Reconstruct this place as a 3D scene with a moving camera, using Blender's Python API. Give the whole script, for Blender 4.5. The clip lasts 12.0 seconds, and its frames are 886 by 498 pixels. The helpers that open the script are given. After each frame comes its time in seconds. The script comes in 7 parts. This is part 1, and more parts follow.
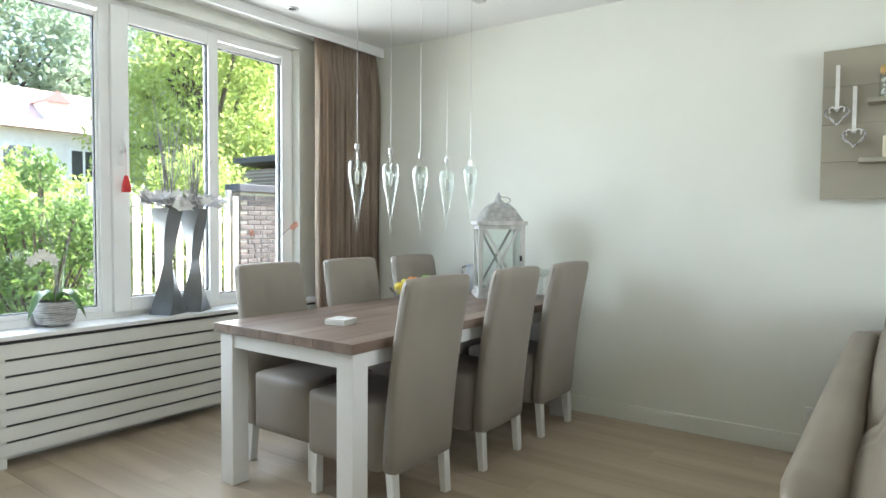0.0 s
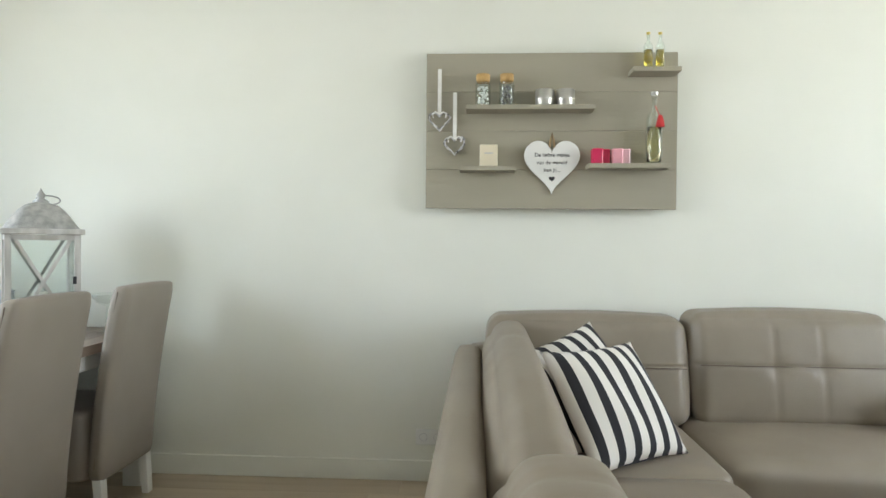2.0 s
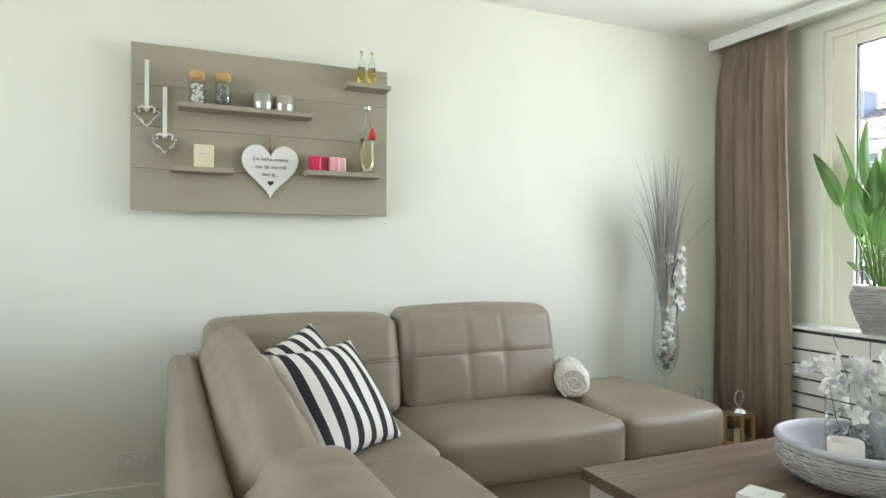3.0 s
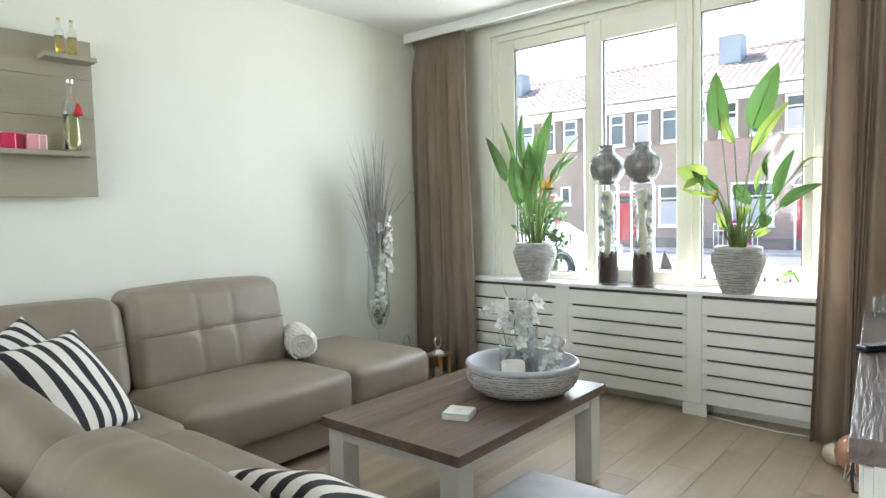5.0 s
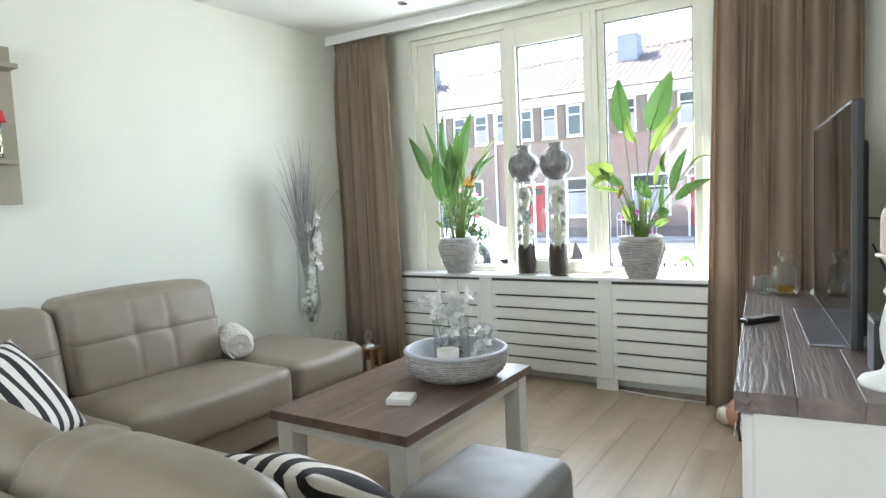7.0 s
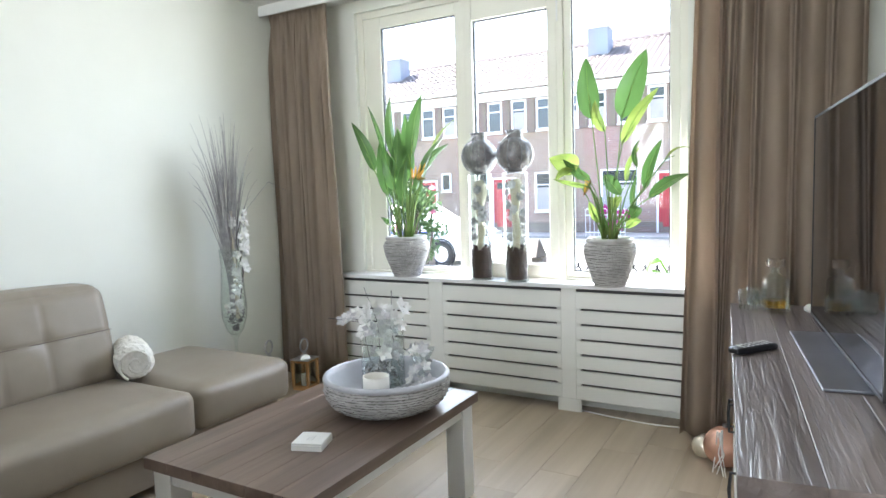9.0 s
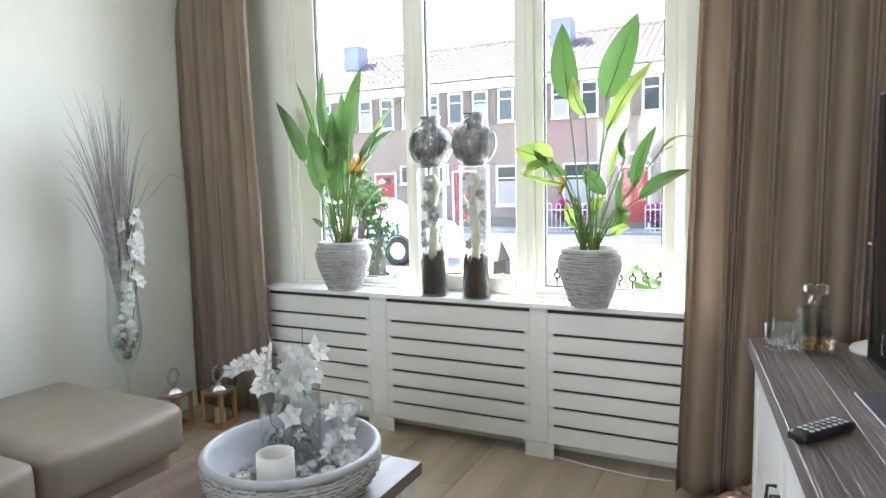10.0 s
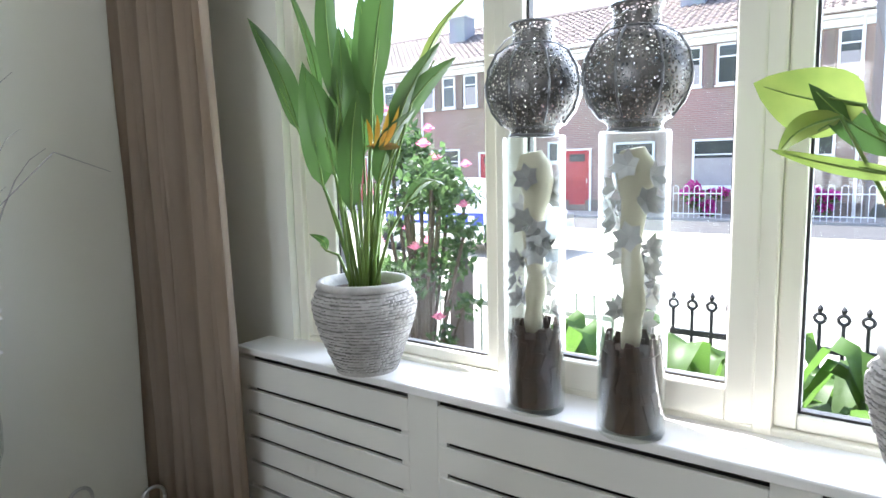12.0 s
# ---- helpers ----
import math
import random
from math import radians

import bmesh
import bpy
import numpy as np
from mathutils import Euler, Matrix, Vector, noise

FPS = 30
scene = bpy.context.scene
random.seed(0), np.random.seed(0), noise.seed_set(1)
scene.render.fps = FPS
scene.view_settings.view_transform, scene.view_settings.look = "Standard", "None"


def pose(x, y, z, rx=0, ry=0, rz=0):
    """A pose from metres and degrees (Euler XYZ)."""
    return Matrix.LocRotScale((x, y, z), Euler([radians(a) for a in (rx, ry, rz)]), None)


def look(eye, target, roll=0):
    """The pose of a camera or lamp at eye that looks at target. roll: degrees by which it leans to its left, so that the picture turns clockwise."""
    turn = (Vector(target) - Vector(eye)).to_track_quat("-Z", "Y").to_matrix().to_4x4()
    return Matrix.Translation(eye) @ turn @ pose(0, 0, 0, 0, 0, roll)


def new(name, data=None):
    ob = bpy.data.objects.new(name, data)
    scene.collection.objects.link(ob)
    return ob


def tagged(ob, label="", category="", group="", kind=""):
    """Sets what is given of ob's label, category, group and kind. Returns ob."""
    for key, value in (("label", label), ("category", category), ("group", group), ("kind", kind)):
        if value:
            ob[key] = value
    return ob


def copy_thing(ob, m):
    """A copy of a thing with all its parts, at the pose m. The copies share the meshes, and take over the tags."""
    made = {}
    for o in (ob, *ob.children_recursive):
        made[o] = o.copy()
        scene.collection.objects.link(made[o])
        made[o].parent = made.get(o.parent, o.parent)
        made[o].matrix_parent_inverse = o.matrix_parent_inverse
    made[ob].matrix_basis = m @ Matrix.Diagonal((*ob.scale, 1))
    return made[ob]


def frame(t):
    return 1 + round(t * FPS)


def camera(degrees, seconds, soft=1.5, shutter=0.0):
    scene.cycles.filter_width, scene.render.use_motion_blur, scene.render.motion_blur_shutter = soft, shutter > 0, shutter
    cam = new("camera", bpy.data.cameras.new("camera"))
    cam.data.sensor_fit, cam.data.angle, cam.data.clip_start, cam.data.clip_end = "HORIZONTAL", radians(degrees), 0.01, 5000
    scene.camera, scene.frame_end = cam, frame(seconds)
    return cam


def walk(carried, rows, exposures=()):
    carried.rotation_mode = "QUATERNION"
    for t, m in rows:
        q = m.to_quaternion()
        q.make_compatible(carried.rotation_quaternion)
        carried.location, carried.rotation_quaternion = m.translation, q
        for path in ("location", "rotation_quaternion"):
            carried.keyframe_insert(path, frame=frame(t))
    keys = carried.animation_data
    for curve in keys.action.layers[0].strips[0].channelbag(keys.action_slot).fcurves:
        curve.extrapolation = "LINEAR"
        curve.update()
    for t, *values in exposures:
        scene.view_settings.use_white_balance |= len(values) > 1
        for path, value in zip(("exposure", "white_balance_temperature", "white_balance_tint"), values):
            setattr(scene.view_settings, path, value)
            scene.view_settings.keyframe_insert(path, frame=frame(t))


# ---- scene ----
cam = camera(69.9, 12.0)
PATH = [
    (0, (1.062, 0.467, 1.248), (-0.11, 2.086, 1.167), 0.4),
    (0.5, (0.985, 0.632, 1.244), (-0.17, 2.263, 1.162), 0.4),
    (1, (0.916, 0.887, 1.268), (-0.135, 2.587, 1.192), 0.4),
    (1.5, (0.912, 1.068, 1.216), (0.174, 2.927, 1.167), 0.7),
    (1.7, (0.939, 1.133, 1.234), (0.431, 3.067, 1.176), 0.7),
    (2, (0.969, 1.182, 1.223), (0.858, 3.179, 1.199), 0.5),
    (2.2, (0.97, 1.215, 1.215), (1.07, 3.212, 1.207), 0.5),
    (2.5, (0.97, 1.201, 1.214), (1.319, 3.17, 1.215), 0.5),
    (2.8, (0.923, 1.171, 1.208), (1.552, 3.069, 1.217), 0.3),
    (3, (0.86, 1.116, 1.223), (1.659, 2.95, 1.219), 0.4),
    (3.5, (0.794, 1.057, 1.213), (1.887, 2.732, 1.203), 0.0),
    (3.7, (0.755, 1.021, 1.22), (1.954, 2.622, 1.199), -0.1),
    (5.3, (0.544, 0.901, 1.295), (2.102, 2.148, 1.167), -1.6),
    (5.5, (0.501, 0.877, 1.305), (2.082, 2.095, 1.181), -1.7),
    (6, (0.409, 0.855, 1.318), (2.039, 2.007, 1.19), -2.1),
    (6.5, (0.368, 0.869, 1.316), (2.036, 1.965, 1.175), -2.3),
    (7, (0.375, 0.88, 1.31), (2.057, 1.952, 1.159), -2.6),
    (9, (0.916, 1.026, 1.312), (2.644, 2.018, 1.135), -1.8),
    (9.5, (1.209, 1.142, 1.305), (2.963, 2.085, 1.122), -1.6),
    (10, (1.59, 1.304, 1.333), (3.373, 2.187, 1.129), -1.3),
    (10.5, (1.969, 1.467, 1.321), (3.766, 2.319, 1.115), -0.9),
    (11, (2.402, 1.638, 1.319), (4.195, 2.498, 1.104), -0.6),
    (11.5, (2.782, 1.82, 1.325), (4.547, 2.728, 1.099), -0.6),
    (12, (3.143, 2.086, 1.355), (4.744, 3.254, 1.094), -1.35),
]
walk(cam, [(t, look(eye, target, roll)) for t, eye, target, roll in PATH], ((0.0, 2.76, 6100, 12), (2.5, 2.82, 6380, 13), (3.5, 2.92, 6320, 13), (5.5, 2.72, 6150, 13), (9.0, 2.90, 5950, 16), (10.5, 2.70, 6000, 17), (11.0, 2.58, 5980, 15), (12.0, 2.38, 5950, 18)))

# ---- light ----
world = bpy.data.worlds.new("sky")
scene.world = world
world.use_nodes = True
wn = world.node_tree.nodes
sky = wn.new("ShaderNodeTexSky")
sky.sky_type, sky.sun_disc = "NISHITA", False
SUN_TO = Vector((0.24, 0.80, 1.05)).normalized()
sky.sun_elevation = math.asin(SUN_TO.z)
sky.sun_rotation = math.atan2(SUN_TO.x, SUN_TO.y)
sky.air_density, sky.dust_density = 1.0, 2.0
wn["Background"].inputs["Strength"].default_value = 0.15
world.node_tree.links.new(sky.outputs[0], wn["Background"].inputs["Color"])
sun = new("sun", bpy.data.lights.new("sun", "SUN"))
sun.data.energy, sun.data.angle, sun.data.color = 5.0, radians(0.6), (1.0, 0.95, 0.87)
sun.matrix_world = look(SUN_TO * 30, (0, 0, 0))


def window_light(name, eye, target, w, h, watts, tone=(0.93, 0.97, 0.96)):
    lamp = new(name, bpy.data.lights.new(name, "AREA"))
    lamp.data.shape, lamp.data.size, lamp.data.size_y = "RECTANGLE", w, h
    lamp.data.energy, lamp.data.color, lamp.data.spread = watts, tone, radians(125)
    lamp.matrix_world = look(eye, target)


window_light("daylight_front", (4.72, 2.68, 1.64), (0, 2.68, 1.64), 2.1, 1.7, 14.5)
window_light("daylight_back", (-2.88, 2.40, 1.60), (0, 2.40, 1.60), 2.6, 1.8, 14.5)

# ---- materials ----
def mat(name, color, rough=0.5, color2=None, scale=6.0, bump=0.0, bump_scale=60.0, metal=0.0, stretch=(1, 1, 1), spec=0.5, detail=4.0, obj_var=0.0, trans=0.0):
    """A plain surface: two colours mixed by noise, fine relief, and some change from piece to piece."""
    m = bpy.data.materials.new(name)
    m.use_nodes = True
    nt = m.node_tree
    b = nt.nodes["Principled BSDF"]
    b.inputs["Roughness"].default_value, b.inputs["Metallic"].default_value = rough, metal
    b.inputs["Specular IOR Level"].default_value = spec
    b.inputs["Transmission Weight"].default_value = trans
    co = nt.nodes.new("ShaderNodeTexCoord")
    mp = nt.nodes.new("ShaderNodeMapping")
    mp.inputs["Scale"].default_value = stretch
    nt.links.new(co.outputs["Object"], mp.inputs["Vector"])
    vec = mp.outputs[0]
    if obj_var:
        oi = nt.nodes.new("ShaderNodeObjectInfo")
        ad = nt.nodes.new("ShaderNodeVectorMath")
        sc = nt.nodes.new("ShaderNodeMath")
        sc.operation, sc.inputs[1].default_value = "MULTIPLY", 37.0
        nt.links.new(oi.outputs["Random"], sc.inputs[0])
        nt.links.new(vec, ad.inputs[0])
        nt.links.new(sc.outputs[0], ad.inputs[1])
        vec = ad.outputs[0]
    n1 = nt.nodes.new("ShaderNodeTexNoise")
    n1.inputs["Scale"].default_value, n1.inputs["Detail"].default_value = scale, detail
    nt.links.new(vec, n1.inputs["Vector"])
    mx = nt.nodes.new("ShaderNodeMix")
    mx.data_type = "RGBA"
    c2 = color2 or tuple(c * 0.9 for c in color)
    mx.inputs["A"].default_value, mx.inputs["B"].default_value = (*color, 1), (*c2, 1)
    rp = nt.nodes.new("ShaderNodeMapRange")
    rp.inputs["From Min"].default_value, rp.inputs["From Max"].default_value = 0.35, 0.65
    nt.links.new(n1.outputs["Fac"], rp.inputs["Value"])
    nt.links.new(rp.outputs[0], mx.inputs["Factor"])
    out = mx.outputs["Result"]
    if obj_var:
        hs = nt.nodes.new("ShaderNodeHueSaturation")
        vr = nt.nodes.new("ShaderNodeMapRange")
        vr.inputs["To Min"].default_value, vr.inputs["To Max"].default_value = 1 - obj_var, 1 + obj_var
        nt.links.new(oi.outputs["Random"], vr.inputs["Value"])
        nt.links.new(vr.outputs[0], hs.inputs["Value"])
        nt.links.new(out, hs.inputs["Color"])
        out = hs.outputs[0]
    nt.links.new(out, b.inputs["Base Color"])
    if bump:
        n2 = nt.nodes.new("ShaderNodeTexNoise")
        n2.inputs["Scale"].default_value, n2.inputs["Detail"].default_value = bump_scale, 5.0
        nt.links.new(vec, n2.inputs["Vector"])
        bp = nt.nodes.new("ShaderNodeBump")
        bp.inputs["Strength"].default_value, bp.inputs["Distance"].default_value = bump, 0.004
        nt.links.new(n2.outputs["Fac"], bp.inputs["Height"])
        nt.links.new(bp.outputs[0], b.inputs["Normal"])
    return m


def wood(name, dark, light, rough=0.45, axis="x", ring=9.0, bump=0.3, obj_var=0.0, fine=1.0):
    """Planks with long grain along an axis."""
    st = {"x": (0.06, 1, 1), "y": (1, 0.06, 1), "z": (1, 1, 0.06)}[axis]
    m = mat(name, dark, rough, light, ring, 0.0, stretch=st, detail=7.0, obj_var=obj_var)
    nt = m.node_tree
    b = nt.nodes["Principled BSDF"]
    mp = [n for n in nt.nodes if n.type == "MAPPING"][0]
    n2 = nt.nodes.new("ShaderNodeTexNoise")
    n2.inputs["Scale"].default_value, n2.inputs["Detail"].default_value, n2.inputs["Distortion"].default_value = 38.0 * fine, 5.0, 0.8
    nt.links.new(mp.outputs[0], n2.inputs["Vector"])
    bp = nt.nodes.new("ShaderNodeBump")
    bp.inputs["Strength"].default_value, bp.inputs["Distance"].default_value = bump, 0.004
    nt.links.new(n2.outputs["Fac"], bp.inputs["Height"])
    nt.links.new(bp.outputs[0], b.inputs["Normal"])
    return m


def glass(name, tint=(1, 1, 1), rough=0.0, ior=1.45):
    m = bpy.data.materials.new(name)
    m.use_nodes = True
    b = m.node_tree.nodes["Principled BSDF"]
    b.inputs["Base Color"].default_value = (*tint, 1)
    b.inputs["Roughness"].default_value, b.inputs["Transmission Weight"].default_value, b.inputs["IOR"].default_value = rough, 1.0, ior
    return m


def pane_glass(name, base=0.03, edge=0.7, power=4.0):
    """Thin glass: mostly clear, with a mirror image that grows towards its edges."""
    m = bpy.data.materials.new(name)
    m.use_nodes = True
    nt = m.node_tree
    nt.nodes.remove(nt.nodes["Principled BSDF"])
    tr, gl, mx, fr, pw, ad = (nt.nodes.new(k) for k in ("ShaderNodeBsdfTransparent", "ShaderNodeBsdfGlossy", "ShaderNodeMixShader", "ShaderNodeLayerWeight", "ShaderNodeMath", "ShaderNodeMath"))
    gl.inputs["Roughness"].default_value, fr.inputs["Blend"].default_value = 0.01, 0.5
    pw.operation, ad.operation = "POWER", "MULTIPLY_ADD"
    pw.inputs[1].default_value, ad.inputs[1].default_value, ad.inputs[2].default_value = power, edge, base
    tr.inputs["Color"].default_value = (0.97, 0.99, 0.98, 1)
    nt.links.new(fr.outputs["Facing"], pw.inputs[0])
    nt.links.new(pw.outputs[0], ad.inputs[0])
    nt.links.new(ad.outputs[0], mx.inputs[0])
    nt.links.new(tr.outputs[0], mx.inputs[1])
    nt.links.new(gl.outputs[0], mx.inputs[2])
    nt.links.new(mx.outputs[0], nt.nodes["Material Output"].inputs["Surface"])
    return m


M_WALL = mat("wall_paint", (0.785, 0.79, 0.715), 0.85, (0.76, 0.765, 0.69), 2.2, 0.12, 140)
M_CEIL = mat("ceiling_paint", (0.83, 0.83, 0.80), 0.9, (0.81, 0.81, 0.78), 3, 0.08, 120)
M_WHITE = mat("white_paint", (0.80, 0.80, 0.77), 0.42, (0.77, 0.77, 0.74), 5, 0.06, 90)
M_CREAM = mat("cream_frame_paint", (0.80, 0.78, 0.68), 0.35, (0.77, 0.75, 0.65), 5, 0.05, 60)
M_COVER = mat("cover_paint", (0.74, 0.74, 0.69), 0.5, (0.71, 0.71, 0.66), 4, 0.06, 90)
M_SILL = mat("sill_paint", (0.82, 0.82, 0.80), 0.28, (0.79, 0.79, 0.77), 6, 0.03, 60)
M_PLANK = wood("laminate_oak", (0.37, 0.295, 0.205), (0.51, 0.42, 0.305), 0.36, "x", 7, 0.10, 0.035)
M_GAP = mat("floor_joint", (0.27, 0.21, 0.15), 0.8)
M_TOP = wood("brown_tabletop", (0.115, 0.078, 0.058), (0.215, 0.155, 0.12), 0.38, "x", 10, 0.35, 0.06)
M_TOPY = wood("brown_dining_top", (0.15, 0.105, 0.08), (0.26, 0.195, 0.155), 0.36, "y", 10, 0.3, 0.06)
M_CABTOP = wood("rough_cabinet_top", (0.125, 0.10, 0.09), (0.235, 0.195, 0.178), 0.37, "x", 11, 1.0, 0.05, 1.25)
for node in M_CABTOP.node_tree.nodes:
    if node.type == "BUMP":
        node.inputs["Distance"].default_value = 0.0055
M_LEATHER = mat("taupe_leather", (0.268, 0.228, 0.178), 0.42, (0.238, 0.20, 0.154), 5, 0.22, 260, spec=0.45)
M_POUF = mat("grey_leather", (0.20, 0.19, 0.185), 0.45, (0.175, 0.165, 0.16), 5, 0.25, 240, spec=0.45)
M_CHAIR = mat("chair_leatherette", (0.285, 0.25, 0.21), 0.5, (0.262, 0.23, 0.192), 4, 0.12, 260, spec=0.35)
M_CURTAIN = mat("brown_curtain", (0.475, 0.385, 0.295), 0.85, (0.42, 0.335, 0.25), 9, 0.2, 320, stretch=(1, 1, 0.3))
M_SEAM = mat("seam_thread", (0.16, 0.125, 0.095), 0.7)
M_PANE = pane_glass("window_glass")
M_GLASS = pane_glass("clear_glass", 0.05, 0.6, 3.0)
M_CRYSTAL = glass("cut_crystal")
M_RUBBER = mat("black_gasket", (0.02, 0.02, 0.02), 0.6)
M_CHROME = mat("brushed_steel", (0.62, 0.62, 0.62), 0.28, metal=1.0)
M_SLOT_SHADE = mat("slot_shade", (0.11, 0.105, 0.10), 0.9)


# ---- mesh helpers ----
def finish(bm, name, material, smooth=False):
    bmesh.ops.recalc_face_normals(bm, faces=bm.faces)
    me = bpy.data.meshes.new(name)
    bm.to_mesh(me)
    bm.free()
    if smooth:
        me.polygons.foreach_set("use_smooth", [True] * len(me.polygons))
    for mm in (material if isinstance(material, (list, tuple)) else [material]):
        me.materials.append(mm)
    return me


def thing(name, x=0, y=0, z=0, rz=0, label="", category="", group="", kind=""):
    ob = new(name)
    ob.empty_display_size = 0.1
    ob.matrix_world = pose(x, y, z, 0, 0, rz)
    return tagged(ob, label, category, group, kind)


def part(name, bm, material, parent=None, label="", smooth=False):
    ob = new(name, finish(bm, name, material, smooth))
    if parent:
        ob.parent = parent
    return tagged(ob, label)


def box(x0, x1, y0, y1, z0, z1, bevel=0.0, seg=2, bm=None):
    bm2 = bmesh.new()
    bmesh.ops.create_cube(bm2, size=1)
    for v in bm2.verts:
        v.co = Vector((x0 + (v.co.x + 0.5) * (x1 - x0), y0 + (v.co.y + 0.5) * (y1 - y0), z0 + (v.co.z + 0.5) * (z1 - z0)))
    if bevel:
        bmesh.ops.bevel(bm2, geom=bm2.edges[:], offset=bevel, segments=seg, affect="EDGES", profile=0.5)
    if bm is None:
        return bm2
    join(bm, bm2)
    return bm


def join(bm, other):
    me = bpy.data.meshes.new("tmp")
    other.to_mesh(me)
    other.free()
    bm.from_mesh(me)
    bpy.data.meshes.remove(me)
    return bm


def lathe(profile, seg=32, cx=0, cy=0, closed=False, bm=None, wobble=None):
    bm = bm or bmesh.new()
    rings = []
    for i, (r, z) in enumerate(profile):
        ring = []
        for k in range(seg):
            a = 2 * math.pi * k / seg
            rr = r * (1 + (wobble(a, z) if wobble else 0))
            ring.append(bm.verts.new((cx + rr * math.cos(a), cy + rr * math.sin(a), z)))
        rings.append(ring)
    for a, b in zip(rings, rings[1:]):
        for k in range(seg):
            bm.faces.new((a[k], a[(k + 1) % seg], b[(k + 1) % seg], b[k]))
    if closed:
        bm.faces.new(rings[0][::-1])
        bm.faces.new(rings[-1])
    return bm


def tube(points, radius, seg=6, bm=None, cap=True):
    """A round bar along points; radius may be a number or a list."""
    bm = bm or bmesh.new()
    pts = [Vector(p) for p in points]
    rad = radius if isinstance(radius, (list, tuple)) else [radius] * len(pts)
    rings, up = [], Vector((0, 0, 1))
    for i, p in enumerate(pts):
        d = (pts[min(i + 1, len(pts) - 1)] - pts[max(i - 1, 0)]).normalized()
        s = d.cross(up if abs(d.z) < 0.95 else Vector((1, 0, 0))).normalized()
        t = s.cross(d)
        rings.append([bm.verts.new(p + (s * math.cos(2 * math.pi * k / seg) + t * math.sin(2 * math.pi * k / seg)) * rad[i]) for k in range(seg)])
    for a, b in zip(rings, rings[1:]):
        for k in range(seg):
            bm.faces.new((a[k], a[(k + 1) % seg], b[(k + 1) % seg], b[k]))
    if cap:
        bm.faces.new(rings[0][::-1])
        bm.faces.new(rings[-1])
    return bm


def move(bm, m):
    bmesh.ops.transform(bm, matrix=m, verts=bm.verts)
    return bm


def cushion(x0, x1, y0, y1, z0, z1, r=0.05, puff=0.015, n=14, crease=None):
    """A soft block: rounded edges, slightly swollen faces."""
    bm = bmesh.new()
    bmesh.ops.create_cube(bm, size=2)
    bmesh.ops.subdivide_edges(bm, edges=bm.edges[:], cuts=n, use_grid_fill=True)
    hx, hy, hz = (x1 - x0) / 2, (y1 - y0) / 2, (z1 - z0) / 2
    c = Vector(((x0 + x1) / 2, (y0 + y1) / 2, (z0 + z1) / 2))
    r = min(r, hx, hy, hz)
    for v in bm.verts:
        u = v.co.copy()
        q = Vector((u.x * hx, u.y * hy, u.z * hz))
        core = Vector([max(-h + r, min(h - r, w)) for w, h in zip(q, (hx, hy, hz))])
        d = q - core
        if d.length > 1e-6:
            q = core + d.normalized() * r
        w = [1 - u.x * u.x, 1 - u.y * u.y, 1 - u.z * u.z]
        q.x += puff * (u.x ** 3) * w[1] * w[2]
        q.y += puff * (u.y ** 3) * w[0] * w[2]
        q.z += puff * (u.z ** 3) * w[0] * w[1]
        if crease:
            q = crease(u, q)
        v.co = c + q
    return bm


def struct(name, bm, material, label="", category="", smooth=False):
    return tagged(new(name, finish(bm, name, material, smooth)), label, category, "", "structure")


# ---- room shell ----
ZC, YN, XF, XB, YS = 2.655, 4.40, 4.575, -2.68, 0.66
struct("wall_north", box(XB - 0.3, XF + 0.25, YN, YN + 0.2, -0.1, ZC + 0.1), M_WALL, "long plain cream-painted plaster wall", "wall")
struct("ceiling", box(XB - 0.3, XF + 0.25, -2.4, YN + 0.2, ZC, ZC + 0.12), M_CEIL, "flat white painted ceiling", "ceiling")
struct("floor", box(XB - 0.3, XF + 0.25, -2.4, YN + 0.2, -0.12, -0.011), M_GAP, "light oak laminate floor with long planks", "floor")


def wall_with_opening(name, x0, x1, y0, y1, oy0, oy1, oz0, oz1, label):
    bm = box(x0, x1, y0, oy0, -0.1, ZC + 0.05)
    box(x0, x1, oy1, y1, -0.1, ZC + 0.05, bm=bm)
    box(x0, x1, oy0, oy1, -0.1, oz0, bm=bm)
    box(x0, x1, oy0, oy1, oz1, ZC + 0.05, bm=bm)
    return struct(name, bm, M_WALL, label, "wall")


FW0, FW1, FZ0, FZ1 = 1.585, 3.785, 0.745, 2.575
BW0, BW1, BZ0, BZ1 = 1.05, 3.76, 0.655, 2.56
wall_with_opening("wall_east", XF, XF + 0.24, 0.3, YN, FW0, FW1, FZ0, FZ1, "cream plaster street wall with a wide window")
wall_with_opening("wall_west", XB - 0.26, XB, -2.3, YN, BW0, BW1, BZ0, BZ1, "cream plaster garden wall with a wide window")
struct("wall_hall_side", box(1.6, 1.72, -0.63, YS - 0.12, -0.1, ZC + 0.05), M_WALL, "plain plaster wall beside the hall opening", "wall")
struct("wall_south", box(1.6, XF, YS - 0.12, YS, -0.1, ZC + 0.05), M_WALL, "cream plaster wall behind the television", "wall")
struct("wall_hall_back", box(-0.62, 1.72, -0.75, -0.63, -0.1, ZC + 0.05), M_WALL, "plain plaster wall closing the hall", "wall")
struct("wall_kitchen", box(-0.62, -0.5, -2.3, -0.75, -0.1, ZC + 0.05), M_WALL, "plain plaster wall closing the kitchen corner", "wall")
struct("wall_kitchen_side", box(XB, -0.5, -2.4, -2.3, -0.1, ZC + 0.05), M_WALL, "plain plaster wall closing the kitchen corner", "wall")
struct("baseboard", box(XB, XF, YN - 0.014, YN, 0.0, 0.105, 0.003), M_WALL, "low cream-painted baseboard along the long wall", "baseboard")
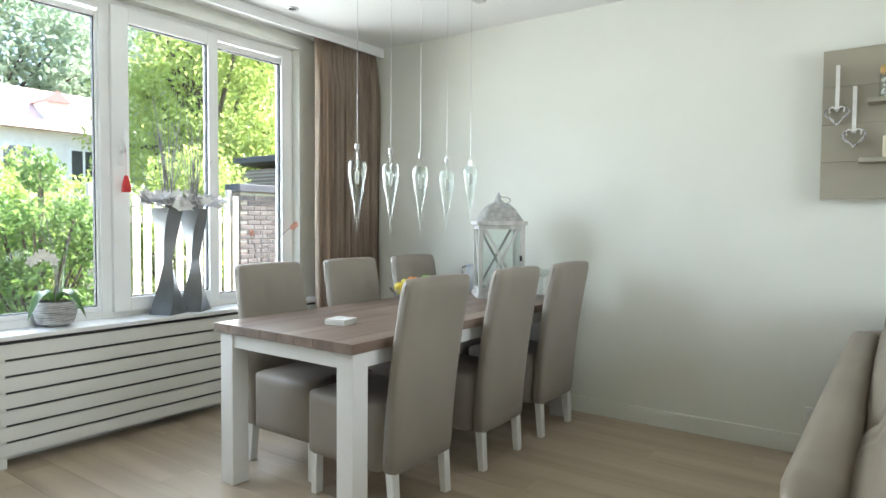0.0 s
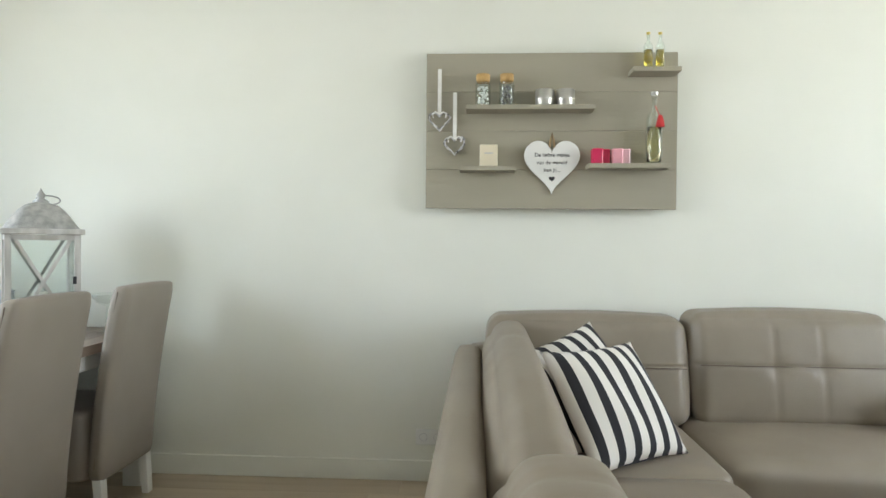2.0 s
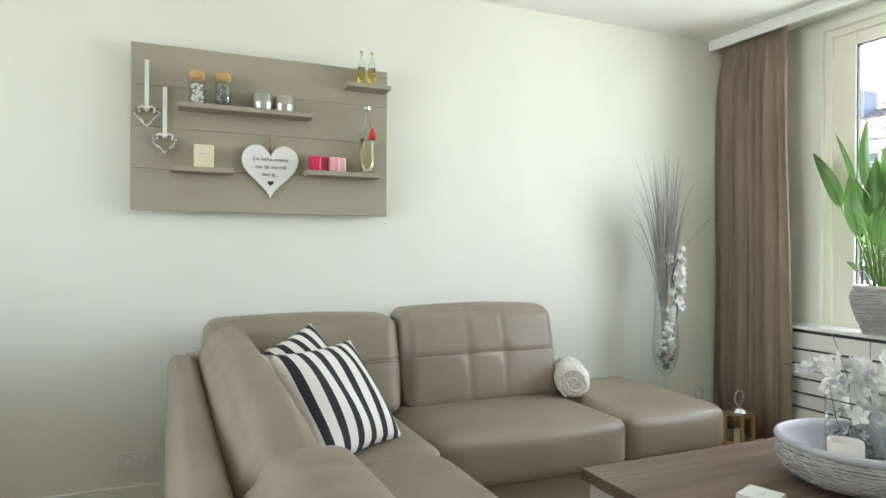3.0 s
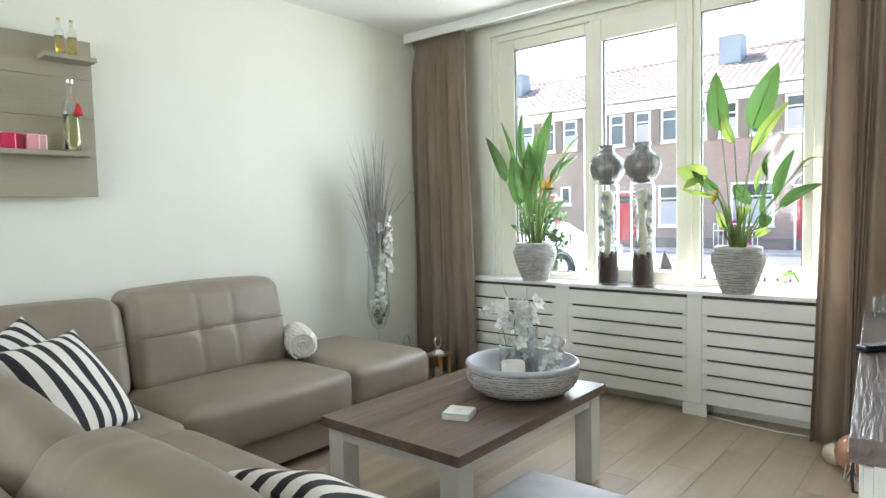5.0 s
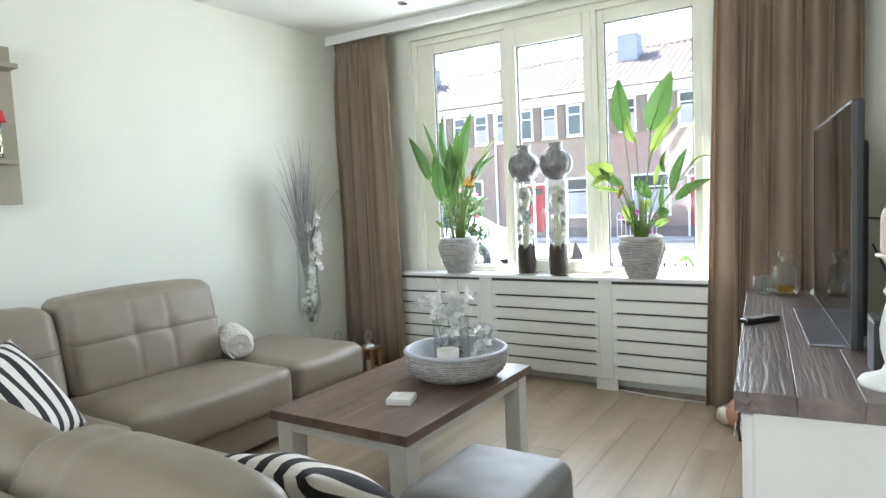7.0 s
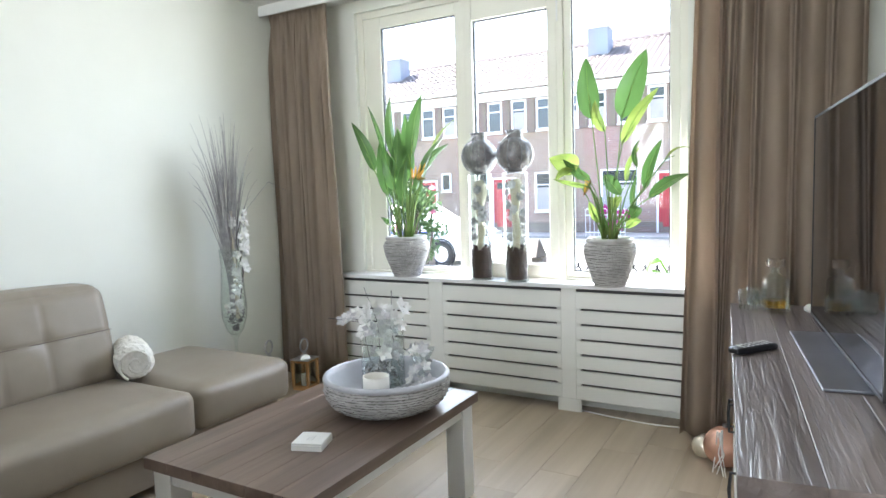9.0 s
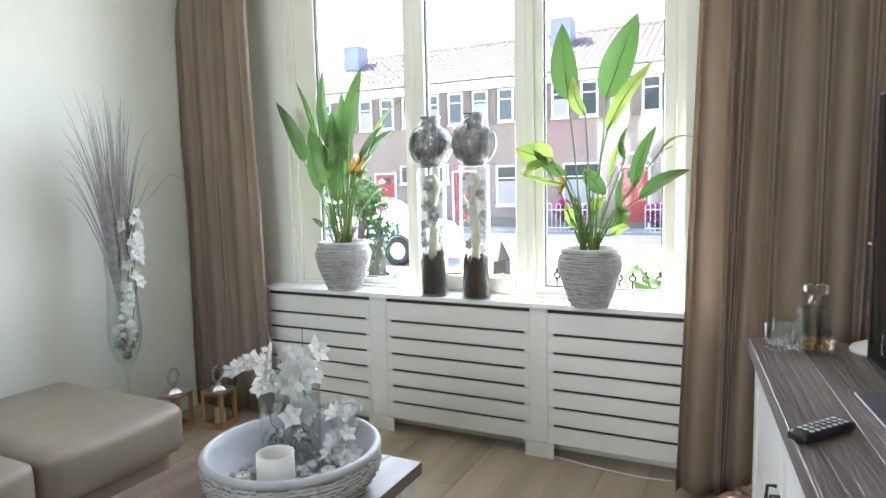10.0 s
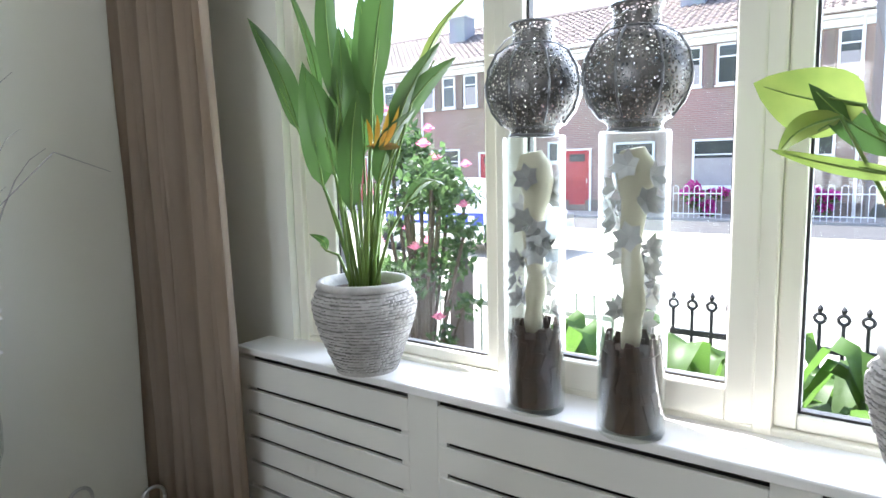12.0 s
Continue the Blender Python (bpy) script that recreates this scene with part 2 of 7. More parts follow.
struct("fascia_front", box(4.28, 4.302, YS, YN, 2.585, ZC, 0.003), M_WHITE, "white curtain fascia board below the ceiling", "trim")
struct("fascia_back", box(-2.412, -2.39, -0.5, YN, 2.585, ZC, 0.003), M_WHITE, "white curtain fascia board below the ceiling", "trim")


# ---- windows ----
def bar(bm, axis_x, y0, y1, z0, z1, depth):
    return box(axis_x - depth / 2, axis_x + depth / 2, y0, y1, z0, z1, 0.006, 2, bm)


def sash(win, x, y0, y1, z0, z1, w, depth, name="sash", mtl=None):
    """A rectangular frame in the plane x, with its gasket and pane. w: rail widths left, right, bottom, top."""
    bm = bmesh.new()
    bar(bm, x, y0, y0 + w[0], z0, z1, depth)
    bar(bm, x, y1 - w[1], y1, z0, z1, depth)
    bar(bm, x, y0 + w[0], y1 - w[1], z0, z0 + w[2], depth)
    bar(bm, x, y0 + w[0], y1 - w[1], z1 - w[3], z1, depth)
    fr = part(name, bm, mtl or M_CREAM, win)
    gy0, gy1, gz0, gz1 = y0 + w[0], y1 - w[1], z0 + w[2], z1 - w[3]
    g = bmesh.new()
    for a in ((gy0, gy0 + 0.006, gz0, gz1), (gy1 - 0.006, gy1, gz0, gz1), (gy0, gy1, gz0, gz0 + 0.006), (gy0, gy1, gz1 - 0.006, gz1)):
        box(x - 0.012, x + 0.012, *a, bm=g)
    part("gasket", g, M_RUBBER, fr, "black rubber glazing seal")
    pn = part("pane", box(x - 0.004, x + 0.004, gy0, gy1, gz0, gz1), M_PANE, fr, "clear window glass")
    pn.visible_shadow = False
    return fr


GX = 4.65
win1 = thing("window_1", 4.6, (FW0 + FW1) / 2, FZ0, 0, "cream wooden window with three tall panes above a deep sill", "window", "", "structure")
win1.matrix_world = Matrix()
fb = bmesh.new()
for a in ((FW0, FW0 + 0.045, FZ0, FZ1), (FW1 - 0.045, FW1, FZ0, FZ1), (FW0, FW1, FZ1 - 0.045, FZ1), (FW0, FW1, FZ0, FZ0 + 0.03), (2.29, 2.33, FZ0, FZ1), (2.925, 2.975, FZ0, FZ1)):
    e = 0.003 if a[1] - a[0] > 1 else 0.0
    box(GX - 0.045 + e, GX + 0.055 - e, *a, 0.005, 2, fb)
part("window_frame", fb, M_CREAM, win1)
sash(win1, GX, 1.63, 2.29, 0.775, 2.53, (0.055, 0.045, 0.035, 0.085), 0.05)
sash(win1, GX - 0.012, 2.325, 2.945, 0.775, 2.535, (0.06, 0.058, 0.077, 0.145), 0.075, "opening_sash")
sash(win1, GX, 2.965, 3.745, 0.775, 2.53, (0.055, 0.14, 0.035, 0.075), 0.05)
hb = tube([(GX - 0.05, 2.32, 2.30), (GX - 0.05, 2.32, 2.42)], 0.006, 8)
part("hinge", hb, M_WHITE, win1, "white sash hinge")

BX = -2.80
win2 = thing("window_2", 0, 0, 0, 0, "white plastic garden window with an opening middle sash", "window", "", "structure")
fb = bmesh.new()
for a in ((BW0, BW0 + 0.07, BZ0, BZ1), (BW1 - 0.10, BW1, BZ0, BZ1), (BW0, BW1, BZ1 - 0.07, BZ1), (BW0, BW1, BZ0, BZ0 + 0.06), (3.05, 3.11, BZ0, BZ1), (2.31, 2.38, BZ0, BZ1)):
    e = 0.003 if a[1] - a[0] > 1 else 0.0
    box(BX - 0.04 + e, BX + 0.04 - e, *a, 0.006, 2, fb)
part("window_frame", fb, M_WHITE, win2)
sash(win2, BX, BW0 + 0.06, 2.315, 0.71, 2.47, (0.03, 0.02, 0.03, 0.03), 0.05, mtl=M_WHITE)
sash(win2, BX + 0.03, 2.37, 3.075, 0.70, 2.52, (0.105, 0.055, 0.085, 0.085), 0.07, "opening_sash", M_WHITE)
sash(win2, BX, 3.10, 3.68, 0.71, 2.48, (0.02, 0.02, 0.04, 0.04), 0.05, mtl=M_WHITE)
hd = bmesh.new()
box(BX + 0.065, BX + 0.078, 2.405, 2.435, 1.58, 1.72, 0.004, 2, hd)
tube([(BX + 0.075, 2.42, 1.66), (BX + 0.115, 2.42, 1.66), (BX + 0.118, 2.42, 1.71), (BX + 0.112, 2.425, 1.79)], 0.011, 8, hd)
part("window_handle", hd, M_WHITE, win2, "white turning handle", True)

# ---- sills and radiator covers ----
struct("window_sill_front", box(4.432, GX - 0.03, 1.45, 3.92, 0.735, 0.76, 0.005), M_SILL, "glossy white sill board over the radiator cover", "sill")
struct("window_sill_back", box(BX + 0.02, -2.525, 1.0, 3.92, 0.645, 0.67, 0.005), M_SILL, "glossy white sill board over the garden radiator cover", "sill")


def radiator_cover(name, xf, thick, ya, yb, stiles, zt, slots, z_low, slot_h, foot, label):
    """Flat stiles with horizontal boards between them, open slots between the boards. thick is signed, away from the room."""
    t = thing(name, 0, 0, 0, 0, label, "radiator cover")
    xa, xb = sorted((xf, xf + thick))
    edges = [ya] + [v for s in stiles for v in s] + [yb]
    for s0, s1 in stiles:
        bm = box(xa, xb, s0, s1, z_low, zt, 0.002, 1)
        box(xa, xb, s0 - 0.028, s1 + 0.028, 0, z_low, 0.002, 1, bm)
        part("stile", bm, M_COVER, t)
    for k in range(0, len(edges), 2):
        y0, y1 = edges[k], edges[k + 1]
        zs = list(slots)
        tops = [zt - 0.02] + [z - slot_h / 2 for z in zs[1:]]
        bots = [z + slot_h / 2 for z in zs[1:]] + [z_low]
        for a, b in zip(tops, bots):
            part("slat", box(xa, xb, y0, y1, b, a, 0.002, 1), M_COVER, t)
        for z in zs[1:]:
            for yy in (y0 + 0.014, y1 - 0.014):
                part("spacer", box(xa + 0.002, xb - 0.002, yy - 0.014, yy + 0.014, z - slot_h / 2, z + slot_h / 2), M_COVER, t)
    # a dark sheet stands in for the shade seen through the slots
    part("shade_sheet", box(*sorted((xf + thick * 4.2, xf + thick * 4.0)), ya, yb, z_low, zt), M_SLOT_SHADE, t, "dark sheet standing in for the shade behind the slats")
    return t


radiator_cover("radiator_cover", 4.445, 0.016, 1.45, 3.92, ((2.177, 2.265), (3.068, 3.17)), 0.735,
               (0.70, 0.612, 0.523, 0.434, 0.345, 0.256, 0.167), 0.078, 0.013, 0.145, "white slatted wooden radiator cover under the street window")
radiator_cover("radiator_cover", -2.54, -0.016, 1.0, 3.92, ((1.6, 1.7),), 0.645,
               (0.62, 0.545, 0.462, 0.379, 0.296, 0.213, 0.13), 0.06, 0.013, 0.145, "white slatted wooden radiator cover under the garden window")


# ---- curtains ----
def curtain(x, y0, y1, folds, depth, seed, label, lean0=0.0, lean1=0.0):
    """Cloth in uneven upright folds, gathered into narrow pleats under the rail."""
    rnd = random.Random(seed)
    widths = [rnd.uniform(0.55, 1.5) for _ in range(folds)]
    edges = [sum(widths[:k]) / sum(widths) for k in range(folds + 1)]
    amp = [rnd.uniform(0.65, 1.25) for _ in range(folds)]
    skew = [rnd.uniform(0.34, 0.66) for _ in range(folds)]
    drift = [rnd.uniform(-0.35, 0.35) / folds for _ in range(folds + 1)]
    drift[0] = drift[-1] = 0.0
    bm = bmesh.new()
    per, nv = 22, 30
    grid = []
    for j in range(nv + 1):
        v = j / nv
        gather = max(0.0, (v - 0.86) / 0.14) ** 1.5
        row = []
        for f in range(folds):
            for i in range(per + (f == folds - 1)):
                w = i / per
                e0, e1 = edges[f] + drift[f] * (1 - v), edges[f + 1] + drift[f + 1] * (1 - v)
                u = e0 + (e1 - e0) * w
                ww = w / skew[f] * 0.5 if w < skew[f] else 0.5 + (w - skew[f]) / (1 - skew[f]) * 0.5
                ridge = math.sin(math.pi * ww) ** 0.62
                small = 0.5 + 0.5 * math.sin(2 * math.pi * (u * folds * 2.2 + 0.3 * f))
                d = depth * (amp[f] * (2 * ridge - 1.1) * (1 - gather) + gather * (0.9 * small - 0.4))
                d += 0.005 * math.sin(11 * v + 7 * u + seed) + 0.004 * math.sin(31 * u + 5 * v)
                yy = y0 + (y1 - y0) * u + (1 - v) * (lean0 * (1 - u) + lean1 * u)
                row.append(bm.verts.new((x - math.copysign(d, x), yy, 0.015 + 2.60 * v)))
        grid.append(row)
    for a, b in zip(grid, grid[1:]):
        for i in range(len(a) - 1):
            bm.faces.new((a[i], a[i + 1], b[i + 1], b[i]))
    bmesh.ops.solidify(bm, geom=bm.faces[:], thickness=0.003)
    t = thing("curtain", 0, 0, 0, 0, label, "curtain", "brown curtains")
    part("cloth", bm, M_CURTAIN, t, "", True)
    part("heading_tape", box(x - 0.004, x - 0.001, y0 + 0.01, y1 - 0.01, 2.56, 2.61), M_CURTAIN, t)
    return t


curtain(4.375, 3.86, 4.375, 5, 0.055, 3, "brown floor-length curtain hanging in folds beside the street window", -0.07)
curtain(4.37, 0.80, 1.50, 6, 0.06, 12, "brown floor-length curtain hanging in folds beside the cabinet", 0.0, 0.08)
curtain(-2.475, 3.72, 4.37, 10, 0.052, 8, "brown floor-length curtain hanging in folds beside the garden window")


# ---- tables ----
def table(name, x0, x1, y0, y1, h, leg, top, apron, over, mtop, along, boards, label, category):
    t = thing(name, (x0 + x1) / 2, (y0 + y1) / 2, 0, 0, label, category)
    hx, hy = (x1 - x0) / 2, (y1 - y0) / 2
    tp = part("tabletop", box(-hx + 0.004, hx - 0.004, -hy + 0.004, hy - 0.004, h - top, h - 0.004, 0.002, 1), mtop, t, "brown stained wooden top")
    cuts = [-1 + 2 * k / boards for k in range(boards + 1)]
    for a, b in zip(cuts, cuts[1:]):
        if along == "x":
            bm = box(-hx, hx, a * hy + 0.0008, b * hy - 0.0005, h - top, h, 0.0011, 2)
        else:
            bm = box(a * hx + 0.0008, b * hx - 0.0008, -hy, hy, h - top, h, 0.0011, 2)
        part("board", bm, mtop, tp)
    for sx in (-1, 1):
        for sy in (-1, 1):
            cx, cy = sx * (hx - over - leg / 2), sy * (hy - over - leg / 2)
            part("leg", box(cx - leg / 2, cx + leg / 2, cy - leg / 2, cy + leg / 2, 0, h - top, 0.003), M_WHITE, t, "white painted square leg")
    ih, iy = hx - over - leg, hy - over - leg
    for s in (-1, 1):
        c = s * (hy - over - 0.02)
        part("apron", box(-ih, ih, c - 0.012, c + 0.012, h - top - apron, h - top, 0.002), M_WHITE, t, "white painted rail")
        c = s * (hx - over - 0.02)
        part("apron", box(c - 0.012, c + 0.012, -iy, iy, h - top - apron, h - top, 0.002), M_WHITE, t, "white painted rail")
    return t


table("coffee_table", 2.205, 3.30, 2.243, 2.965, 0.45, 0.085, 0.04, 0.05, 0.02, M_TOP, "x", 6, "low coffee table with a brown wooden top and white legs", "coffee table")
table("dining_table", -1.575, -0.665, 2.255, 4.32, 0.77, 0.09, 0.042, 0.07, 0.022, M_TOPY, "y", 8, "long dining table with a brown wooden top and white legs", "dining table")


# ---- dining chairs ----
def dining_chair():
    """Local frame: the sitter looks to +x, the back is at -x."""
    c = thing("dining_chair", 0, 0, 0, 0, "high-backed grey-taupe leatherette dining chair with white legs", "chair", "chairs round the dining table")
    w = 0.215

    def skirt(u, q):
        if u.z < -0.6:
            q.z += 0.012 * math.cos(3.0 * u.y) - 0.006
        return q
    part("seat", cushion(-0.20, 0.25, -w, w, 0.20, 0.485, 0.028, 0.012, 10, skirt), M_CHAIR, c, "", True)

    def tuft(u, q):
        # a back that leans away and bows a little
        zz = q.z + 0.445
        q.x -= 0.115 * (zz / 0.89) ** 1.6
        if u.x > 0.9:
            for ty in (-0.35, 0.35):
                d = math.hypot((u.y - ty) * 0.2, (u.z - 0.62) * 0.42)
                q.x -= 0.012 * math.exp(-(d / 0.022) ** 2)
            q.x -= 0.006 * math.exp(-(((u.z - 0.62) * 0.42) / 0.01) ** 2) * (1 if abs(u.y) < 0.5 else 0)
        return q
    part("backrest", cushion(-0.275, -0.195, -w, w, 0.19, 1.02, 0.03, 0.006, 16, tuft), M_CHAIR, c, "padded back with two buttons", True)
    for sy in (-1, 1):
        pts = [(-0.235 - 0.115 * ((z - 0.17) / 0.89) ** 1.6 + 0.0, sy * (w + 0.0005), z) for z in (0.25, 0.4, 0.6, 0.8, 1.0)]
        part("piping", tube(pts, 0.0022, 6), M_SEAM, c, "stitched side seam")
    for sx, sy in ((-0.235, -1), (-0.235, 1), (0.215, -1), (0.215, 1)):
        bm = box(sx - 0.022, sx + 0.022, sy * (w - 0.032) - 0.022, sy * (w - 0.032) + 0.022, 0, 0.26, 0.003, 1)
        for v in bm.verts:
            if v.co.z < 0.05:
                v.co.x = sx + (v.co.x - sx) * 0.75 - (0.02 if sx < 0 else 0)
        part("leg", bm, M_WHITE, c, "white painted tapered leg")
    return c


ch = dining_chair()
ch.matrix_world = pose(-0.885, 2.655, 0, 0, 0, 180)
for x, y, a in ((-0.88, 3.33, 181), (-0.875, 3.97, 180), (-1.42, 2.73, 0), (-1.425, 3.37, 0), (-1.42, 3.99, -1)):
    copy_thing(ch, pose(x, y, 0, 0, 0, a))


# ---- corner sofa ----
sofa = thing("corner_sofa", 0, 0, 0, 0, "large taupe leather corner sofa with stitched cushions", "sofa")


def pull(n_u, n_v, depth=0.02):
    """Drawn-in stitched cross on the front face (-y) of a back cushion."""
    def f(u, q):
        if u.y < -0.3:
            for cx in n_u:
                d = math.hypot((u.x - cx) * 0.5, (u.z - n_v) * 0.3)
                q.y += depth * math.exp(-(d / 0.05) ** 2)
                q.y += 0.35 * depth * math.exp(-((u.x - cx) * 0.5 / 0.012) ** 2)
            q.y += 0.40 * depth * math.exp(-((u.z - n_v) * 0.3 / 0.010) ** 2)
        q.y += 0.10 * (u.z + 1) / 2
        return q
    return f


part("base", box(0.95, 2.80, 3.52, 4.26, 0.05, 0.24, 0.015), M_LEATHER, sofa)
part("base", box(0.95, 1.80, 1.84, 3.52, 0.05, 0.24, 0.015), M_LEATHER, sofa)
part("seat_cushion", cushion(1.865, 2.815, 3.44, 4.14, 0.22, 0.445, 0.05, 0.018), M_LEATHER, sofa, "", True)
part("seat_cushion", cushion(1.20, 1.86, 3.38, 4.14, 0.22, 0.44, 0.05, 0.018), M_LEATHER, sofa, "", True)
part("seat_cushion", cushion(1.20, 1.85, 1.82, 3.375, 0.22, 0.44, 0.05, 0.018), M_LEATHER, sofa, "", True)
part("chaise_end", cushion(2.82, 3.44, 3.45, 4.28, 0.225, 0.445, 0.055, 0.018), M_LEATHER, sofa, "armless padded end seat", True)
part("chaise_base", cushion(2.825, 3.40, 3.52, 4.24, 0.05, 0.24, 0.02, 0.004), M_LEATHER, sofa, "", True)
part("back_cushion", cushion(1.93, 2.80, 3.97, 4.21, 0.42, 0.91, 0.06, 0.02, 60, pull((-0.22, 0.25), 0.1, 0.013)), M_LEATHER, sofa, "back cushion with stitched creases", True)
part("back_cushion", cushion(1.02, 1.905, 3.97, 4.21, 0.42, 0.885, 0.06, 0.02, 60, pull((), 0.1)), M_LEATHER, sofa, "back cushion with stitched creases", True)
part("back_frame", cushion(0.93, 2.78, 4.16, 4.33, 0.06, 0.74, 0.05, 0.006), M_LEATHER, sofa, "", True)


def roll(rise):
    def f(u, q):
        q.z -= 0.035 * max(0, -u.x) ** 2 + 0.03 * max(0, u.x) ** 3
        q.x += 0.05 * (u.z + 1) / 2
        q.z -= 0.035 * max(0, -u.y) ** 3
        q.z += rise * (u.y + 1) / 2 * (u.z + 1) / 2
        if u.z > -0.2:
            for cy, dp in ((0.42, 0.5), (0.46, 0.35), (0.1, 0.3)):
                pull_in = dp * math.exp(-((u.y - cy + 0.05 * u.x) / 0.035) ** 2)
                q.z -= 0.012 * pull_in
                q.x += 0.008 * pull_in
        return q
    return f


part("arm_cushion", cushion(0.955, 1.17, 2.50, 4.20, 0.38, 0.815, 0.085, 0.012, 30, roll(0.05)), M_LEATHER, sofa, "padded backrest of the return", True)
part("arm_cushion", cushion(0.95, 1.228, 1.77, 2.53, 0.38, 0.795, 0.09, 0.02, 26, roll(0.0)), M_LEATHER, sofa, "wider padded end of the backrest", True)
part("arm_panel", cushion(0.865, 0.99, 1.86, 4.28, 0.05, 0.735, 0.045, 0.01, 18), M_LEATHER, sofa, "outer upholstered panel", True)
for a, b, zz, yy in ((1.95, 2.78, 0.69, 4.012), (1.08, 1.89, 0.672, 4.012)):
    part("seam", tube([(a + (b - a) * k / 10, yy, zz) for k in range(11)], 0.0022, 6), M_SEAM, sofa, "stitched seam")
for x0, y0 in ((0.95, 1.92), (3.28, 3.58), (1.68, 1.92), (0.95, 4.1), (3.28, 4.1)):
    part("foot", box(x0, x0 + 0.08, y0, y0 + 0.08, 0, 0.06, 0.005), M_CHROME, sofa, "short metal foot")

pf = thing("pouf", 0, 0, 0, 0, "square grey leather footstool beside the coffee table", "footstool")


def dimples(u, q):
    if u.z > 0.5:
        for cx in (-0.35, 0.35):
            for cy in (-0.35, 0.35):
                q.z -= 0.004 * math.exp(-(math.hypot(u.x - cx, u.y - cy) / 0.13) ** 2)
    return q


part("seat", cushion(1.86, 2.34, 1.645, 2.05, 0.20, 0.43, 0.045, 0.02, 22, dimples), M_POUF, pf, "", True)
part("base", box(1.90, 2.30, 1.68, 2.02, 0.04, 0.22, 0.01), M_POUF, pf)
for px in (1.94, 2.28):
    for py in (1.71, 1.98):
        part("foot", box(px - 0.02, px + 0.02, py - 0.02, py + 0.02, 0, 0.05, 0.004), M_CHROME, pf)

# ---- television cabinet ----
CR = 5.8
cab = thing("tv_cabinet", 2.155, 1.128, 0, CR, "white low cabinet with a thick rough brown wooden top", "cabinet")
CL, CD, CH = 1.86, 0.44, 0.776
ctop = part("worktop", box(0.004, CL - 0.004, -CD, -0.004, CH - 0.055, CH - 0.004, 0.002, 1), M_CABTOP, cab, "thick brown plank top with coarse grain")
for k in range(3):
    part("board", box(0, CL, -CD + CD / 3 * k + 0.0006, -CD + CD / 3 * (k + 1) - 0.0006, CH - 0.055, CH, 0.0015, 1), M_CABTOP, ctop)
part("body", box(0.035, CL - 0.035, -CD + 0.01, -0.045, 0.05, CH - 0.055, 0.003), M_WHITE, cab)
for k in range(3):
    w = (CL - 0.09) / 3
    x0 = 0.045 + w * k
    d = part("door", box(x0 + 0.004, x0 + w - 0.004, -0.045, -0.026, 0.09, CH - 0.075, 0.002), M_WHITE, cab, "white panelled cabinet door")
    for a in ((x0 + 0.004, x0 + 0.06, 0.09, CH - 0.075), (x0 + w - 0.06, x0 + w - 0.004, 0.09, CH - 0.075), (x0 + 0.06, x0 + w - 0.06, 0.09, 0.16), (x0 + 0.06, x0 + w - 0.06, CH - 0.145, CH - 0.075)):
        part("rail", box(a[0], a[1], -0.026, -0.018, a[2], a[3], 0.001, 1), M_WHITE, d)
    hx = x0 + (w - 0.03 if k != 2 else 0.03)
    part("handle", tube([(hx, -0.018, 0.52), (hx, 0.004, 0.52), (hx, 0.008, 0.47), (hx, 0.004, 0.42), (hx, -0.018, 0.42)], 0.005, 6), M_RUBBER, d, "dark iron handle")
bm = box(0.022, 0.035, -CD + 0.03, -0.05, 0.06, CH - 0.06, 0.001, 1)
part("side_panel", bm, M_WHITE, cab)
for px in (0.05, CL - 0.09):
    for py in (-CD + 0.02, -0.09):
        part("foot", box(px, px + 0.04, py, py + 0.04, 0, 0.052, 0.002), M_WHITE, cab)

# ---- television ----
M_SCREEN = mat("tv_screen", (0.006, 0.006, 0.007), 0.03, spec=0.9)
M_TVB = mat("tv_black", (0.015, 0.015, 0.016), 0.35)
M_TVS = mat("tv_dark_edge", (0.06, 0.058, 0.056), 0.6)
tv = thing("television", 2.652, 0.862, 0, 7.2, "large flat black television on a silver stand", "television")
part("screen", box(0.006, 1.104, -0.004, 0.0, 0.805, 1.549, 0.001, 1), M_SCREEN, tv, "dark mirror-like screen")
tb = bmesh.new()
for a in ((0, 1.11, 0.795, 0.805), (0, 1.11, 1.549, 1.557), (0, 0.006, 0.795, 1.557), (1.104, 1.11, 0.795, 1.557)):
    box(a[0], a[1], -0.012, 0.002, a[2], a[3], bm=tb)
part("bezel", tb, M_TVS, tv, "thin dark metal rim")
part("back", box(0.0, 1.11, -0.03, -0.012, 0.795, 1.557, 0.003), M_TVB, tv)
part("housing", box(0.08, 1.03, -0.055, -0.03, 0.82, 1.44, 0.012), M_TVB, tv)
part("stand_neck", box(0.40, 0.66, -0.035, -0.008, 0.782, 0.83, 0.004), M_TVB, tv)
part("stand_base", box(0.12, 0.82, -0.10, 0.105, 0.777, 0.785, 0.003), mat("stand_metal", (0.42, 0.44, 0.50), 0.3, metal=0.85), tv, "flat silver stand plate")

# ---- wall panel with shelves ----
M_PANEL = mat("taupe_board", (0.35, 0.322, 0.25), 0.7, (0.32, 0.295, 0.23), 5, 0.25, 90, stretch=(0.15, 1, 1))
P0, P1, Q0, Q1, PY = 0.705, 1.93, 1.387, 2.154, 4.33
pan = thing("wall_panel", 0, 0, 0, 0, "taupe wooden wall board with four short shelves", "wall shelf")
for k in range(4):
    z0, z1 = Q0 + (Q1 - Q0) / 4 * k, Q0 + (Q1 - Q0) / 4 * (k + 1)
    part("plank", box(P0, P1, PY, PY + 0.022, z0 + 0.0006, z1 - 0.0006, 0.0012, 1), M_PANEL, pan)
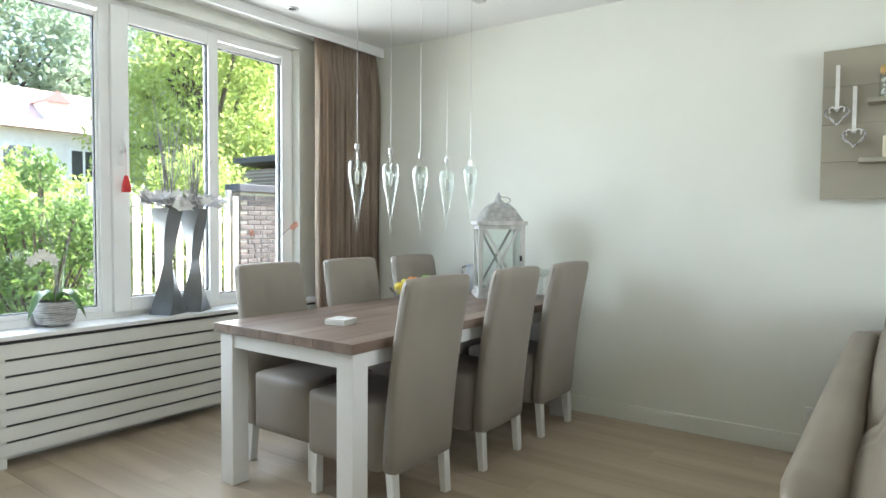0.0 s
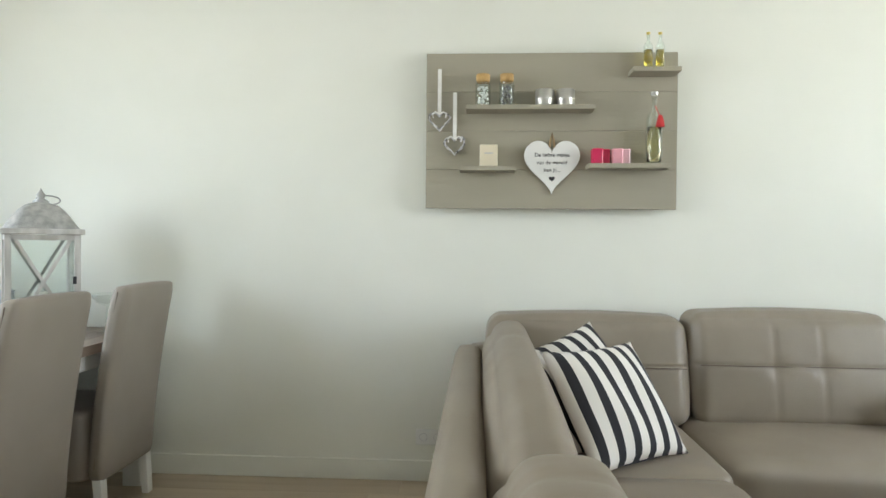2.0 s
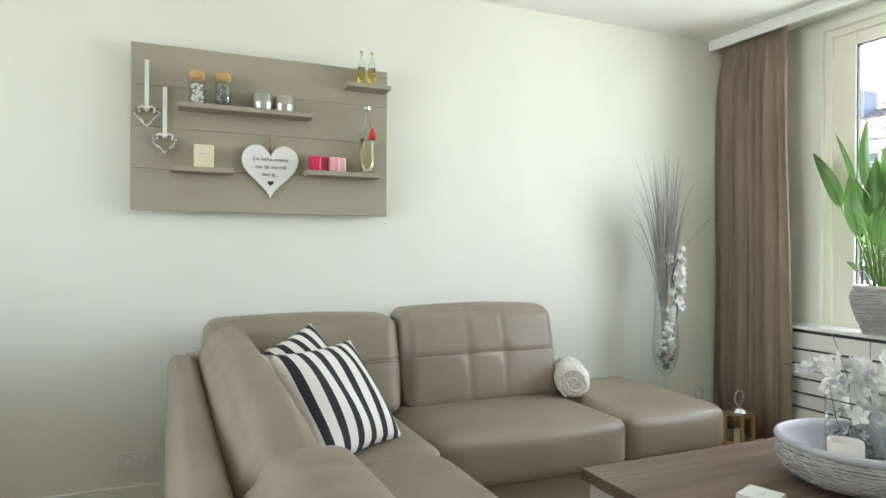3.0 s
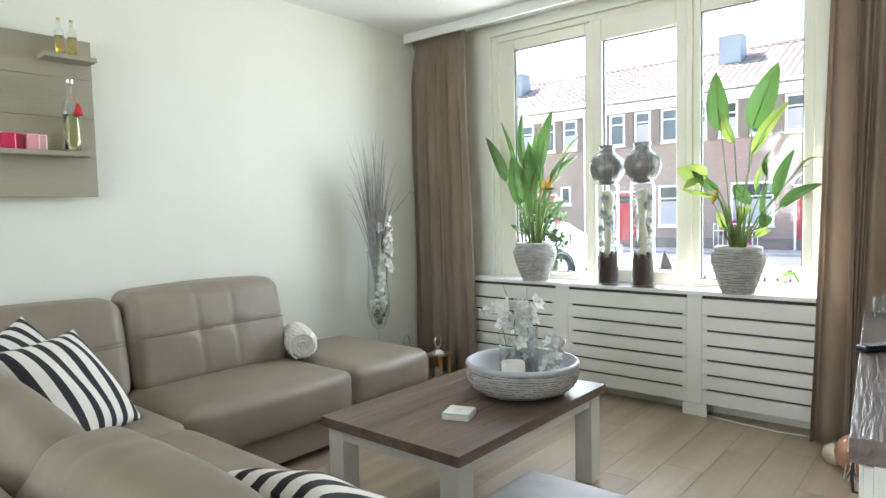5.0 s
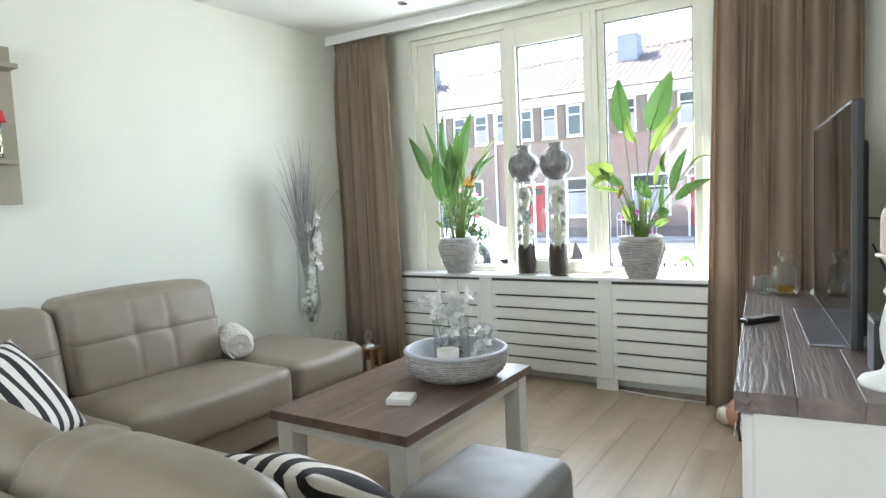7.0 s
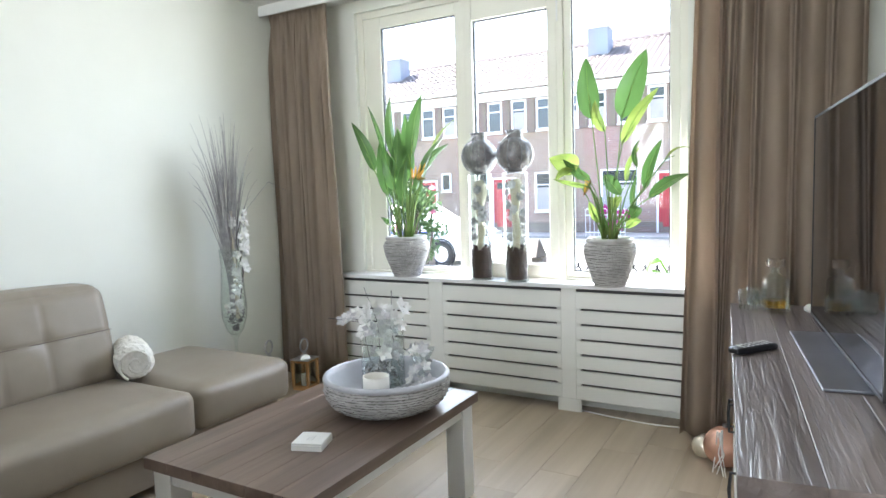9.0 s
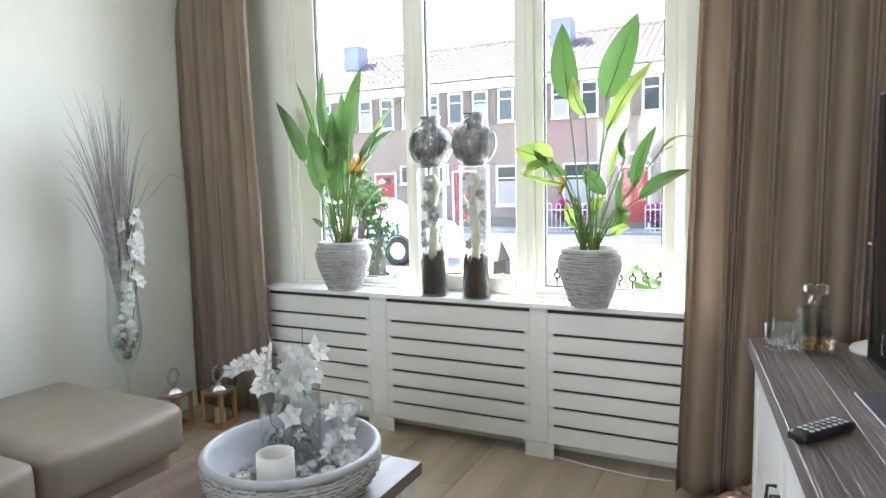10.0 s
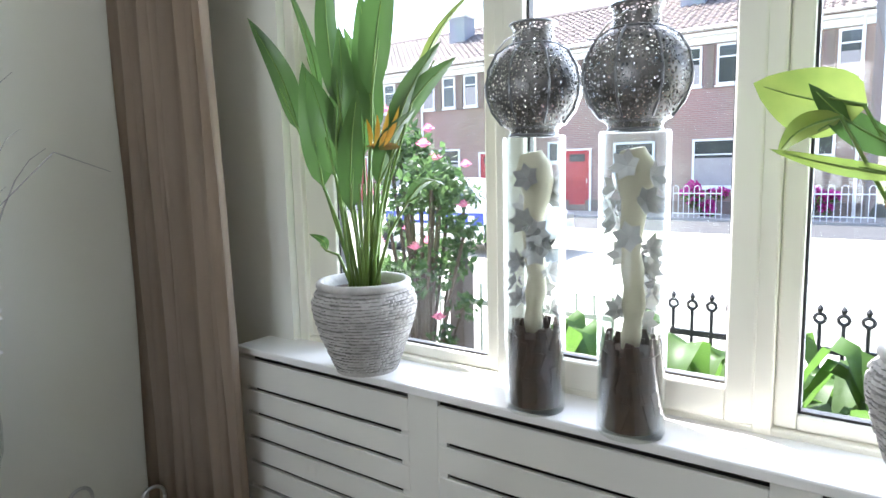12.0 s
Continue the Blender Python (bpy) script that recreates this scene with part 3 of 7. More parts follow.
for zz in (Q0 + 0.12, Q1 - 0.12):
    part("batten", box(P0 + 0.06, P1 - 0.06, PY + 0.022, YN, zz - 0.03, zz + 0.03), M_PANEL, pan)
SHELVES = ((0.905, 1.515, 1.878), (0.875, 1.145, 1.586), (1.49, 1.868, 1.60), (1.69, 1.915, 2.055))
for a, b, z in SHELVES:
    part("shelf", box(a, b, PY - 0.11, PY, z - 0.022, z, 0.002), M_PANEL, pan, "short taupe shelf")


# ================= things in the dining corner =================
M_LEAF = mat("leaf_green", (0.075, 0.15, 0.038), 0.34, (0.055, 0.115, 0.028), 9, 0.12, 40, stretch=(1, 1, 0.3))
M_LEAF_Y = mat("leaf_yellow_green", (0.25, 0.31, 0.07), 0.38, (0.17, 0.24, 0.05), 9, 0.1, 40)
for m_, share in ((M_LEAF, 0.35), (M_LEAF_Y, 0.5)):
    # thin leaves let daylight through
    nt = m_.node_tree
    body = nt.nodes["Principled BSDF"]
    thin, blend = nt.nodes.new("ShaderNodeBsdfTranslucent"), nt.nodes.new("ShaderNodeMixShader")
    blend.inputs[0].default_value = share
    nt.links.new(body.inputs["Base Color"].links[0].from_socket, thin.inputs["Color"])
    nt.links.new(body.outputs[0], blend.inputs[1])
    nt.links.new(thin.outputs[0], blend.inputs[2])
    nt.links.new(blend.outputs[0], nt.nodes["Material Output"].inputs["Surface"])
M_STEM = mat("stem_green", (0.11, 0.22, 0.035), 0.5, (0.16, 0.24, 0.05), 12)
M_SOIL = mat("potting_soil", (0.05, 0.035, 0.025), 0.95, (0.09, 0.06, 0.04), 60, 0.8, 90)
M_TWIG = mat("grey_twig", (0.16, 0.15, 0.15), 0.8, (0.30, 0.29, 0.29), 30)
M_PETAL = mat("white_petal", (0.80, 0.79, 0.76), 0.6, (0.72, 0.71, 0.68), 20)
M_PETALG = mat("grey_petal", (0.50, 0.49, 0.50), 0.6, (0.62, 0.61, 0.61), 20)
M_PINK = mat("pink_petal", (0.80, 0.30, 0.42), 0.6, (0.75, 0.22, 0.36), 20)
M_ORANGE = mat("orange_petal", (0.80, 0.38, 0.03), 0.5, (0.80, 0.55, 0.05), 20)
M_ZINC = mat("grey_zinc", (0.20, 0.21, 0.22), 0.42, (0.25, 0.26, 0.27), 8, 0.1, 60, metal=0.6)
M_STONE = mat("pale_stone_ware", (0.40, 0.39, 0.37), 0.85, (0.52, 0.51, 0.49), 26, 0.5, 90)
M_STONE_D = mat("smooth_grey_glaze", (0.40, 0.41, 0.44), 0.5, (0.46, 0.47, 0.50), 6, 0.1, 50)
M_WAX = mat("cream_wax", (0.78, 0.76, 0.70), 0.45, (0.74, 0.72, 0.66), 8)
M_OAK = wood("pale_lantern_wood", (0.42, 0.22, 0.08), (0.55, 0.32, 0.14), 0.5, "z", 12, 0.2)
M_WHITEWASH = mat("whitewashed_wood", (0.66, 0.65, 0.62), 0.7, (0.50, 0.49, 0.46), 22, 0.4, 60, stretch=(1, 1, 0.2))
M_PEWTER = mat("pewter_dome", (0.36, 0.36, 0.35), 0.5, (0.52, 0.52, 0.50), 30, 0.6, 120, metal=0.5)
M_RED = mat("red_thread", (0.62, 0.04, 0.04), 0.7, (0.5, 0.03, 0.03), 30)
M_INK = mat("dark_ink", (0.03, 0.03, 0.035), 0.6)


def filigree(name):
    """Pierced metal: small holes between dark silver scrolls."""
    m = mat(name, (0.15, 0.147, 0.143), 0.4, (0.24, 0.235, 0.23), 30, 0.3, 80, metal=0.9)
    nt = m.node_tree
    b = nt.nodes["Principled BSDF"]
    co = nt.nodes.new("ShaderNodeTexCoord")
    vo = nt.nodes.new("ShaderNodeTexVoronoi")
    vo.feature, vo.inputs["Scale"].default_value = "DISTANCE_TO_EDGE", 120.0
    nt.links.new(co.outputs["Object"], vo.inputs["Vector"])
    ma = nt.nodes.new("ShaderNodeMath")
    ma.operation, ma.inputs[1].default_value = "LESS_THAN", 0.185
    nt.links.new(vo.outputs["Distance"], ma.inputs[0])
    nt.links.new(ma.outputs[0], b.inputs["Alpha"])
    return m


M_FILI = filigree("pierced_silver")


def petals(bm, c, r, n=5, up=(0, 0, 1), cup=0.35, rnd=random):
    """A small open flower."""
    up = Vector(up).normalized()
    s = up.orthogonal().normalized()
    t = up.cross(s)
    c = Vector(c)
    a0 = rnd.uniform(0, 6.28)
    v0 = bm.verts.new(c)
    for k in range(n):
        a = a0 + 2 * math.pi * k / n
        d = s * math.cos(a) + t * math.sin(a)
        e = s * math.cos(a + 1.57) + t * math.sin(a + 1.57)
        p1 = bm.verts.new(c + (d * 0.55 + e * 0.36 + up * cup * 0.5) * r)
        p2 = bm.verts.new(c + (d * 1.0 + up * cup) * r)
        p3 = bm.verts.new(c + (d * 0.55 - e * 0.36 + up * cup * 0.5) * r)
        bm.faces.new((v0, p1, p2, p3))
    return bm


def blob(bm, c, r, rnd=random, sub=2, squash=1.0, rough=0.15):
    b2 = bmesh.new()
    bmesh.ops.create_icosphere(b2, subdivisions=sub, radius=1)
    for v in b2.verts:
        v.co *= 1 + rnd.uniform(-rough, rough)
        v.co = Vector(c) + Vector((v.co.x * r, v.co.y * r, v.co.z * r * squash))
    return join(bm, b2)


# pendant lamp: five glass drops on a ceiling bar
pl = thing("pendant_lamp", -1.10, 3.235, 0, 0, "pendant lamp with five clear glass drops on thin cords", "lamp")
part("ceiling_bar", box(-0.03, 0.03, -0.62, 0.62, ZC - 0.035, ZC, 0.004), M_CHROME, pl, "brushed steel ceiling bar")
for k in range(5):
    y = -0.50 + 0.25 * k
    z0 = 1.20 + (0.0, 0.005, 0.01, 0.0, 0.05)[k]
    dr = part("glass_drop", lathe([(0.0035, z0), (0.006, z0 + 0.012), (0.004, z0 + 0.035), (0.0075, z0 + 0.07), (0.018, z0 + 0.14), (0.034, z0 + 0.22), (0.044, z0 + 0.285), (0.045, z0 + 0.32), (0.038, z0 + 0.348), (0.034, z0 + 0.350),
                                   (0.033, z0 + 0.345), (0.041, z0 + 0.318), (0.040, z0 + 0.285), (0.030, z0 + 0.222), (0.014, z0 + 0.145), (0.005, z0 + 0.09)], 28, 0, y, False), M_GLASS, pl, "clear blown glass drop", True)
    part("cord", tube([(0, y, z0 + 0.40), (0, y, ZC - 0.03)], 0.0012, 5), M_CHROME, pl)
    part("cap", lathe([(0.0, 1.605), (0.011, 1.605), (0.011, 1.632), (0.0, 1.632)], 14, 0, y), M_CHROME, pl, "steel cord cap")
    part("holder", tube([(0, y, 1.605), (0, y, z0 + 0.305)], 0.005, 8), M_GLASS, pl)
    part("bulb", lathe([(0.0, z0 + 0.235), (0.008, z0 + 0.24), (0.010, z0 + 0.26), (0.013, z0 + 0.295), (0.0, z0 + 0.31)], 12, 0, y), M_PETAL, pl, "small frosted bulb", True)
    for s in (-1, 1):
        part("wire", tube([(0, y + s * 0.004, 1.607), (0, y + s * 0.036, z0 + 0.345)], 0.0009, 4), M_CHROME, pl)

# large lantern on the dining table
ln = thing("table_lantern", -1.09, 4.06, 0.77, 40, "large whitewashed wooden lantern with a pewter dome on the dining table", "lantern")
W = 0.135
part("base", box(-W - 0.02, W + 0.02, -W - 0.02, W + 0.02, 0.0, 0.03, 0.004), M_WHITEWASH, ln)
for sx in (-1, 1):
    for sy in (-1, 1):
        part("post", box(sx * W - 0.013, sx * W + 0.013, sy * W - 0.013, sy * W + 0.013, 0.03, 0.47, 0.002), M_WHITEWASH, ln)
part("top_frame", box(-W - 0.028, W + 0.028, -W - 0.028, W + 0.028, 0.47, 0.495, 0.004), M_WHITEWASH, ln)
for q in range(4):
    m = Matrix.Rotation(q * math.pi / 2, 4, "Z")
    for s in (-1, 1):
        bm = box(-0.007, 0.007, -0.005, 0.005, -0.245, 0.245, 0.001, 1)
        move(bm, m @ Matrix.Translation((0, -W, 0.25)) @ Matrix.Rotation(s * 0.50, 4, "Y"))
        part("cross_bar", bm, M_WHITEWASH, ln)
    bm = box(-W + 0.013, W - 0.013, -0.001, 0.001, 0.035, 0.465)
    move(bm, m @ Matrix.Translation((0, -W + 0.008, 0)))
    pn = part("pane", bm, M_PANE, ln)
    for z in (0.05, 0.455):
        bm = box(-W + 0.013, W - 0.013, -0.009, 0.009, z - 0.012, z + 0.012, 0.001, 1)
        part("rail", move(bm, m @ Matrix.Translation((0, -W, 0))), M_WHITEWASH, ln)
dome = bmesh.new()
prev = None
for k in range(11):
    u = k / 10
    r = (W + 0.02) * (1 - u) ** 0.55 + 0.028 * u
    z = 0.495 + 0.125 * (u ** 1.25)
    ring = [dome.verts.new((math.copysign(abs(math.cos(a)) ** 0.45, math.cos(a)) * r, math.copysign(abs(math.sin(a)) ** 0.45, math.sin(a)) * r, z)) for a in [2 * math.pi * i / 40 for i in range(40)]]
    if prev:
        for i in range(40):
            dome.faces.new((prev[i], prev[(i + 1) % 40], ring[(i + 1) % 40], ring[i]))
    prev = ring
part("dome", dome, M_PEWTER, ln, "pierced pewter dome roof", True)
part("finial", lathe([(0.03, 0.60), (0.034, 0.625), (0.014, 0.64), (0.02, 0.655), (0.008, 0.672), (0.0, 0.69)], 16), M_PEWTER, ln, "", True)
part("latch", box(W - 0.02, W - 0.005, -W - 0.018, -W - 0.012, 0.24, 0.275, 0.001), M_INK, ln)
part("ring", tube([(0.03 + 0.05 * math.cos(a), 0.012, 0.632 + 0.022 * math.sin(a)) for a in [i * 0.42 for i in range(16)]], 0.004, 6), M_PEWTER, ln)
part("candle", lathe([(0.0, 0.03), (0.028, 0.03), (0.028, 0.2), (0.0, 0.2)], 16), M_WAX, ln)

# milk can, glass dish, fruit bowl and boxes on the dining table
mc = thing("milk_can", -1.36, 4.17, 0.77, 0, "small pale grey enamel can beside the lantern", "can")
part("body", lathe([(0.0, 0), (0.06, 0.0), (0.062, 0.01), (0.062, 0.13), (0.045, 0.16), (0.045, 0.185), (0.052, 0.195), (0.048, 0.195), (0.04, 0.185), (0.0, 0.15)], 24), mat("enamel_grey", (0.55, 0.58, 0.62), 0.35), mc, "", True)
part("handle", tube([(-0.062, 0, 0.11), (-0.09, 0, 0.13), (-0.085, 0, 0.17), (-0.05, 0, 0.18)], 0.005, 6), M_INK, mc, "dark wire handle")
gd = thing("glass_dish", -0.80, 4.12, 0.77, 0, "clear glass dish on a stem", "dish")
part("bowl", lathe([(0.0, 0), (0.045, 0.0), (0.04, 0.008), (0.008, 0.02), (0.007, 0.13), (0.05, 0.15), (0.085, 0.19), (0.082, 0.19), (0.046, 0.154), (0.0, 0.14)], 28), M_GLASS, gd, "", True)
fb_ = thing("fruit_bowl", -1.30, 3.46, 0.77, 0, "clear glass fruit bowl on the dining table", "bowl")
part("bowl", lathe([(0.0, 0), (0.07, 0.0), (0.10, 0.02), (0.15, 0.065), (0.165, 0.09), (0.16, 0.09), (0.145, 0.068), (0.095, 0.026), (0.0, 0.008)], 36), M_GLASS, fb_, "", True)
for nm, x, y, z, r, c, lb in (("lemon", -0.085, -0.05, 0.085, 0.040, (0.75, 0.58, 0.05), "yellow lemon in the glass bowl"), ("lemon", -0.04, 0.07, 0.085, 0.040, (0.72, 0.55, 0.05), "yellow lemon in the glass bowl"),
                          ("orange", -0.01, -0.02, 0.115, 0.045, (0.75, 0.25, 0.04), "orange in the glass bowl"), ("apple", 0.06, 0.02, 0.125, 0.046, (0.30, 0.50, 0.06), "green apple in the glass bowl"),
                          ("apple", 0.09, 0.085, 0.10, 0.043, (0.32, 0.48, 0.07), "green apple in the glass bowl"), ("lemon", -0.10, 0.02, 0.10, 0.038, (0.70, 0.60, 0.08), "yellow lemon in the glass bowl")):
    bm = lathe([(0.0, -r * 0.86), (r * 0.5, -r * 0.92), (r * 0.92, -r * 0.4), (r, 0.0), (r * 0.92, r * 0.45), (r * 0.5, r * 0.88), (0.0, r * 0.8)], 18)
    fruit = thing(nm, -1.30 + x, 3.46 + y, 0.77 + z, 0, lb, "fruit", "fruit in the bowl")
    part("skin", bm, mat(nm + "_skin", c, 0.45, tuple(v * 0.85 for v in c), 14, 0.1, 120), fruit, "", True)
    part("stalk", tube([(0, 0, r * 0.78), (0.003, 0, r * 1.1)], 0.0018, 5), M_TWIG, fruit)


def small_box(x, y, z, rz, label):
    t = thing("coaster_box", x, y, z, rz, label, "box")
    part("body", box(-0.055, 0.055, -0.055, 0.055, 0, 0.02, 0.002), M_WHITE, t)
    part("lid", box(-0.054, 0.054, -0.054, 0.054, 0.0208, 0.027, 0.002), M_WHITE, t)
    for k in range(3):
        part("print_line", box(-0.02, 0.02 - 0.006 * k, -0.01 + 0.009 * k, -0.007 + 0.009 * k, 0.0271, 0.0274), M_PETALG, t)
    return t


small_box(-1.075, 2.60, 0.77, 12, "flat square white box on the dining table")
small_box(2.535, 2.505, 0.45, 20, "flat square white box on the coffee table")


def ceiling_spot(x, y):
    t = thing("ceiling_spot", x, y, ZC, 0, "small round recessed steel ceiling spot", "spotlight", "ceiling spots")
    part("trim_ring", lathe([(0.026, -0.006), (0.038, -0.006), (0.041, -0.002), (0.041, 0.0), (0.024, 0.0)], 28), M_CHROME, t, "", True)
    part("reflector", lathe([(0.026, -0.005), (0.02, -0.001), (0.0, -0.0005)], 24), M_TVB, t, "dark lamp opening")


ceiling_spot(3.98, 3.405)
ceiling_spot(-2.23, 3.305)

sk = thing("wall_socket", 0.735, YN, 0.225, 0, "white double wall socket above the baseboard", "socket")
part("plate", box(-0.075, 0.075, -0.012, 0, -0.04, 0.04, 0.004), M_WHITE, sk)
for sx in (-0.036, 0.036):
    rg = lathe([(0.019, 0.0125), (0.021, 0.0128), (0.021, 0.0), (0.017, 0.0), (0.017, 0.006), (0.0, 0.006)], 20)
    part("outlet", move(rg, Matrix.Translation((sx, 0, 0)) @ Matrix.Rotation(math.pi / 2, 4, "X")), M_PETALG, sk)

# ================= wall board things =================
SY = PY - 0.055
Z1, Z2, Z3, Z4 = 1.878, 1.586, 1.60, 2.055


def jar(x, fill, label):
    t = thing("storage_jar", x, SY, Z1, 0, label, "jar", "jars on the wall shelf")
    part("glass", lathe([(0.0, 0), (0.034, 0), (0.037, 0.006), (0.037, 0.105), (0.03, 0.122), (0.027, 0.12), (0.033, 0.104), (0.033, 0.008), (0.0, 0.006)], 24), M_GLASS, t, "", True)
    bm = bmesh.new()
    r_ = random.Random(int(x * 1000))
    for k in range(34):
        a, rr = r_.uniform(0, 6.28), 0.026 * math.sqrt(r_.random())
        blob(bm, (rr * math.cos(a), rr * math.sin(a), 0.012 + 0.085 * r_.random()), r_.uniform(0.006, 0.009), r_, 1)
    part("filling", bm, fill, t)
    part("cork", lathe([(0.0, 0.118), (0.03, 0.118), (0.033, 0.13), (0.033, 0.155), (0.0, 0.158)], 20), mat("cork", (0.55, 0.36, 0.15), 0.8, (0.46, 0.29, 0.11), 60, 0.3, 120), t, "cork stopper", True)


jar(0.985, M_PETAL, "glass jar with white shells and a cork lid")
jar(1.10, M_TWIG, "glass jar with grey shells and a cork lid")
for x in (1.282, 1.382):
    t = thing("tin_candle", x, SY, Z1, 0, "small silver tin candle holder on the shelf", "candle holder", "tins on the wall shelf")
    part("tin", lathe([(0.0, 0), (0.042, 0), (0.044, 0.004), (0.044, 0.03), (0.046, 0.034), (0.044, 0.038), (0.044, 0.078), (0.041, 0.08), (0.038, 0.06), (0.0, 0.06)], 28), mat("silver_tin", (0.52, 0.51, 0.48), 0.35, (0.60, 0.59, 0.55), 20, metal=0.8), t, "", True)
    part("wax", lathe([(0.0, 0.061), (0.037, 0.061), (0.037, 0.064), (0.0, 0.064)], 20), M_WAX, t)
t = thing("square_candle", 1.015, SY, Z2, 0, "cream square block candle on the shelf", "candle")
part("wax", box(-0.043, 0.043, -0.035, 0.035, 0, 0.105, 0.004), mat("ivory_wax", (0.74, 0.66, 0.50), 0.5), t)
part("label_bar", box(-0.02, 0.02, -0.0358, -0.035, 0.06, 0.066), M_PETALG, t)
for x, c, lb in ((1.535, (0.62, 0.02, 0.10), "dark red glass tea light"), (1.572, (0.60, 0.03, 0.10), "dark red glass tea light"), (1.63, (0.78, 0.36, 0.42), "pink glass tea light"), (1.668, (0.80, 0.48, 0.52), "pink glass tea light")):
    t = thing("tea_light", x, SY + (0.02 if x in (1.572, 1.668) else 0), Z3, 0, lb, "tea light", "tea lights on the wall shelf")
    part("cup", box(-0.026, 0.026, -0.026, 0.026, 0, 0.075, 0.006), mat("tea_light_glass", c, 0.25, tuple(v * 0.8 for v in c), 9), t)
    part("rim", box(-0.0265, 0.0265, -0.0265, 0.0265, 0.066, 0.073, 0.003), mat("tea_light_rim", tuple(min(1, v * 1.15) for v in c), 0.2), t)


def bottle(x, y, z, h, r, liquid, stopper, label, tassel=False):
    t = thing("glass_bottle", x, y, z, 0, label, "bottle")
    part("glass", lathe([(0.0, 0), (r, 0), (r * 1.05, 0.01), (r * 1.05, h * 0.62), (r * 0.8, h * 0.70), (r * 0.36, h * 0.76), (r * 0.33, h * 0.93), (r * 0.42, h * 0.94), (r * 0.42, h * 0.96), (r * 0.25, h * 0.96), (r * 0.26, h * 0.76), (r * 0.9, h * 0.6), (r * 0.9, 0.012), (0.0, 0.01)], 22), M_GLASS, t, "", True)
    part("liquid", lathe([(0.0, 0.0115), (r * 0.89, 0.0125), (r * 0.89, h * 0.52), (0.0, h * 0.52)], 20), liquid, t, "", True)
    part("stopper", lathe([(0.0, h * 0.95), (r * 0.4, h * 0.955), (r * 0.42, h), (0.0, h * 1.0)], 14), stopper, t)
    if tassel:
        part("tassel_cord", tube([(0.0, -r * 0.4, h * 0.8), (0.012, -r - 0.004, h * 0.66)], 0.002, 5), M_RED, t)
        part("tassel", lathe([(0.0, h * 0.66), (0.008, h * 0.655), (0.011, h * 0.63), (0.016, h * 0.58), (0.021, h * 0.5), (0.0, h * 0.5)], 16, 0.014, -r - 0.012), M_RED, t, "red thread tassel", True)
    return t


M_YOIL = glass("pale_yellow_liquid", (0.85, 0.80, 0.42), 0.0, 1.36)
bottle(1.805, SY, Z3, 0.345, 0.038, M_YOIL, M_CHROME, "tall glass bottle with pale oil and a red tassel", True)
for x in (1.772, 1.828):
    bottle(x, SY, Z4, 0.175, 0.022, glass("yellow_liquid", (0.85, 0.66, 0.10)), mat("yellow_cap", (0.7, 0.55, 0.1), 0.4), "small bottle of yellow liqueur on the top shelf")


def heart_outline(n=48, s=1.0):
    pts = []
    for k in range(n):
        a = 2 * math.pi * k / n
        x = 16 * math.sin(a) ** 3
        z = 13 * math.cos(a) - 5 * math.cos(2 * a) - 2 * math.cos(3 * a) - math.cos(4 * a)
        pts.append((x / 32 * s, z / 29 * s))
    return pts


def flat_heart(w, h, thick, dent=0.0):
    bm = bmesh.new()
    pts = heart_outline()
    fr = [bm.verts.new((x * w, -thick / 2, z * h)) for x, z in pts]
    bk = [bm.verts.new((x * w, thick / 2, z * h)) for x, z in pts]
    bm.faces.new(fr)
    bm.faces.new(bk[::-1])
    for k in range(len(pts)):
        j = (k + 1) % len(pts)
        bm.faces.new((fr[k], bk[k], bk[j], fr[j]))
    return bm


def text_mesh(words, size, name, material, parent, m):
    cu = bpy.data.curves.new(name, "FONT")
    cu.body, cu.size, cu.align_x, cu.extrude = words, size, "CENTER", 0.0004
    tmp = bpy.data.objects.new(name, cu)
    me = bpy.data.meshes.new_from_object(tmp)
    bpy.data.objects.remove(tmp)
    me.transform(m)
    me.materials.append(material)
    ob = new(name, me)
    ob.parent = parent
    return ob


hp = thing("heart_plaque", 1.325, PY - 0.012, 1.612, 0, "white wooden heart plaque with dark lettering on the wall board", "plaque")
part("board", flat_heart(0.272, 0.262, 0.012), M_WHITE, hp)
for k, words in enumerate(("De liefste mama", "van de wereld", "ben jij...")):
    text_mesh(words, 0.026, "lettering", M_INK, hp, Matrix.Translation((0, -0.0068, 0.03 - 0.037 * k)) @ Matrix.Rotation(math.pi / 2, 4, "X"))
sh = flat_heart(0.03, 0.026, 0.002)
part("small_heart", move(sh, Matrix.Translation((0, -0.0075, -0.078))), M_INK, hp)
part("rope", tube([(-0.012, -0.002, 0.075), (-0.008, -0.004, 0.11), (0.0, -0.002, 0.145), (0.008, -0.004, 0.11), (0.012, -0.002, 0.075)], 0.006, 7), mat("jute_rope", (0.42, 0.30, 0.17), 0.9, (0.35, 0.24, 0.13), 60), hp, "jute hanging rope", True)

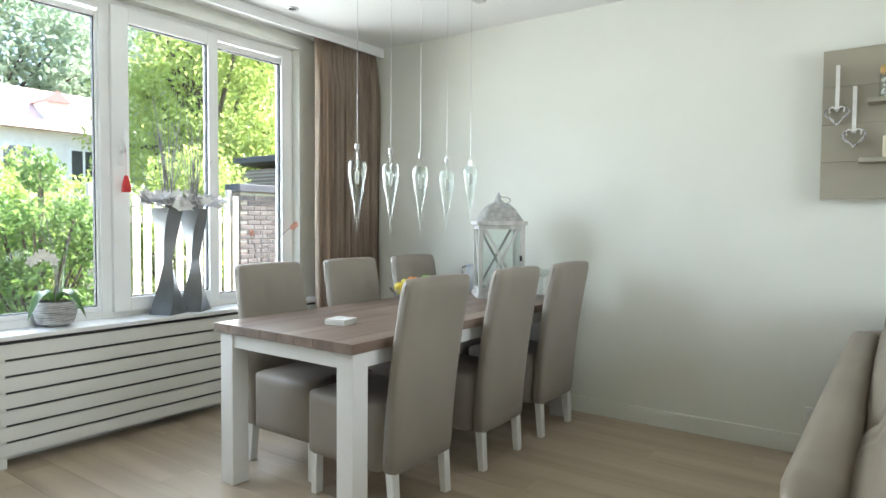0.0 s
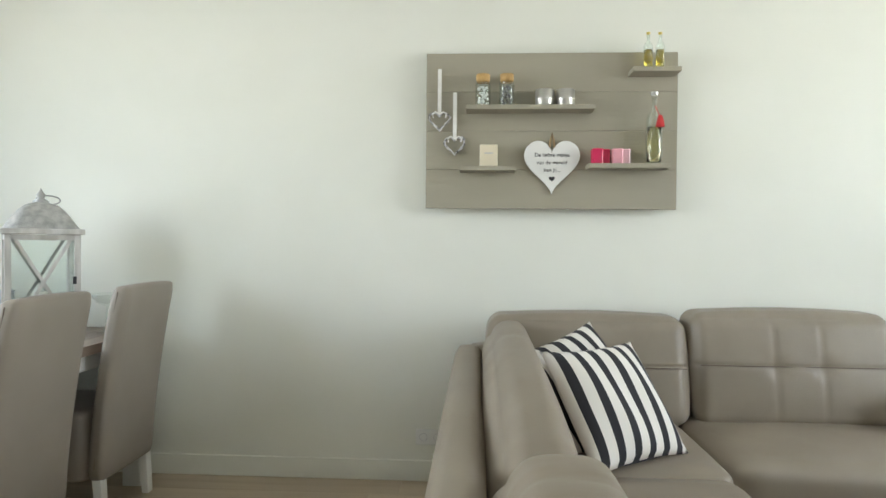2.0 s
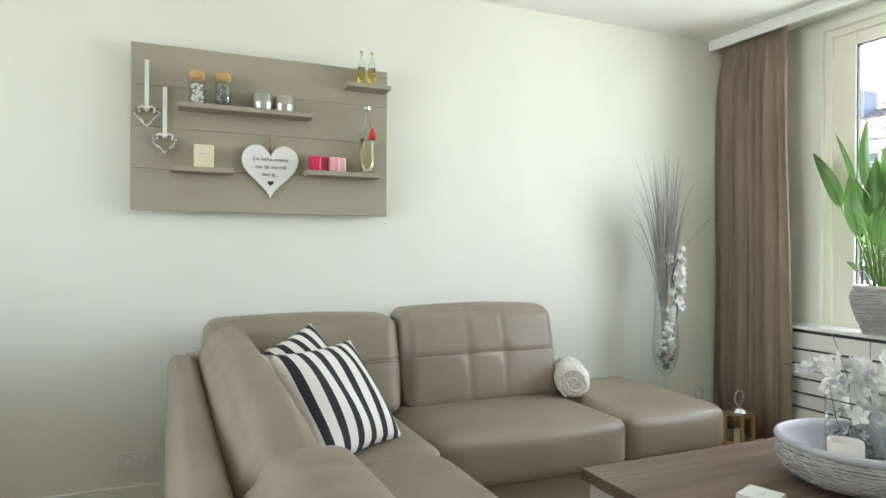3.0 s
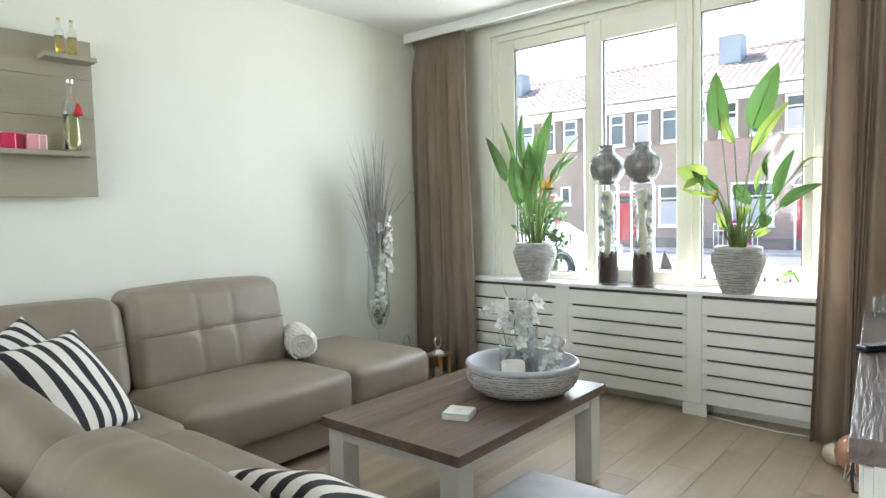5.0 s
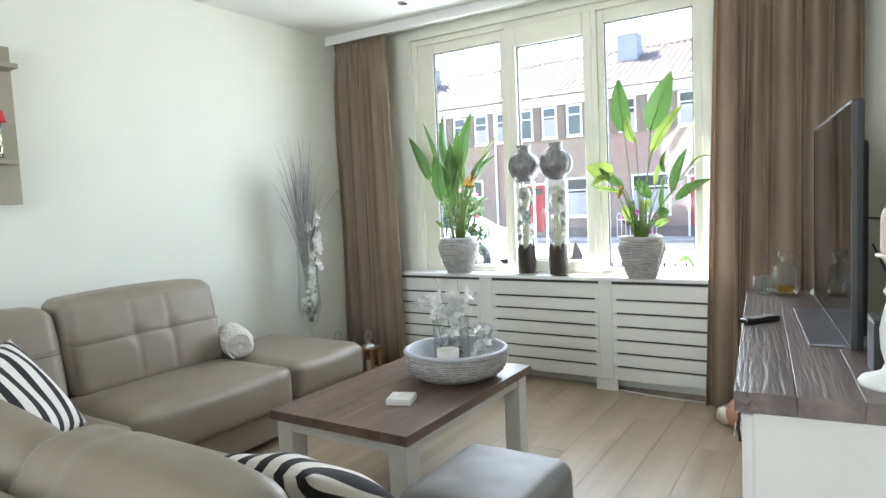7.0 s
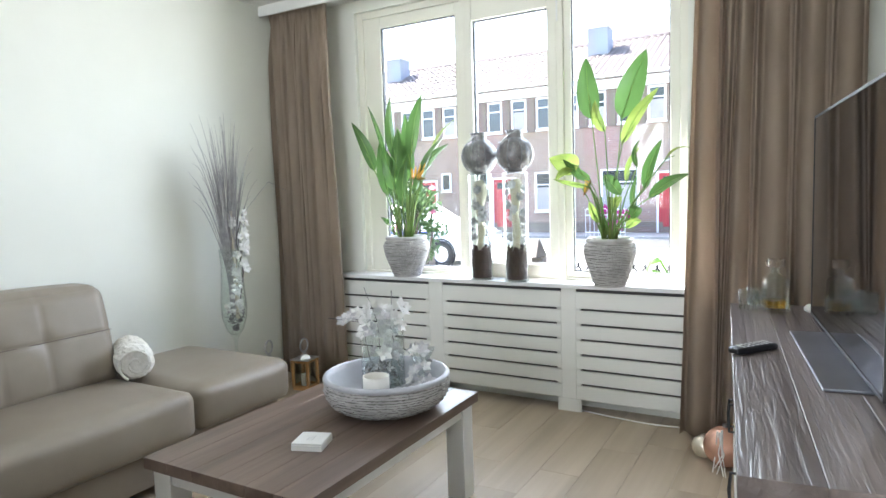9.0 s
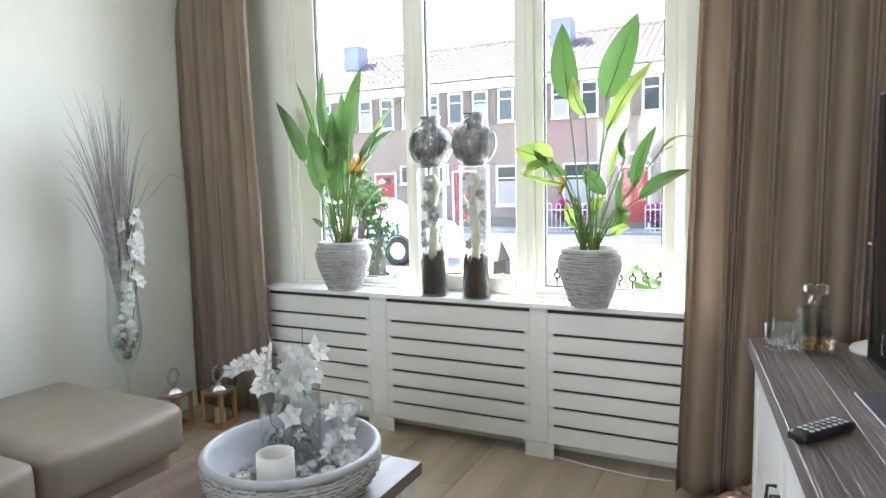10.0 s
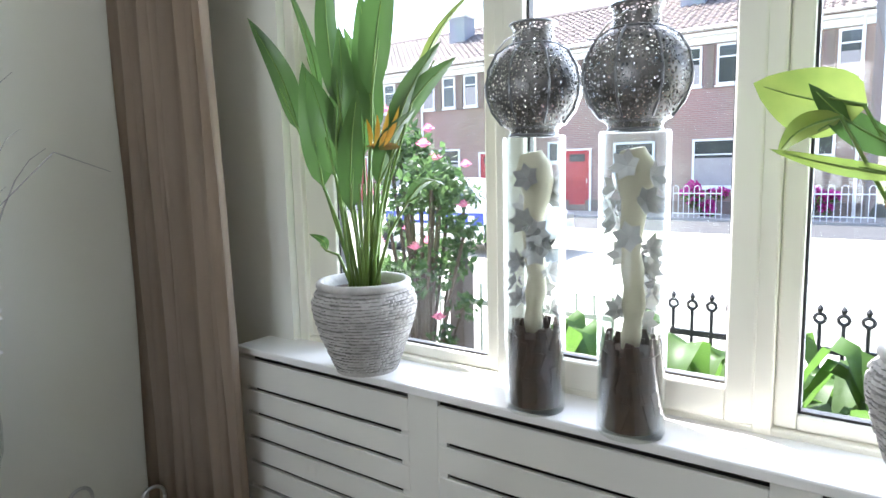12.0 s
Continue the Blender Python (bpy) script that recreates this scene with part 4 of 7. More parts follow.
for x, zt, zb in ((0.772, 2.072, 1.82), (0.848, 1.957, 1.70)):
    t = thing("wicker_heart", x, PY - 0.018, zb, 0, "small grey wicker heart on a white ribbon", "ornament", "wicker hearts")
    r_ = random.Random(int(x * 999))
    for q in range(5):
        pts = [(px * (0.10 + r_.uniform(-0.012, 0.012)), r_.uniform(-0.006, 0.006), pz * 0.09 + r_.uniform(-0.004, 0.004)) for px, pz in heart_outline(24)]
        part("wicker", tube(pts + pts[:1], 0.003, 5), M_TWIG if q % 2 else M_PETALG, t)
    part("ribbon", box(-0.009, 0.009, -0.001, 0.001, 0.02, zt - zb, 0), M_PETAL, t, "white cloth ribbon")
    for s in (-1, 1):
        part("bow", tube([(0, -0.004, 0.028), (s * 0.02, -0.008, 0.04), (s * 0.034, -0.006, 0.03), (s * 0.03, -0.004, 0.012)], 0.004, 6), M_PETAL, t)

# ================= sofa things =================
M_STRIPE = bpy.data.materials.new("striped_cloth")
M_STRIPE.use_nodes = True
nt = M_STRIPE.node_tree
bs_ = nt.nodes["Principled BSDF"]
bs_.inputs["Roughness"].default_value = 0.9
co_, se_, ml_, fr_, cr_ = (nt.nodes.new(k) for k in ("ShaderNodeTexCoord", "ShaderNodeSeparateXYZ", "ShaderNodeMath", "ShaderNodeMath", "ShaderNodeValToRGB"))
nt.links.new(co_.outputs["Object"], se_.inputs[0])
ml_.operation, ml_.inputs[1].default_value = "MULTIPLY_ADD", 13.3
ml_.inputs[2].default_value = 0.25
nt.links.new(se_.outputs["X"], ml_.inputs[0])
fr_.operation = "FRACT"
nt.links.new(ml_.outputs[0], fr_.inputs[0])
nt.links.new(fr_.outputs[0], cr_.inputs[0])
cr_.color_ramp.interpolation = "CONSTANT"
cr_.color_ramp.elements[0].color = (0.76, 0.73, 0.68, 1)
cr_.color_ramp.elements[1].position, cr_.color_ramp.elements[1].color = 0.55, (0.022, 0.022, 0.026, 1)
nt.links.new(cr_.outputs[0], bs_.inputs["Base Color"])


def pillow(m, label, w=0.45, h=0.45, d=0.15, seed=1):
    t = thing("scatter_cushion", 0, 0, 0, 0, label, "cushion", "striped cushions")
    r_ = random.Random(seed)
    bm = bmesh.new()
    n = 22
    for side in (-1, 1):
        g = []
        for j in range(n + 1):
            row = []
            for i in range(n + 1):
                u, v = 2 * i / n - 1, 2 * j / n - 1
                e = (1 - abs(u) ** 2.6) * (1 - abs(v) ** 2.6)
                x = u * w / 2 * (1 - 0.07 * (1 - v * v) * abs(u) ** 3)
                z = v * h / 2 * (1 - 0.07 * (1 - u * u) * abs(v) ** 3)
                y = side * d / 2 * max(e, 0) ** 0.6
                y += 0.006 * math.sin(7 * u + 3 * v + seed) * max(e, 0)
                row.append(bm.verts.new((x, y, z)))
            g.append(row)
        for a, b in zip(g, g[1:]):
            for i in range(n):
                bm.faces.new((a[i], a[i + 1], b[i + 1], b[i]))
    bmesh.ops.remove_doubles(bm, verts=bm.verts, dist=0.0005)
    part("cover", bm, M_STRIPE, t, "black and white striped cloth", True)
    part("zip", tube([(-w * 0.40, 0, -h * 0.467), (w * 0.40, 0, -h * 0.467)], 0.003, 5), M_INK, t)
    t.matrix_world = m
    return t




def leaning(c, along, up):
    """The pose of a cushion at c with its lower edge along one direction and its height along another."""
    ex, ez = Vector(along).normalized(), Vector(up)
    ez = (ez - ex * ez.dot(ex)).normalized()
    m = Matrix((ex, ez.cross(ex), ez)).transposed().to_4x4()
    m.translation = c
    return m


pillow(leaning((1.475, 3.54, 0.635), (0.82, 0.57, 0.0), (-0.44, 0.43, 0.79)), "black and white striped cushion leaning on the sofa corner", w=0.48, h=0.47, seed=1)
pillow(leaning((1.40, 3.74, 0.655), (0.74, 0.60, 0.22), (-0.50, 0.34, 0.75)), "black and white striped cushion behind another in the sofa corner", seed=2)
pillow(pose(1.54, 2.10, 0.56, -56, 6, 92), "black and white striped cushion lying on the sofa return", seed=4)

tw = thing("rolled_blanket", 2.865, 3.985, 0.445, -28, "rolled cream fluffy blanket on the sofa end", "blanket")
r_ = random.Random(4)
bm = bmesh.new()
nseg, nlen = 40, 16
rings = []
for j in range(nlen + 1):
    y = -0.17 + 0.34 * j / nlen
    ring = []
    for k in range(nseg):
        a = 2 * math.pi * k / nseg
        r = 0.088 * (1 - 0.25 * (abs(2 * j / nlen - 1) ** 8)) * (1 + r_.uniform(-0.05, 0.05))
        ring.append(bm.verts.new((r * math.cos(a), y, 0.088 + r * math.sin(a))))
    rings.append(ring)
for a, b in zip(rings, rings[1:]):
    for k in range(nseg):
        bm.faces.new((a[k], a[(k + 1) % nseg], b[(k + 1) % nseg], b[k]))
bm.faces.new(rings[0])
bm.faces.new(rings[-1][::-1])
M_FLUFF = mat("cream_fleece", (0.74, 0.72, 0.66), 0.95, (0.64, 0.62, 0.56), 40, 1.0, 70)
part("roll", bm, M_FLUFF, tw)
sp = [((0.012 + 0.0105 * a / 1.57) * math.cos(a), -0.176, 0.088 + (0.012 + 0.0105 * a / 1.57) * math.sin(a)) for a in [i * 0.3 for i in range(36)]]
part("spiral_edge", tube(sp, 0.007, 6), M_FLUFF, tw)

# ================= corner by the street window =================
M_GRASS = mat("pale_grey_grass", (0.30, 0.29, 0.29), 0.9, (0.45, 0.44, 0.43), 30)
fv = thing("floor_vase", 3.73, 4.20, 0, 0, "tall clear glass floor vase with grey grasses and white blossom", "vase")
part("glass", lathe([(0.0, 0), (0.10, 0.0), (0.10, 0.008), (0.014, 0.02), (0.009, 0.10), (0.009, 0.36), (0.014, 0.42), (0.05, 0.48), (0.075, 0.56), (0.078, 0.64), (0.070, 0.75), (0.064, 0.9), (0.072, 1.0), (0.074, 1.0), (0.067, 0.9), (0.0735, 0.75), (0.082, 0.64), (0.079, 0.56), (0.053, 0.472), (0.0, 0.43)], 36), M_PANE, fv, "clear stemmed glass", True)
r_ = random.Random(21)
bm = bmesh.new()
for k in range(90):
    a, rr, z = r_.uniform(0, 6.28), r_.random(), r_.uniform(0.47, 0.60)
    R_ = 0.062 * min(1, (z - 0.44) / 0.12)
    petals(bm, (R_ * math.sqrt(rr) * math.cos(a), R_ * math.sqrt(rr) * math.sin(a), z), 0.016, 3, (r_.uniform(-1, 1), r_.uniform(-1, 1), 0.6), 0.3, r_)
part("moss", bm, M_TWIG, fv)
for k in range(60):
    a, z = r_.uniform(0, 6.28), r_.uniform(0.58, 0.84)
    rr = 0.06 * math.sqrt(r_.random()) * (1 - 0.7 * (z - 0.58) / 0.26)
    bm = blob(bmesh.new(), (rr * math.cos(a) + 0.02 * (z - 0.58) * 4, rr * math.sin(a) - 0.02 * (z - 0.58) * 4, z), r_.uniform(0.015, 0.025), r_, 1, 0.85, 0.14)
    part("blossom", bm, M_PETAL, fv)
for k in range(44):
    z = r_.uniform(0.82, 1.24)
    a = r_.uniform(0, 6.28)
    c = (0.035 + 0.045 * math.cos(a), -0.035 + 0.045 * math.sin(a), z)
    bm = petals(bmesh.new(), c, r_.uniform(0.022, 0.042), 5, (math.cos(a) - 0.4, math.sin(a) - 0.4, 0.4), 0.45, r_)
    petals(bm, c, 0.018, 4, (math.cos(a) - 0.4, math.sin(a) - 0.4, 0.4), 1.0, r_)
    part("blossom", bm, M_PETAL, fv)
part("blossom_twig", tube([(0.01, -0.01, 0.5), (0.05, -0.05, 0.85), (0.03, -0.02, 1.05), (0.07, -0.06, 1.25)], 0.004, 5), M_TWIG, fv)
for k in range(120):
    # long plumes that fan out and nod at their tips
    a = r_.uniform(0, 6.28)
    reach = r_.uniform(0.02, 0.20) * (1 if k % 6 else 1.6)
    top = r_.uniform(1.35, 1.86)
    dx, dy = reach * math.cos(a) - 0.03, -abs(reach * math.sin(a)) * 0.8 + 0.05
    nod = 0.10 * min(1, reach * 5) * r_.uniform(0.3, 1.2)
    pts = []
    for q in range(12):
        u = q / 11
        lift = 0.6 + (top - 0.6) * u - nod * max(0, u - 0.78) ** 2 * 20
        pts.append((dx * u ** 2.2 + 0.02 * math.cos(a), min(dy * u ** 2.2 + 0.02 * math.sin(a), 0.17), lift))
    part("grass_stem", tube(pts, [0.0024] * 5 + [0.003, 0.0034, 0.0032, 0.0026, 0.002, 0.0013, 0.0006], 4), M_GRASS, fv)
for q in range(1):
    part("grass_stem", tube([(0.02, -0.02, 0.8), (0.10, -0.06, 1.25 + 0.1 * q), (0.26, -0.10, 1.42 + 0.16 * q), (0.42, -0.10, 1.36 + 0.18 * q)], [0.002, 0.0018, 0.0024, 0.0008], 4), M_GRASS, fv)
part("cane", tube([(0.012, -0.02, 0.55), (0.0, -0.025, 1.24)], 0.013, 8), mat("pale_cane", (0.68, 0.62, 0.48), 0.7), fv, "pale wooden cane")


def wood_lantern(x, y, rz, label):
    t = thing("wood_lantern", x, y, 0, rz, label, "lantern", "wood lanterns on the floor")
    w = 0.058
    part("base", box(-w - 0.006, w + 0.006, -w - 0.006, w + 0.006, 0, 0.016, 0.002), M_OAK, t)
    for sx in (-1, 1):
        for sy in (-1, 1):
            part("post", box(sx * w - 0.009, sx * w + 0.009, sy * w - 0.009, sy * w + 0.009, 0.016, 0.205, 0.001, 1), M_OAK, t)
    for z in (0.024, 0.197):
        for a in (0, 1):
            for s in (-1, 1):
                b = (-w + 0.009, w - 0.009, s * w - 0.007, s * w + 0.007) if a == 0 else (s * w - 0.007, s * w + 0.007, -w + 0.009, w - 0.009)
                part("rail", box(*b, z - 0.008, z + 0.008, 0.001, 1), M_OAK, t)
    part("roof", box(-w - 0.014, w + 0.014, -w - 0.014, w + 0.014, 0.205, 0.212, 0.002), M_CHROME, t, "steel cover plate")
    bm = lathe([(0.055, 0.212), (0.03, 0.232), (0.016, 0.236), (0.016, 0.25), (0.0, 0.255)], 4)
    part("cap", bm, M_CHROME, t, "steel cap")
    part("ring", tube([(0.045 * math.cos(a), 0, 0.30 + 0.045 * math.sin(a)) for a in [i * 0.314 for i in range(21)]], 0.006, 7), M_CHROME, t, "steel carrying ring", True)
    part("candle", lathe([(0.0, 0.016), (0.03, 0.016), (0.03, 0.10), (0.0, 0.10)], 16), M_WAX, t)
    for a in (0, 1):
        for s in (-1, 1):
            b = (-w + 0.009, w - 0.009, s * w - 0.001, s * w + 0.001) if a == 0 else (s * w - 0.001, s * w + 0.001, -w + 0.009, w - 0.009)
            part("pane", box(*b, 0.032, 0.189), M_PANE, t)


wood_lantern(4.14, 4.00, 8, "small pale wood lantern with a steel ring by the curtain")
wood_lantern(4.00, 4.19, 14, "small pale wood lantern behind the sofa end")

# ================= coffee table bowl =================
M_JOINT = mat("dark_course_joint", (0.29, 0.28, 0.265), 0.95, (0.21, 0.205, 0.195), 40, 0.4, 90)


def chipped(profile, seg, seed, amp, parent, material, name, label="", rows=46, chip=4):
    """A turned vessel whose outside is built of thin uneven courses of chips."""
    r_ = random.Random(seed)

    def rad(z):
        for (ra, za), (rb, zb) in zip(profile, profile[1:]):
            if za <= z <= zb:
                return ra + (rb - ra) * (z - za) / max(1e-6, zb - za)
        return profile[-1][0]
    bm = bmesh.new()
    low, high = profile[0][1], profile[-1][1]
    course = (high - low) / (rows + 1)
    vs = []
    for j in range(rows + 1):
        proud, k = [], 0
        while k < seg:
            n = r_.randrange(chip, chip * 3)
            d, up, dn = r_.uniform(0.25, 1.0), r_.uniform(0.72, 0.98), r_.uniform(0.02, 0.26)
            proud += [(d, up, dn)] * (n - 1) + [(0.0, up, dn)]
            k += n
        wave = [0.18 * course * math.sin(2 * math.pi * k / seg * (2 + j % 3) + j * 1.7) for k in range(seg)]
        for e in range(4):
            ring = []
            for k in range(seg):
                a = 2 * math.pi * k / seg
                d, up, dn = proud[k]
                q = (0.0, dn, up, 1.0)[e]
                z = low + course * (j + q)
                rr = rad(min(max(z, low), high)) + amp * (d * 0.85 - 0.4 if e in (1, 2) else -0.7)
                ring.append(bm.verts.new((rr * math.cos(a), rr * math.sin(a), z + wave[k] * (e in (1, 2)))))
            vs.append((e, ring))
    for (ea, a), (eb, b) in zip(vs, vs[1:]):
        for k in range(seg):
            f = bm.faces.new((a[k], a[(k + 1) % seg], b[(k + 1) % seg], b[k]))
            f.material_index = 0 if ea == 1 else 1
    return part(name, bm, [material, M_JOINT], parent, label)


bw = thing("stone_bowl", 2.975, 2.49, 0.45, 0, "wide pale stone bowl filled with decorations on the coffee table", "bowl")
chipped([(0.13, 0.0), (0.185, 0.012), (0.225, 0.035), (0.248, 0.07), (0.253, 0.10), (0.247, 0.134)], 150, 5, 0.0095, bw, M_STONE, "shell", "rough chipped outside", 13, 2)
part("rim", lathe([(0.238, 0.128), (0.250, 0.130), (0.256, 0.138), (0.252, 0.147), (0.244, 0.151), (0.235, 0.147), (0.228, 0.125), (0.20, 0.06), (0.13, 0.03), (0.0, 0.025)], 64), M_STONE_D, bw, "smooth glazed rim and inside", True)
part("foot", lathe([(0.0, 0.001), (0.13, 0.0), (0.135, 0.01), (0.0, 0.012)], 40), M_STONE, bw)
r_ = random.Random(9)
bm = bmesh.new()
for k in range(170):
    a, rr = r_.uniform(0, 6.28), 0.185 * math.sqrt(r_.random())
    blob(bm, (rr * math.cos(a), rr * math.sin(a), 0.045 + r_.uniform(0, 0.02)), r_.uniform(0.009, 0.017), r_, 1, 0.7)
tagged(part("pebbles", bm, mat("grey_pebbles", (0.34, 0.34, 0.34), 0.8, (0.50, 0.50, 0.50), 40), bw, "grey pebbles and moss"), kind="stuff")


def glass_tube(name, x, y, z, r, h, label, thick=0.004, category="vase"):
    t = thing(name, x, y, z, 0, label, category)
    part("glass", lathe([(0.0, 0), (r * 0.97, 0), (r, 0.004), (r, h), (r - thick * 0.5, h + 0.002), (r - thick, h), (r - thick, 0.012), (0.0, 0.012)], 44), M_PANE, t, "clear glass cylinder", True)
    return t


BX0, BY0 = 2.975, 2.49
v1 = glass_tube("bowl_vase", BX0 + 0.085, BY0 + 0.075, 0.505, 0.092, 0.30, "clear glass cylinder with grey and white flowers")
r_ = random.Random(31)


def orchid_bloom(parent, c, d, r, material):
    """An open bloom: two broad petals, three narrow ones behind and a small lip."""
    bm = petals(bmesh.new(), c, r, 5, d, 0.35, r_)
    petals(bm, Vector(c) + Vector(d).normalized() * 0.006, r * 0.8, 3, d, 0.6, r_)
    petals(bm, Vector(c) + Vector(d).normalized() * 0.010, r * 0.35, 4, d, 1.1, r_)
    part("flower", bm, material, parent)


for k in range(26):
    a, rr = r_.uniform(0, 6.28), 0.085 * math.sqrt(r_.random())
    z = r_.uniform(0.23, 0.335) if k < 18 else r_.uniform(0.14, 0.22)
    orchid_bloom(v1, (rr * math.cos(a), rr * math.sin(a), z), (math.cos(a) - 0.4, math.sin(a) - 0.3, 0.6), r_.uniform(0.035, 0.05), M_PETAL if k % 4 else M_PETALG)
for k in range(4):
    orchid_bloom(v1, (-0.065 - 0.016 * k, 0.08 + 0.013 * k, 0.315 - 0.008 * k), (-0.7, -0.3, 0.5), 0.034 - 0.002 * k, M_PETALG if k % 2 else M_PETAL)
for k in range(40):
    a, rr = r_.uniform(0, 6.28), 0.075 * math.sqrt(r_.random())
    part("moss", petals(bmesh.new(), (rr * math.cos(a), rr * math.sin(a), r_.uniform(0.02, 0.10)), 0.02, 4, (math.cos(a), math.sin(a), 0.6), 0.4, r_), M_TWIG if k % 3 else M_PETALG, v1)
for bend in (((0.02, 0, 0.02), (-0.05, 0.03, 0.12), (-0.06, 0.06, 0.28), (-0.16, 0.15, 0.31)), ((0, 0, 0.02), (0.05, -0.03, 0.14), (0.0, -0.05, 0.24), (0.05, -0.02, 0.40)),
             ((-0.02, 0.02, 0.02), (-0.06, -0.03, 0.16), (0.04, 0.05, 0.26), (-0.02, 0.07, 0.42)), ((0.03, 0.03, 0.02), (0.06, 0.02, 0.2), (0.02, -0.06, 0.3))):
    part("stem", tube(bend, 0.0019, 6), M_TWIG, v1)
v2 = thing("footed_glass", BX0 + 0.115, BY0 - 0.095, 0.505, 0, "small clear footed glass with white petals", "glass")
part("glass", lathe([(0.0, 0), (0.040, 0.0), (0.038, 0.006), (0.010, 0.015), (0.014, 0.08), (0.034, 0.12), (0.056, 0.165), (0.058, 0.168), (0.054, 0.168), (0.031, 0.125), (0.0, 0.11)], 30), M_GLASS, v2, "", True)
for k in range(22):
    a = r_.uniform(0, 6.28)
    bm = petals(bmesh.new(), (r_.uniform(0.01, 0.06) * math.cos(a), r_.uniform(0.01, 0.06) * math.sin(a), r_.uniform(0.02, 0.175)), 0.03, 5, (math.cos(a), math.sin(a), 0.8), 0.4, r_)
    part("petal", bm, M_PETAL if k % 2 else M_PETALG, v2)
cn = thing("white_candle_holder", BX0 - 0.08, BY0 - 0.005, 0.505, 0, "white frosted glass candle holder in the stone bowl", "candle holder")
part("cup", lathe([(0.0, 0), (0.049, 0), (0.052, 0.004), (0.052, 0.098), (0.048, 0.098), (0.047, 0.03), (0.0, 0.03)], 32), M_WAX, cn, "", True)
part("wick", tube([(0, 0, 0.03), (0, 0, 0.045)], 0.0012, 5), M_INK, cn)
for k, (x, y) in enumerate(((-0.10, 0.10), (0.03, -0.10))):
    t = thing("tea_candle", BX0 + x, BY0 + y, 0.507, 0, "small white tea candle among the pebbles", "candle", "tea candles")
    part("cup", lathe([(0.0, 0), (0.02, 0), (0.02, 0.02), (0.018, 0.02), (0.018, 0.015), (0.0, 0.015)], 20), M_WAX, t)
    part("wick", tube([(0, 0, 0.015), (0, 0, 0.024)], 0.001, 4), M_INK, t)

# ================= window sill =================
def blade(bm, base, tip, width, bend, fold=0.12, n=9, twist=0.0, droop=0.0):
    """A long leaf with a folded midrib from base to tip."""
    b, t = Vector(base), Vector(tip)
    ax = (t - b)
    side = ax.cross(Vector((math.cos(twist), math.sin(twist), 0.15))).normalized()
    nrm = side.cross(ax).normalized()
    rows = []
    for k in range(n + 1):
        u = k / n
        w = width * (math.sin(math.pi * min(1, u ** 0.72)) ** 0.75) * (1 if u < 0.98 else 0.2)
        c = b + ax * u + nrm * bend * math.sin(math.pi * u) + Vector((0, 0, -droop * u * u))
        rows.append([bm.verts.new(c + side * w * s + nrm * fold * abs(s) * w) for s in (-0.5, -0.25, 0, 0.25, 0.5)])
    for a, b2 in zip(rows, rows[1:]):
        for i in range(4):
            bm.faces.new((a[i], a[i + 1], b2[i + 1], b2[i]))
    return bm


def plant_pot(x, y, seed, label, wide=1.0):
    t = thing("potted_plant", x, y, 0.76, 0, label, "plant", "bird of paradise plants on the sill")
    pot = chipped([(r * wide, z) for r, z in ((0.082, 0.004), (0.092, 0.03), (0.118, 0.10), (0.137, 0.17), (0.141, 0.205), (0.132, 0.235), (0.118, 0.248))], 150, seed, 0.0065, t, M_STONE, "pot", "pale pot with thin stone courses", 25, 2)
    part("rim", lathe([(r * wide, z) for r, z in ((0.112, 0.245), (0.122, 0.248), (0.127, 0.256), (0.125, 0.266), (0.118, 0.271), (0.110, 0.268), (0.106, 0.25), (0.100, 0.225))], 48), M_STONE, pot, "smooth pot rim", True)
    part("bottom", lathe([(0.0, 0.0), (0.083 * wide, 0.0), (0.085 * wide, 0.008), (0.0, 0.01)], 32), M_STONE, pot)
    part("soil", lathe([(0.0, 0.246), (0.06, 0.243), (0.108 * wide, 0.238)], 28), M_SOIL, t, "dark potting soil")
    return t


def shoot(t, foot, tip0, tip1, w, yellow=False, bend=0.03, twist=0.0, r=0.0045):
    """A stalk from the pot with a leaf at its end."""
    f, a, b = Vector(foot), Vector(tip0), Vector(tip1)
    mid = f.lerp(a, 0.5) + Vector((0, 0, 0.04))
    lf = part("leaf", blade(bmesh.new(), a - (b - a) * 0.03, b, w, bend, 0.22, 10, twist), M_LEAF_Y if yellow else M_LEAF, t, "yellowing leaf" if yellow else "", True)
    part("stalk", tube([f, mid, a, a.lerp(b, 0.35)], [r * 1.3, r, r * 0.8, r * 0.4], 6), M_STEM, t, "", True)
    rows = len(lf.data.vertices) // 5
    ribs = [lf.data.vertices[k * 5 + 2].co.copy() for k in range(rows - 1)]
    part("midrib", tube(ribs, [0.0032 * (1 - 0.85 * k / rows) for k in range(rows - 1)], 5), M_STEM, lf, "pale raised midrib", True)


def paradise_flower(t, foot, head, d, size=1.0):
    f, h, d = Vector(foot), Vector(head), Vector(d).normalized()
    part("flower_stalk", tube([f, f.lerp(h, 0.6) + Vector((0, 0, 0.02)), h], 0.005, 6), M_STEM, t, "", True)
    part("bract", blade(bmesh.new(), h - d * 0.02, h + d * 0.13 * size, 0.022, 0.01, 0.6, 8), mat("red_green_bract", (0.35, 0.12, 0.04), 0.5, (0.20, 0.22, 0.05), 20), t, "", True)
    for k in range(4):
        part("petal", blade(bmesh.new(), h + d * 0.02 * k, h + d * (0.02 * k + 0.03) + Vector((0.012 * (k - 1.5), 0.012 * (1.5 - k), 0.075 + 0.01 * k)) * size, 0.018 * size, 0.004, 0.4, 6), M_ORANGE, t, "orange petal")


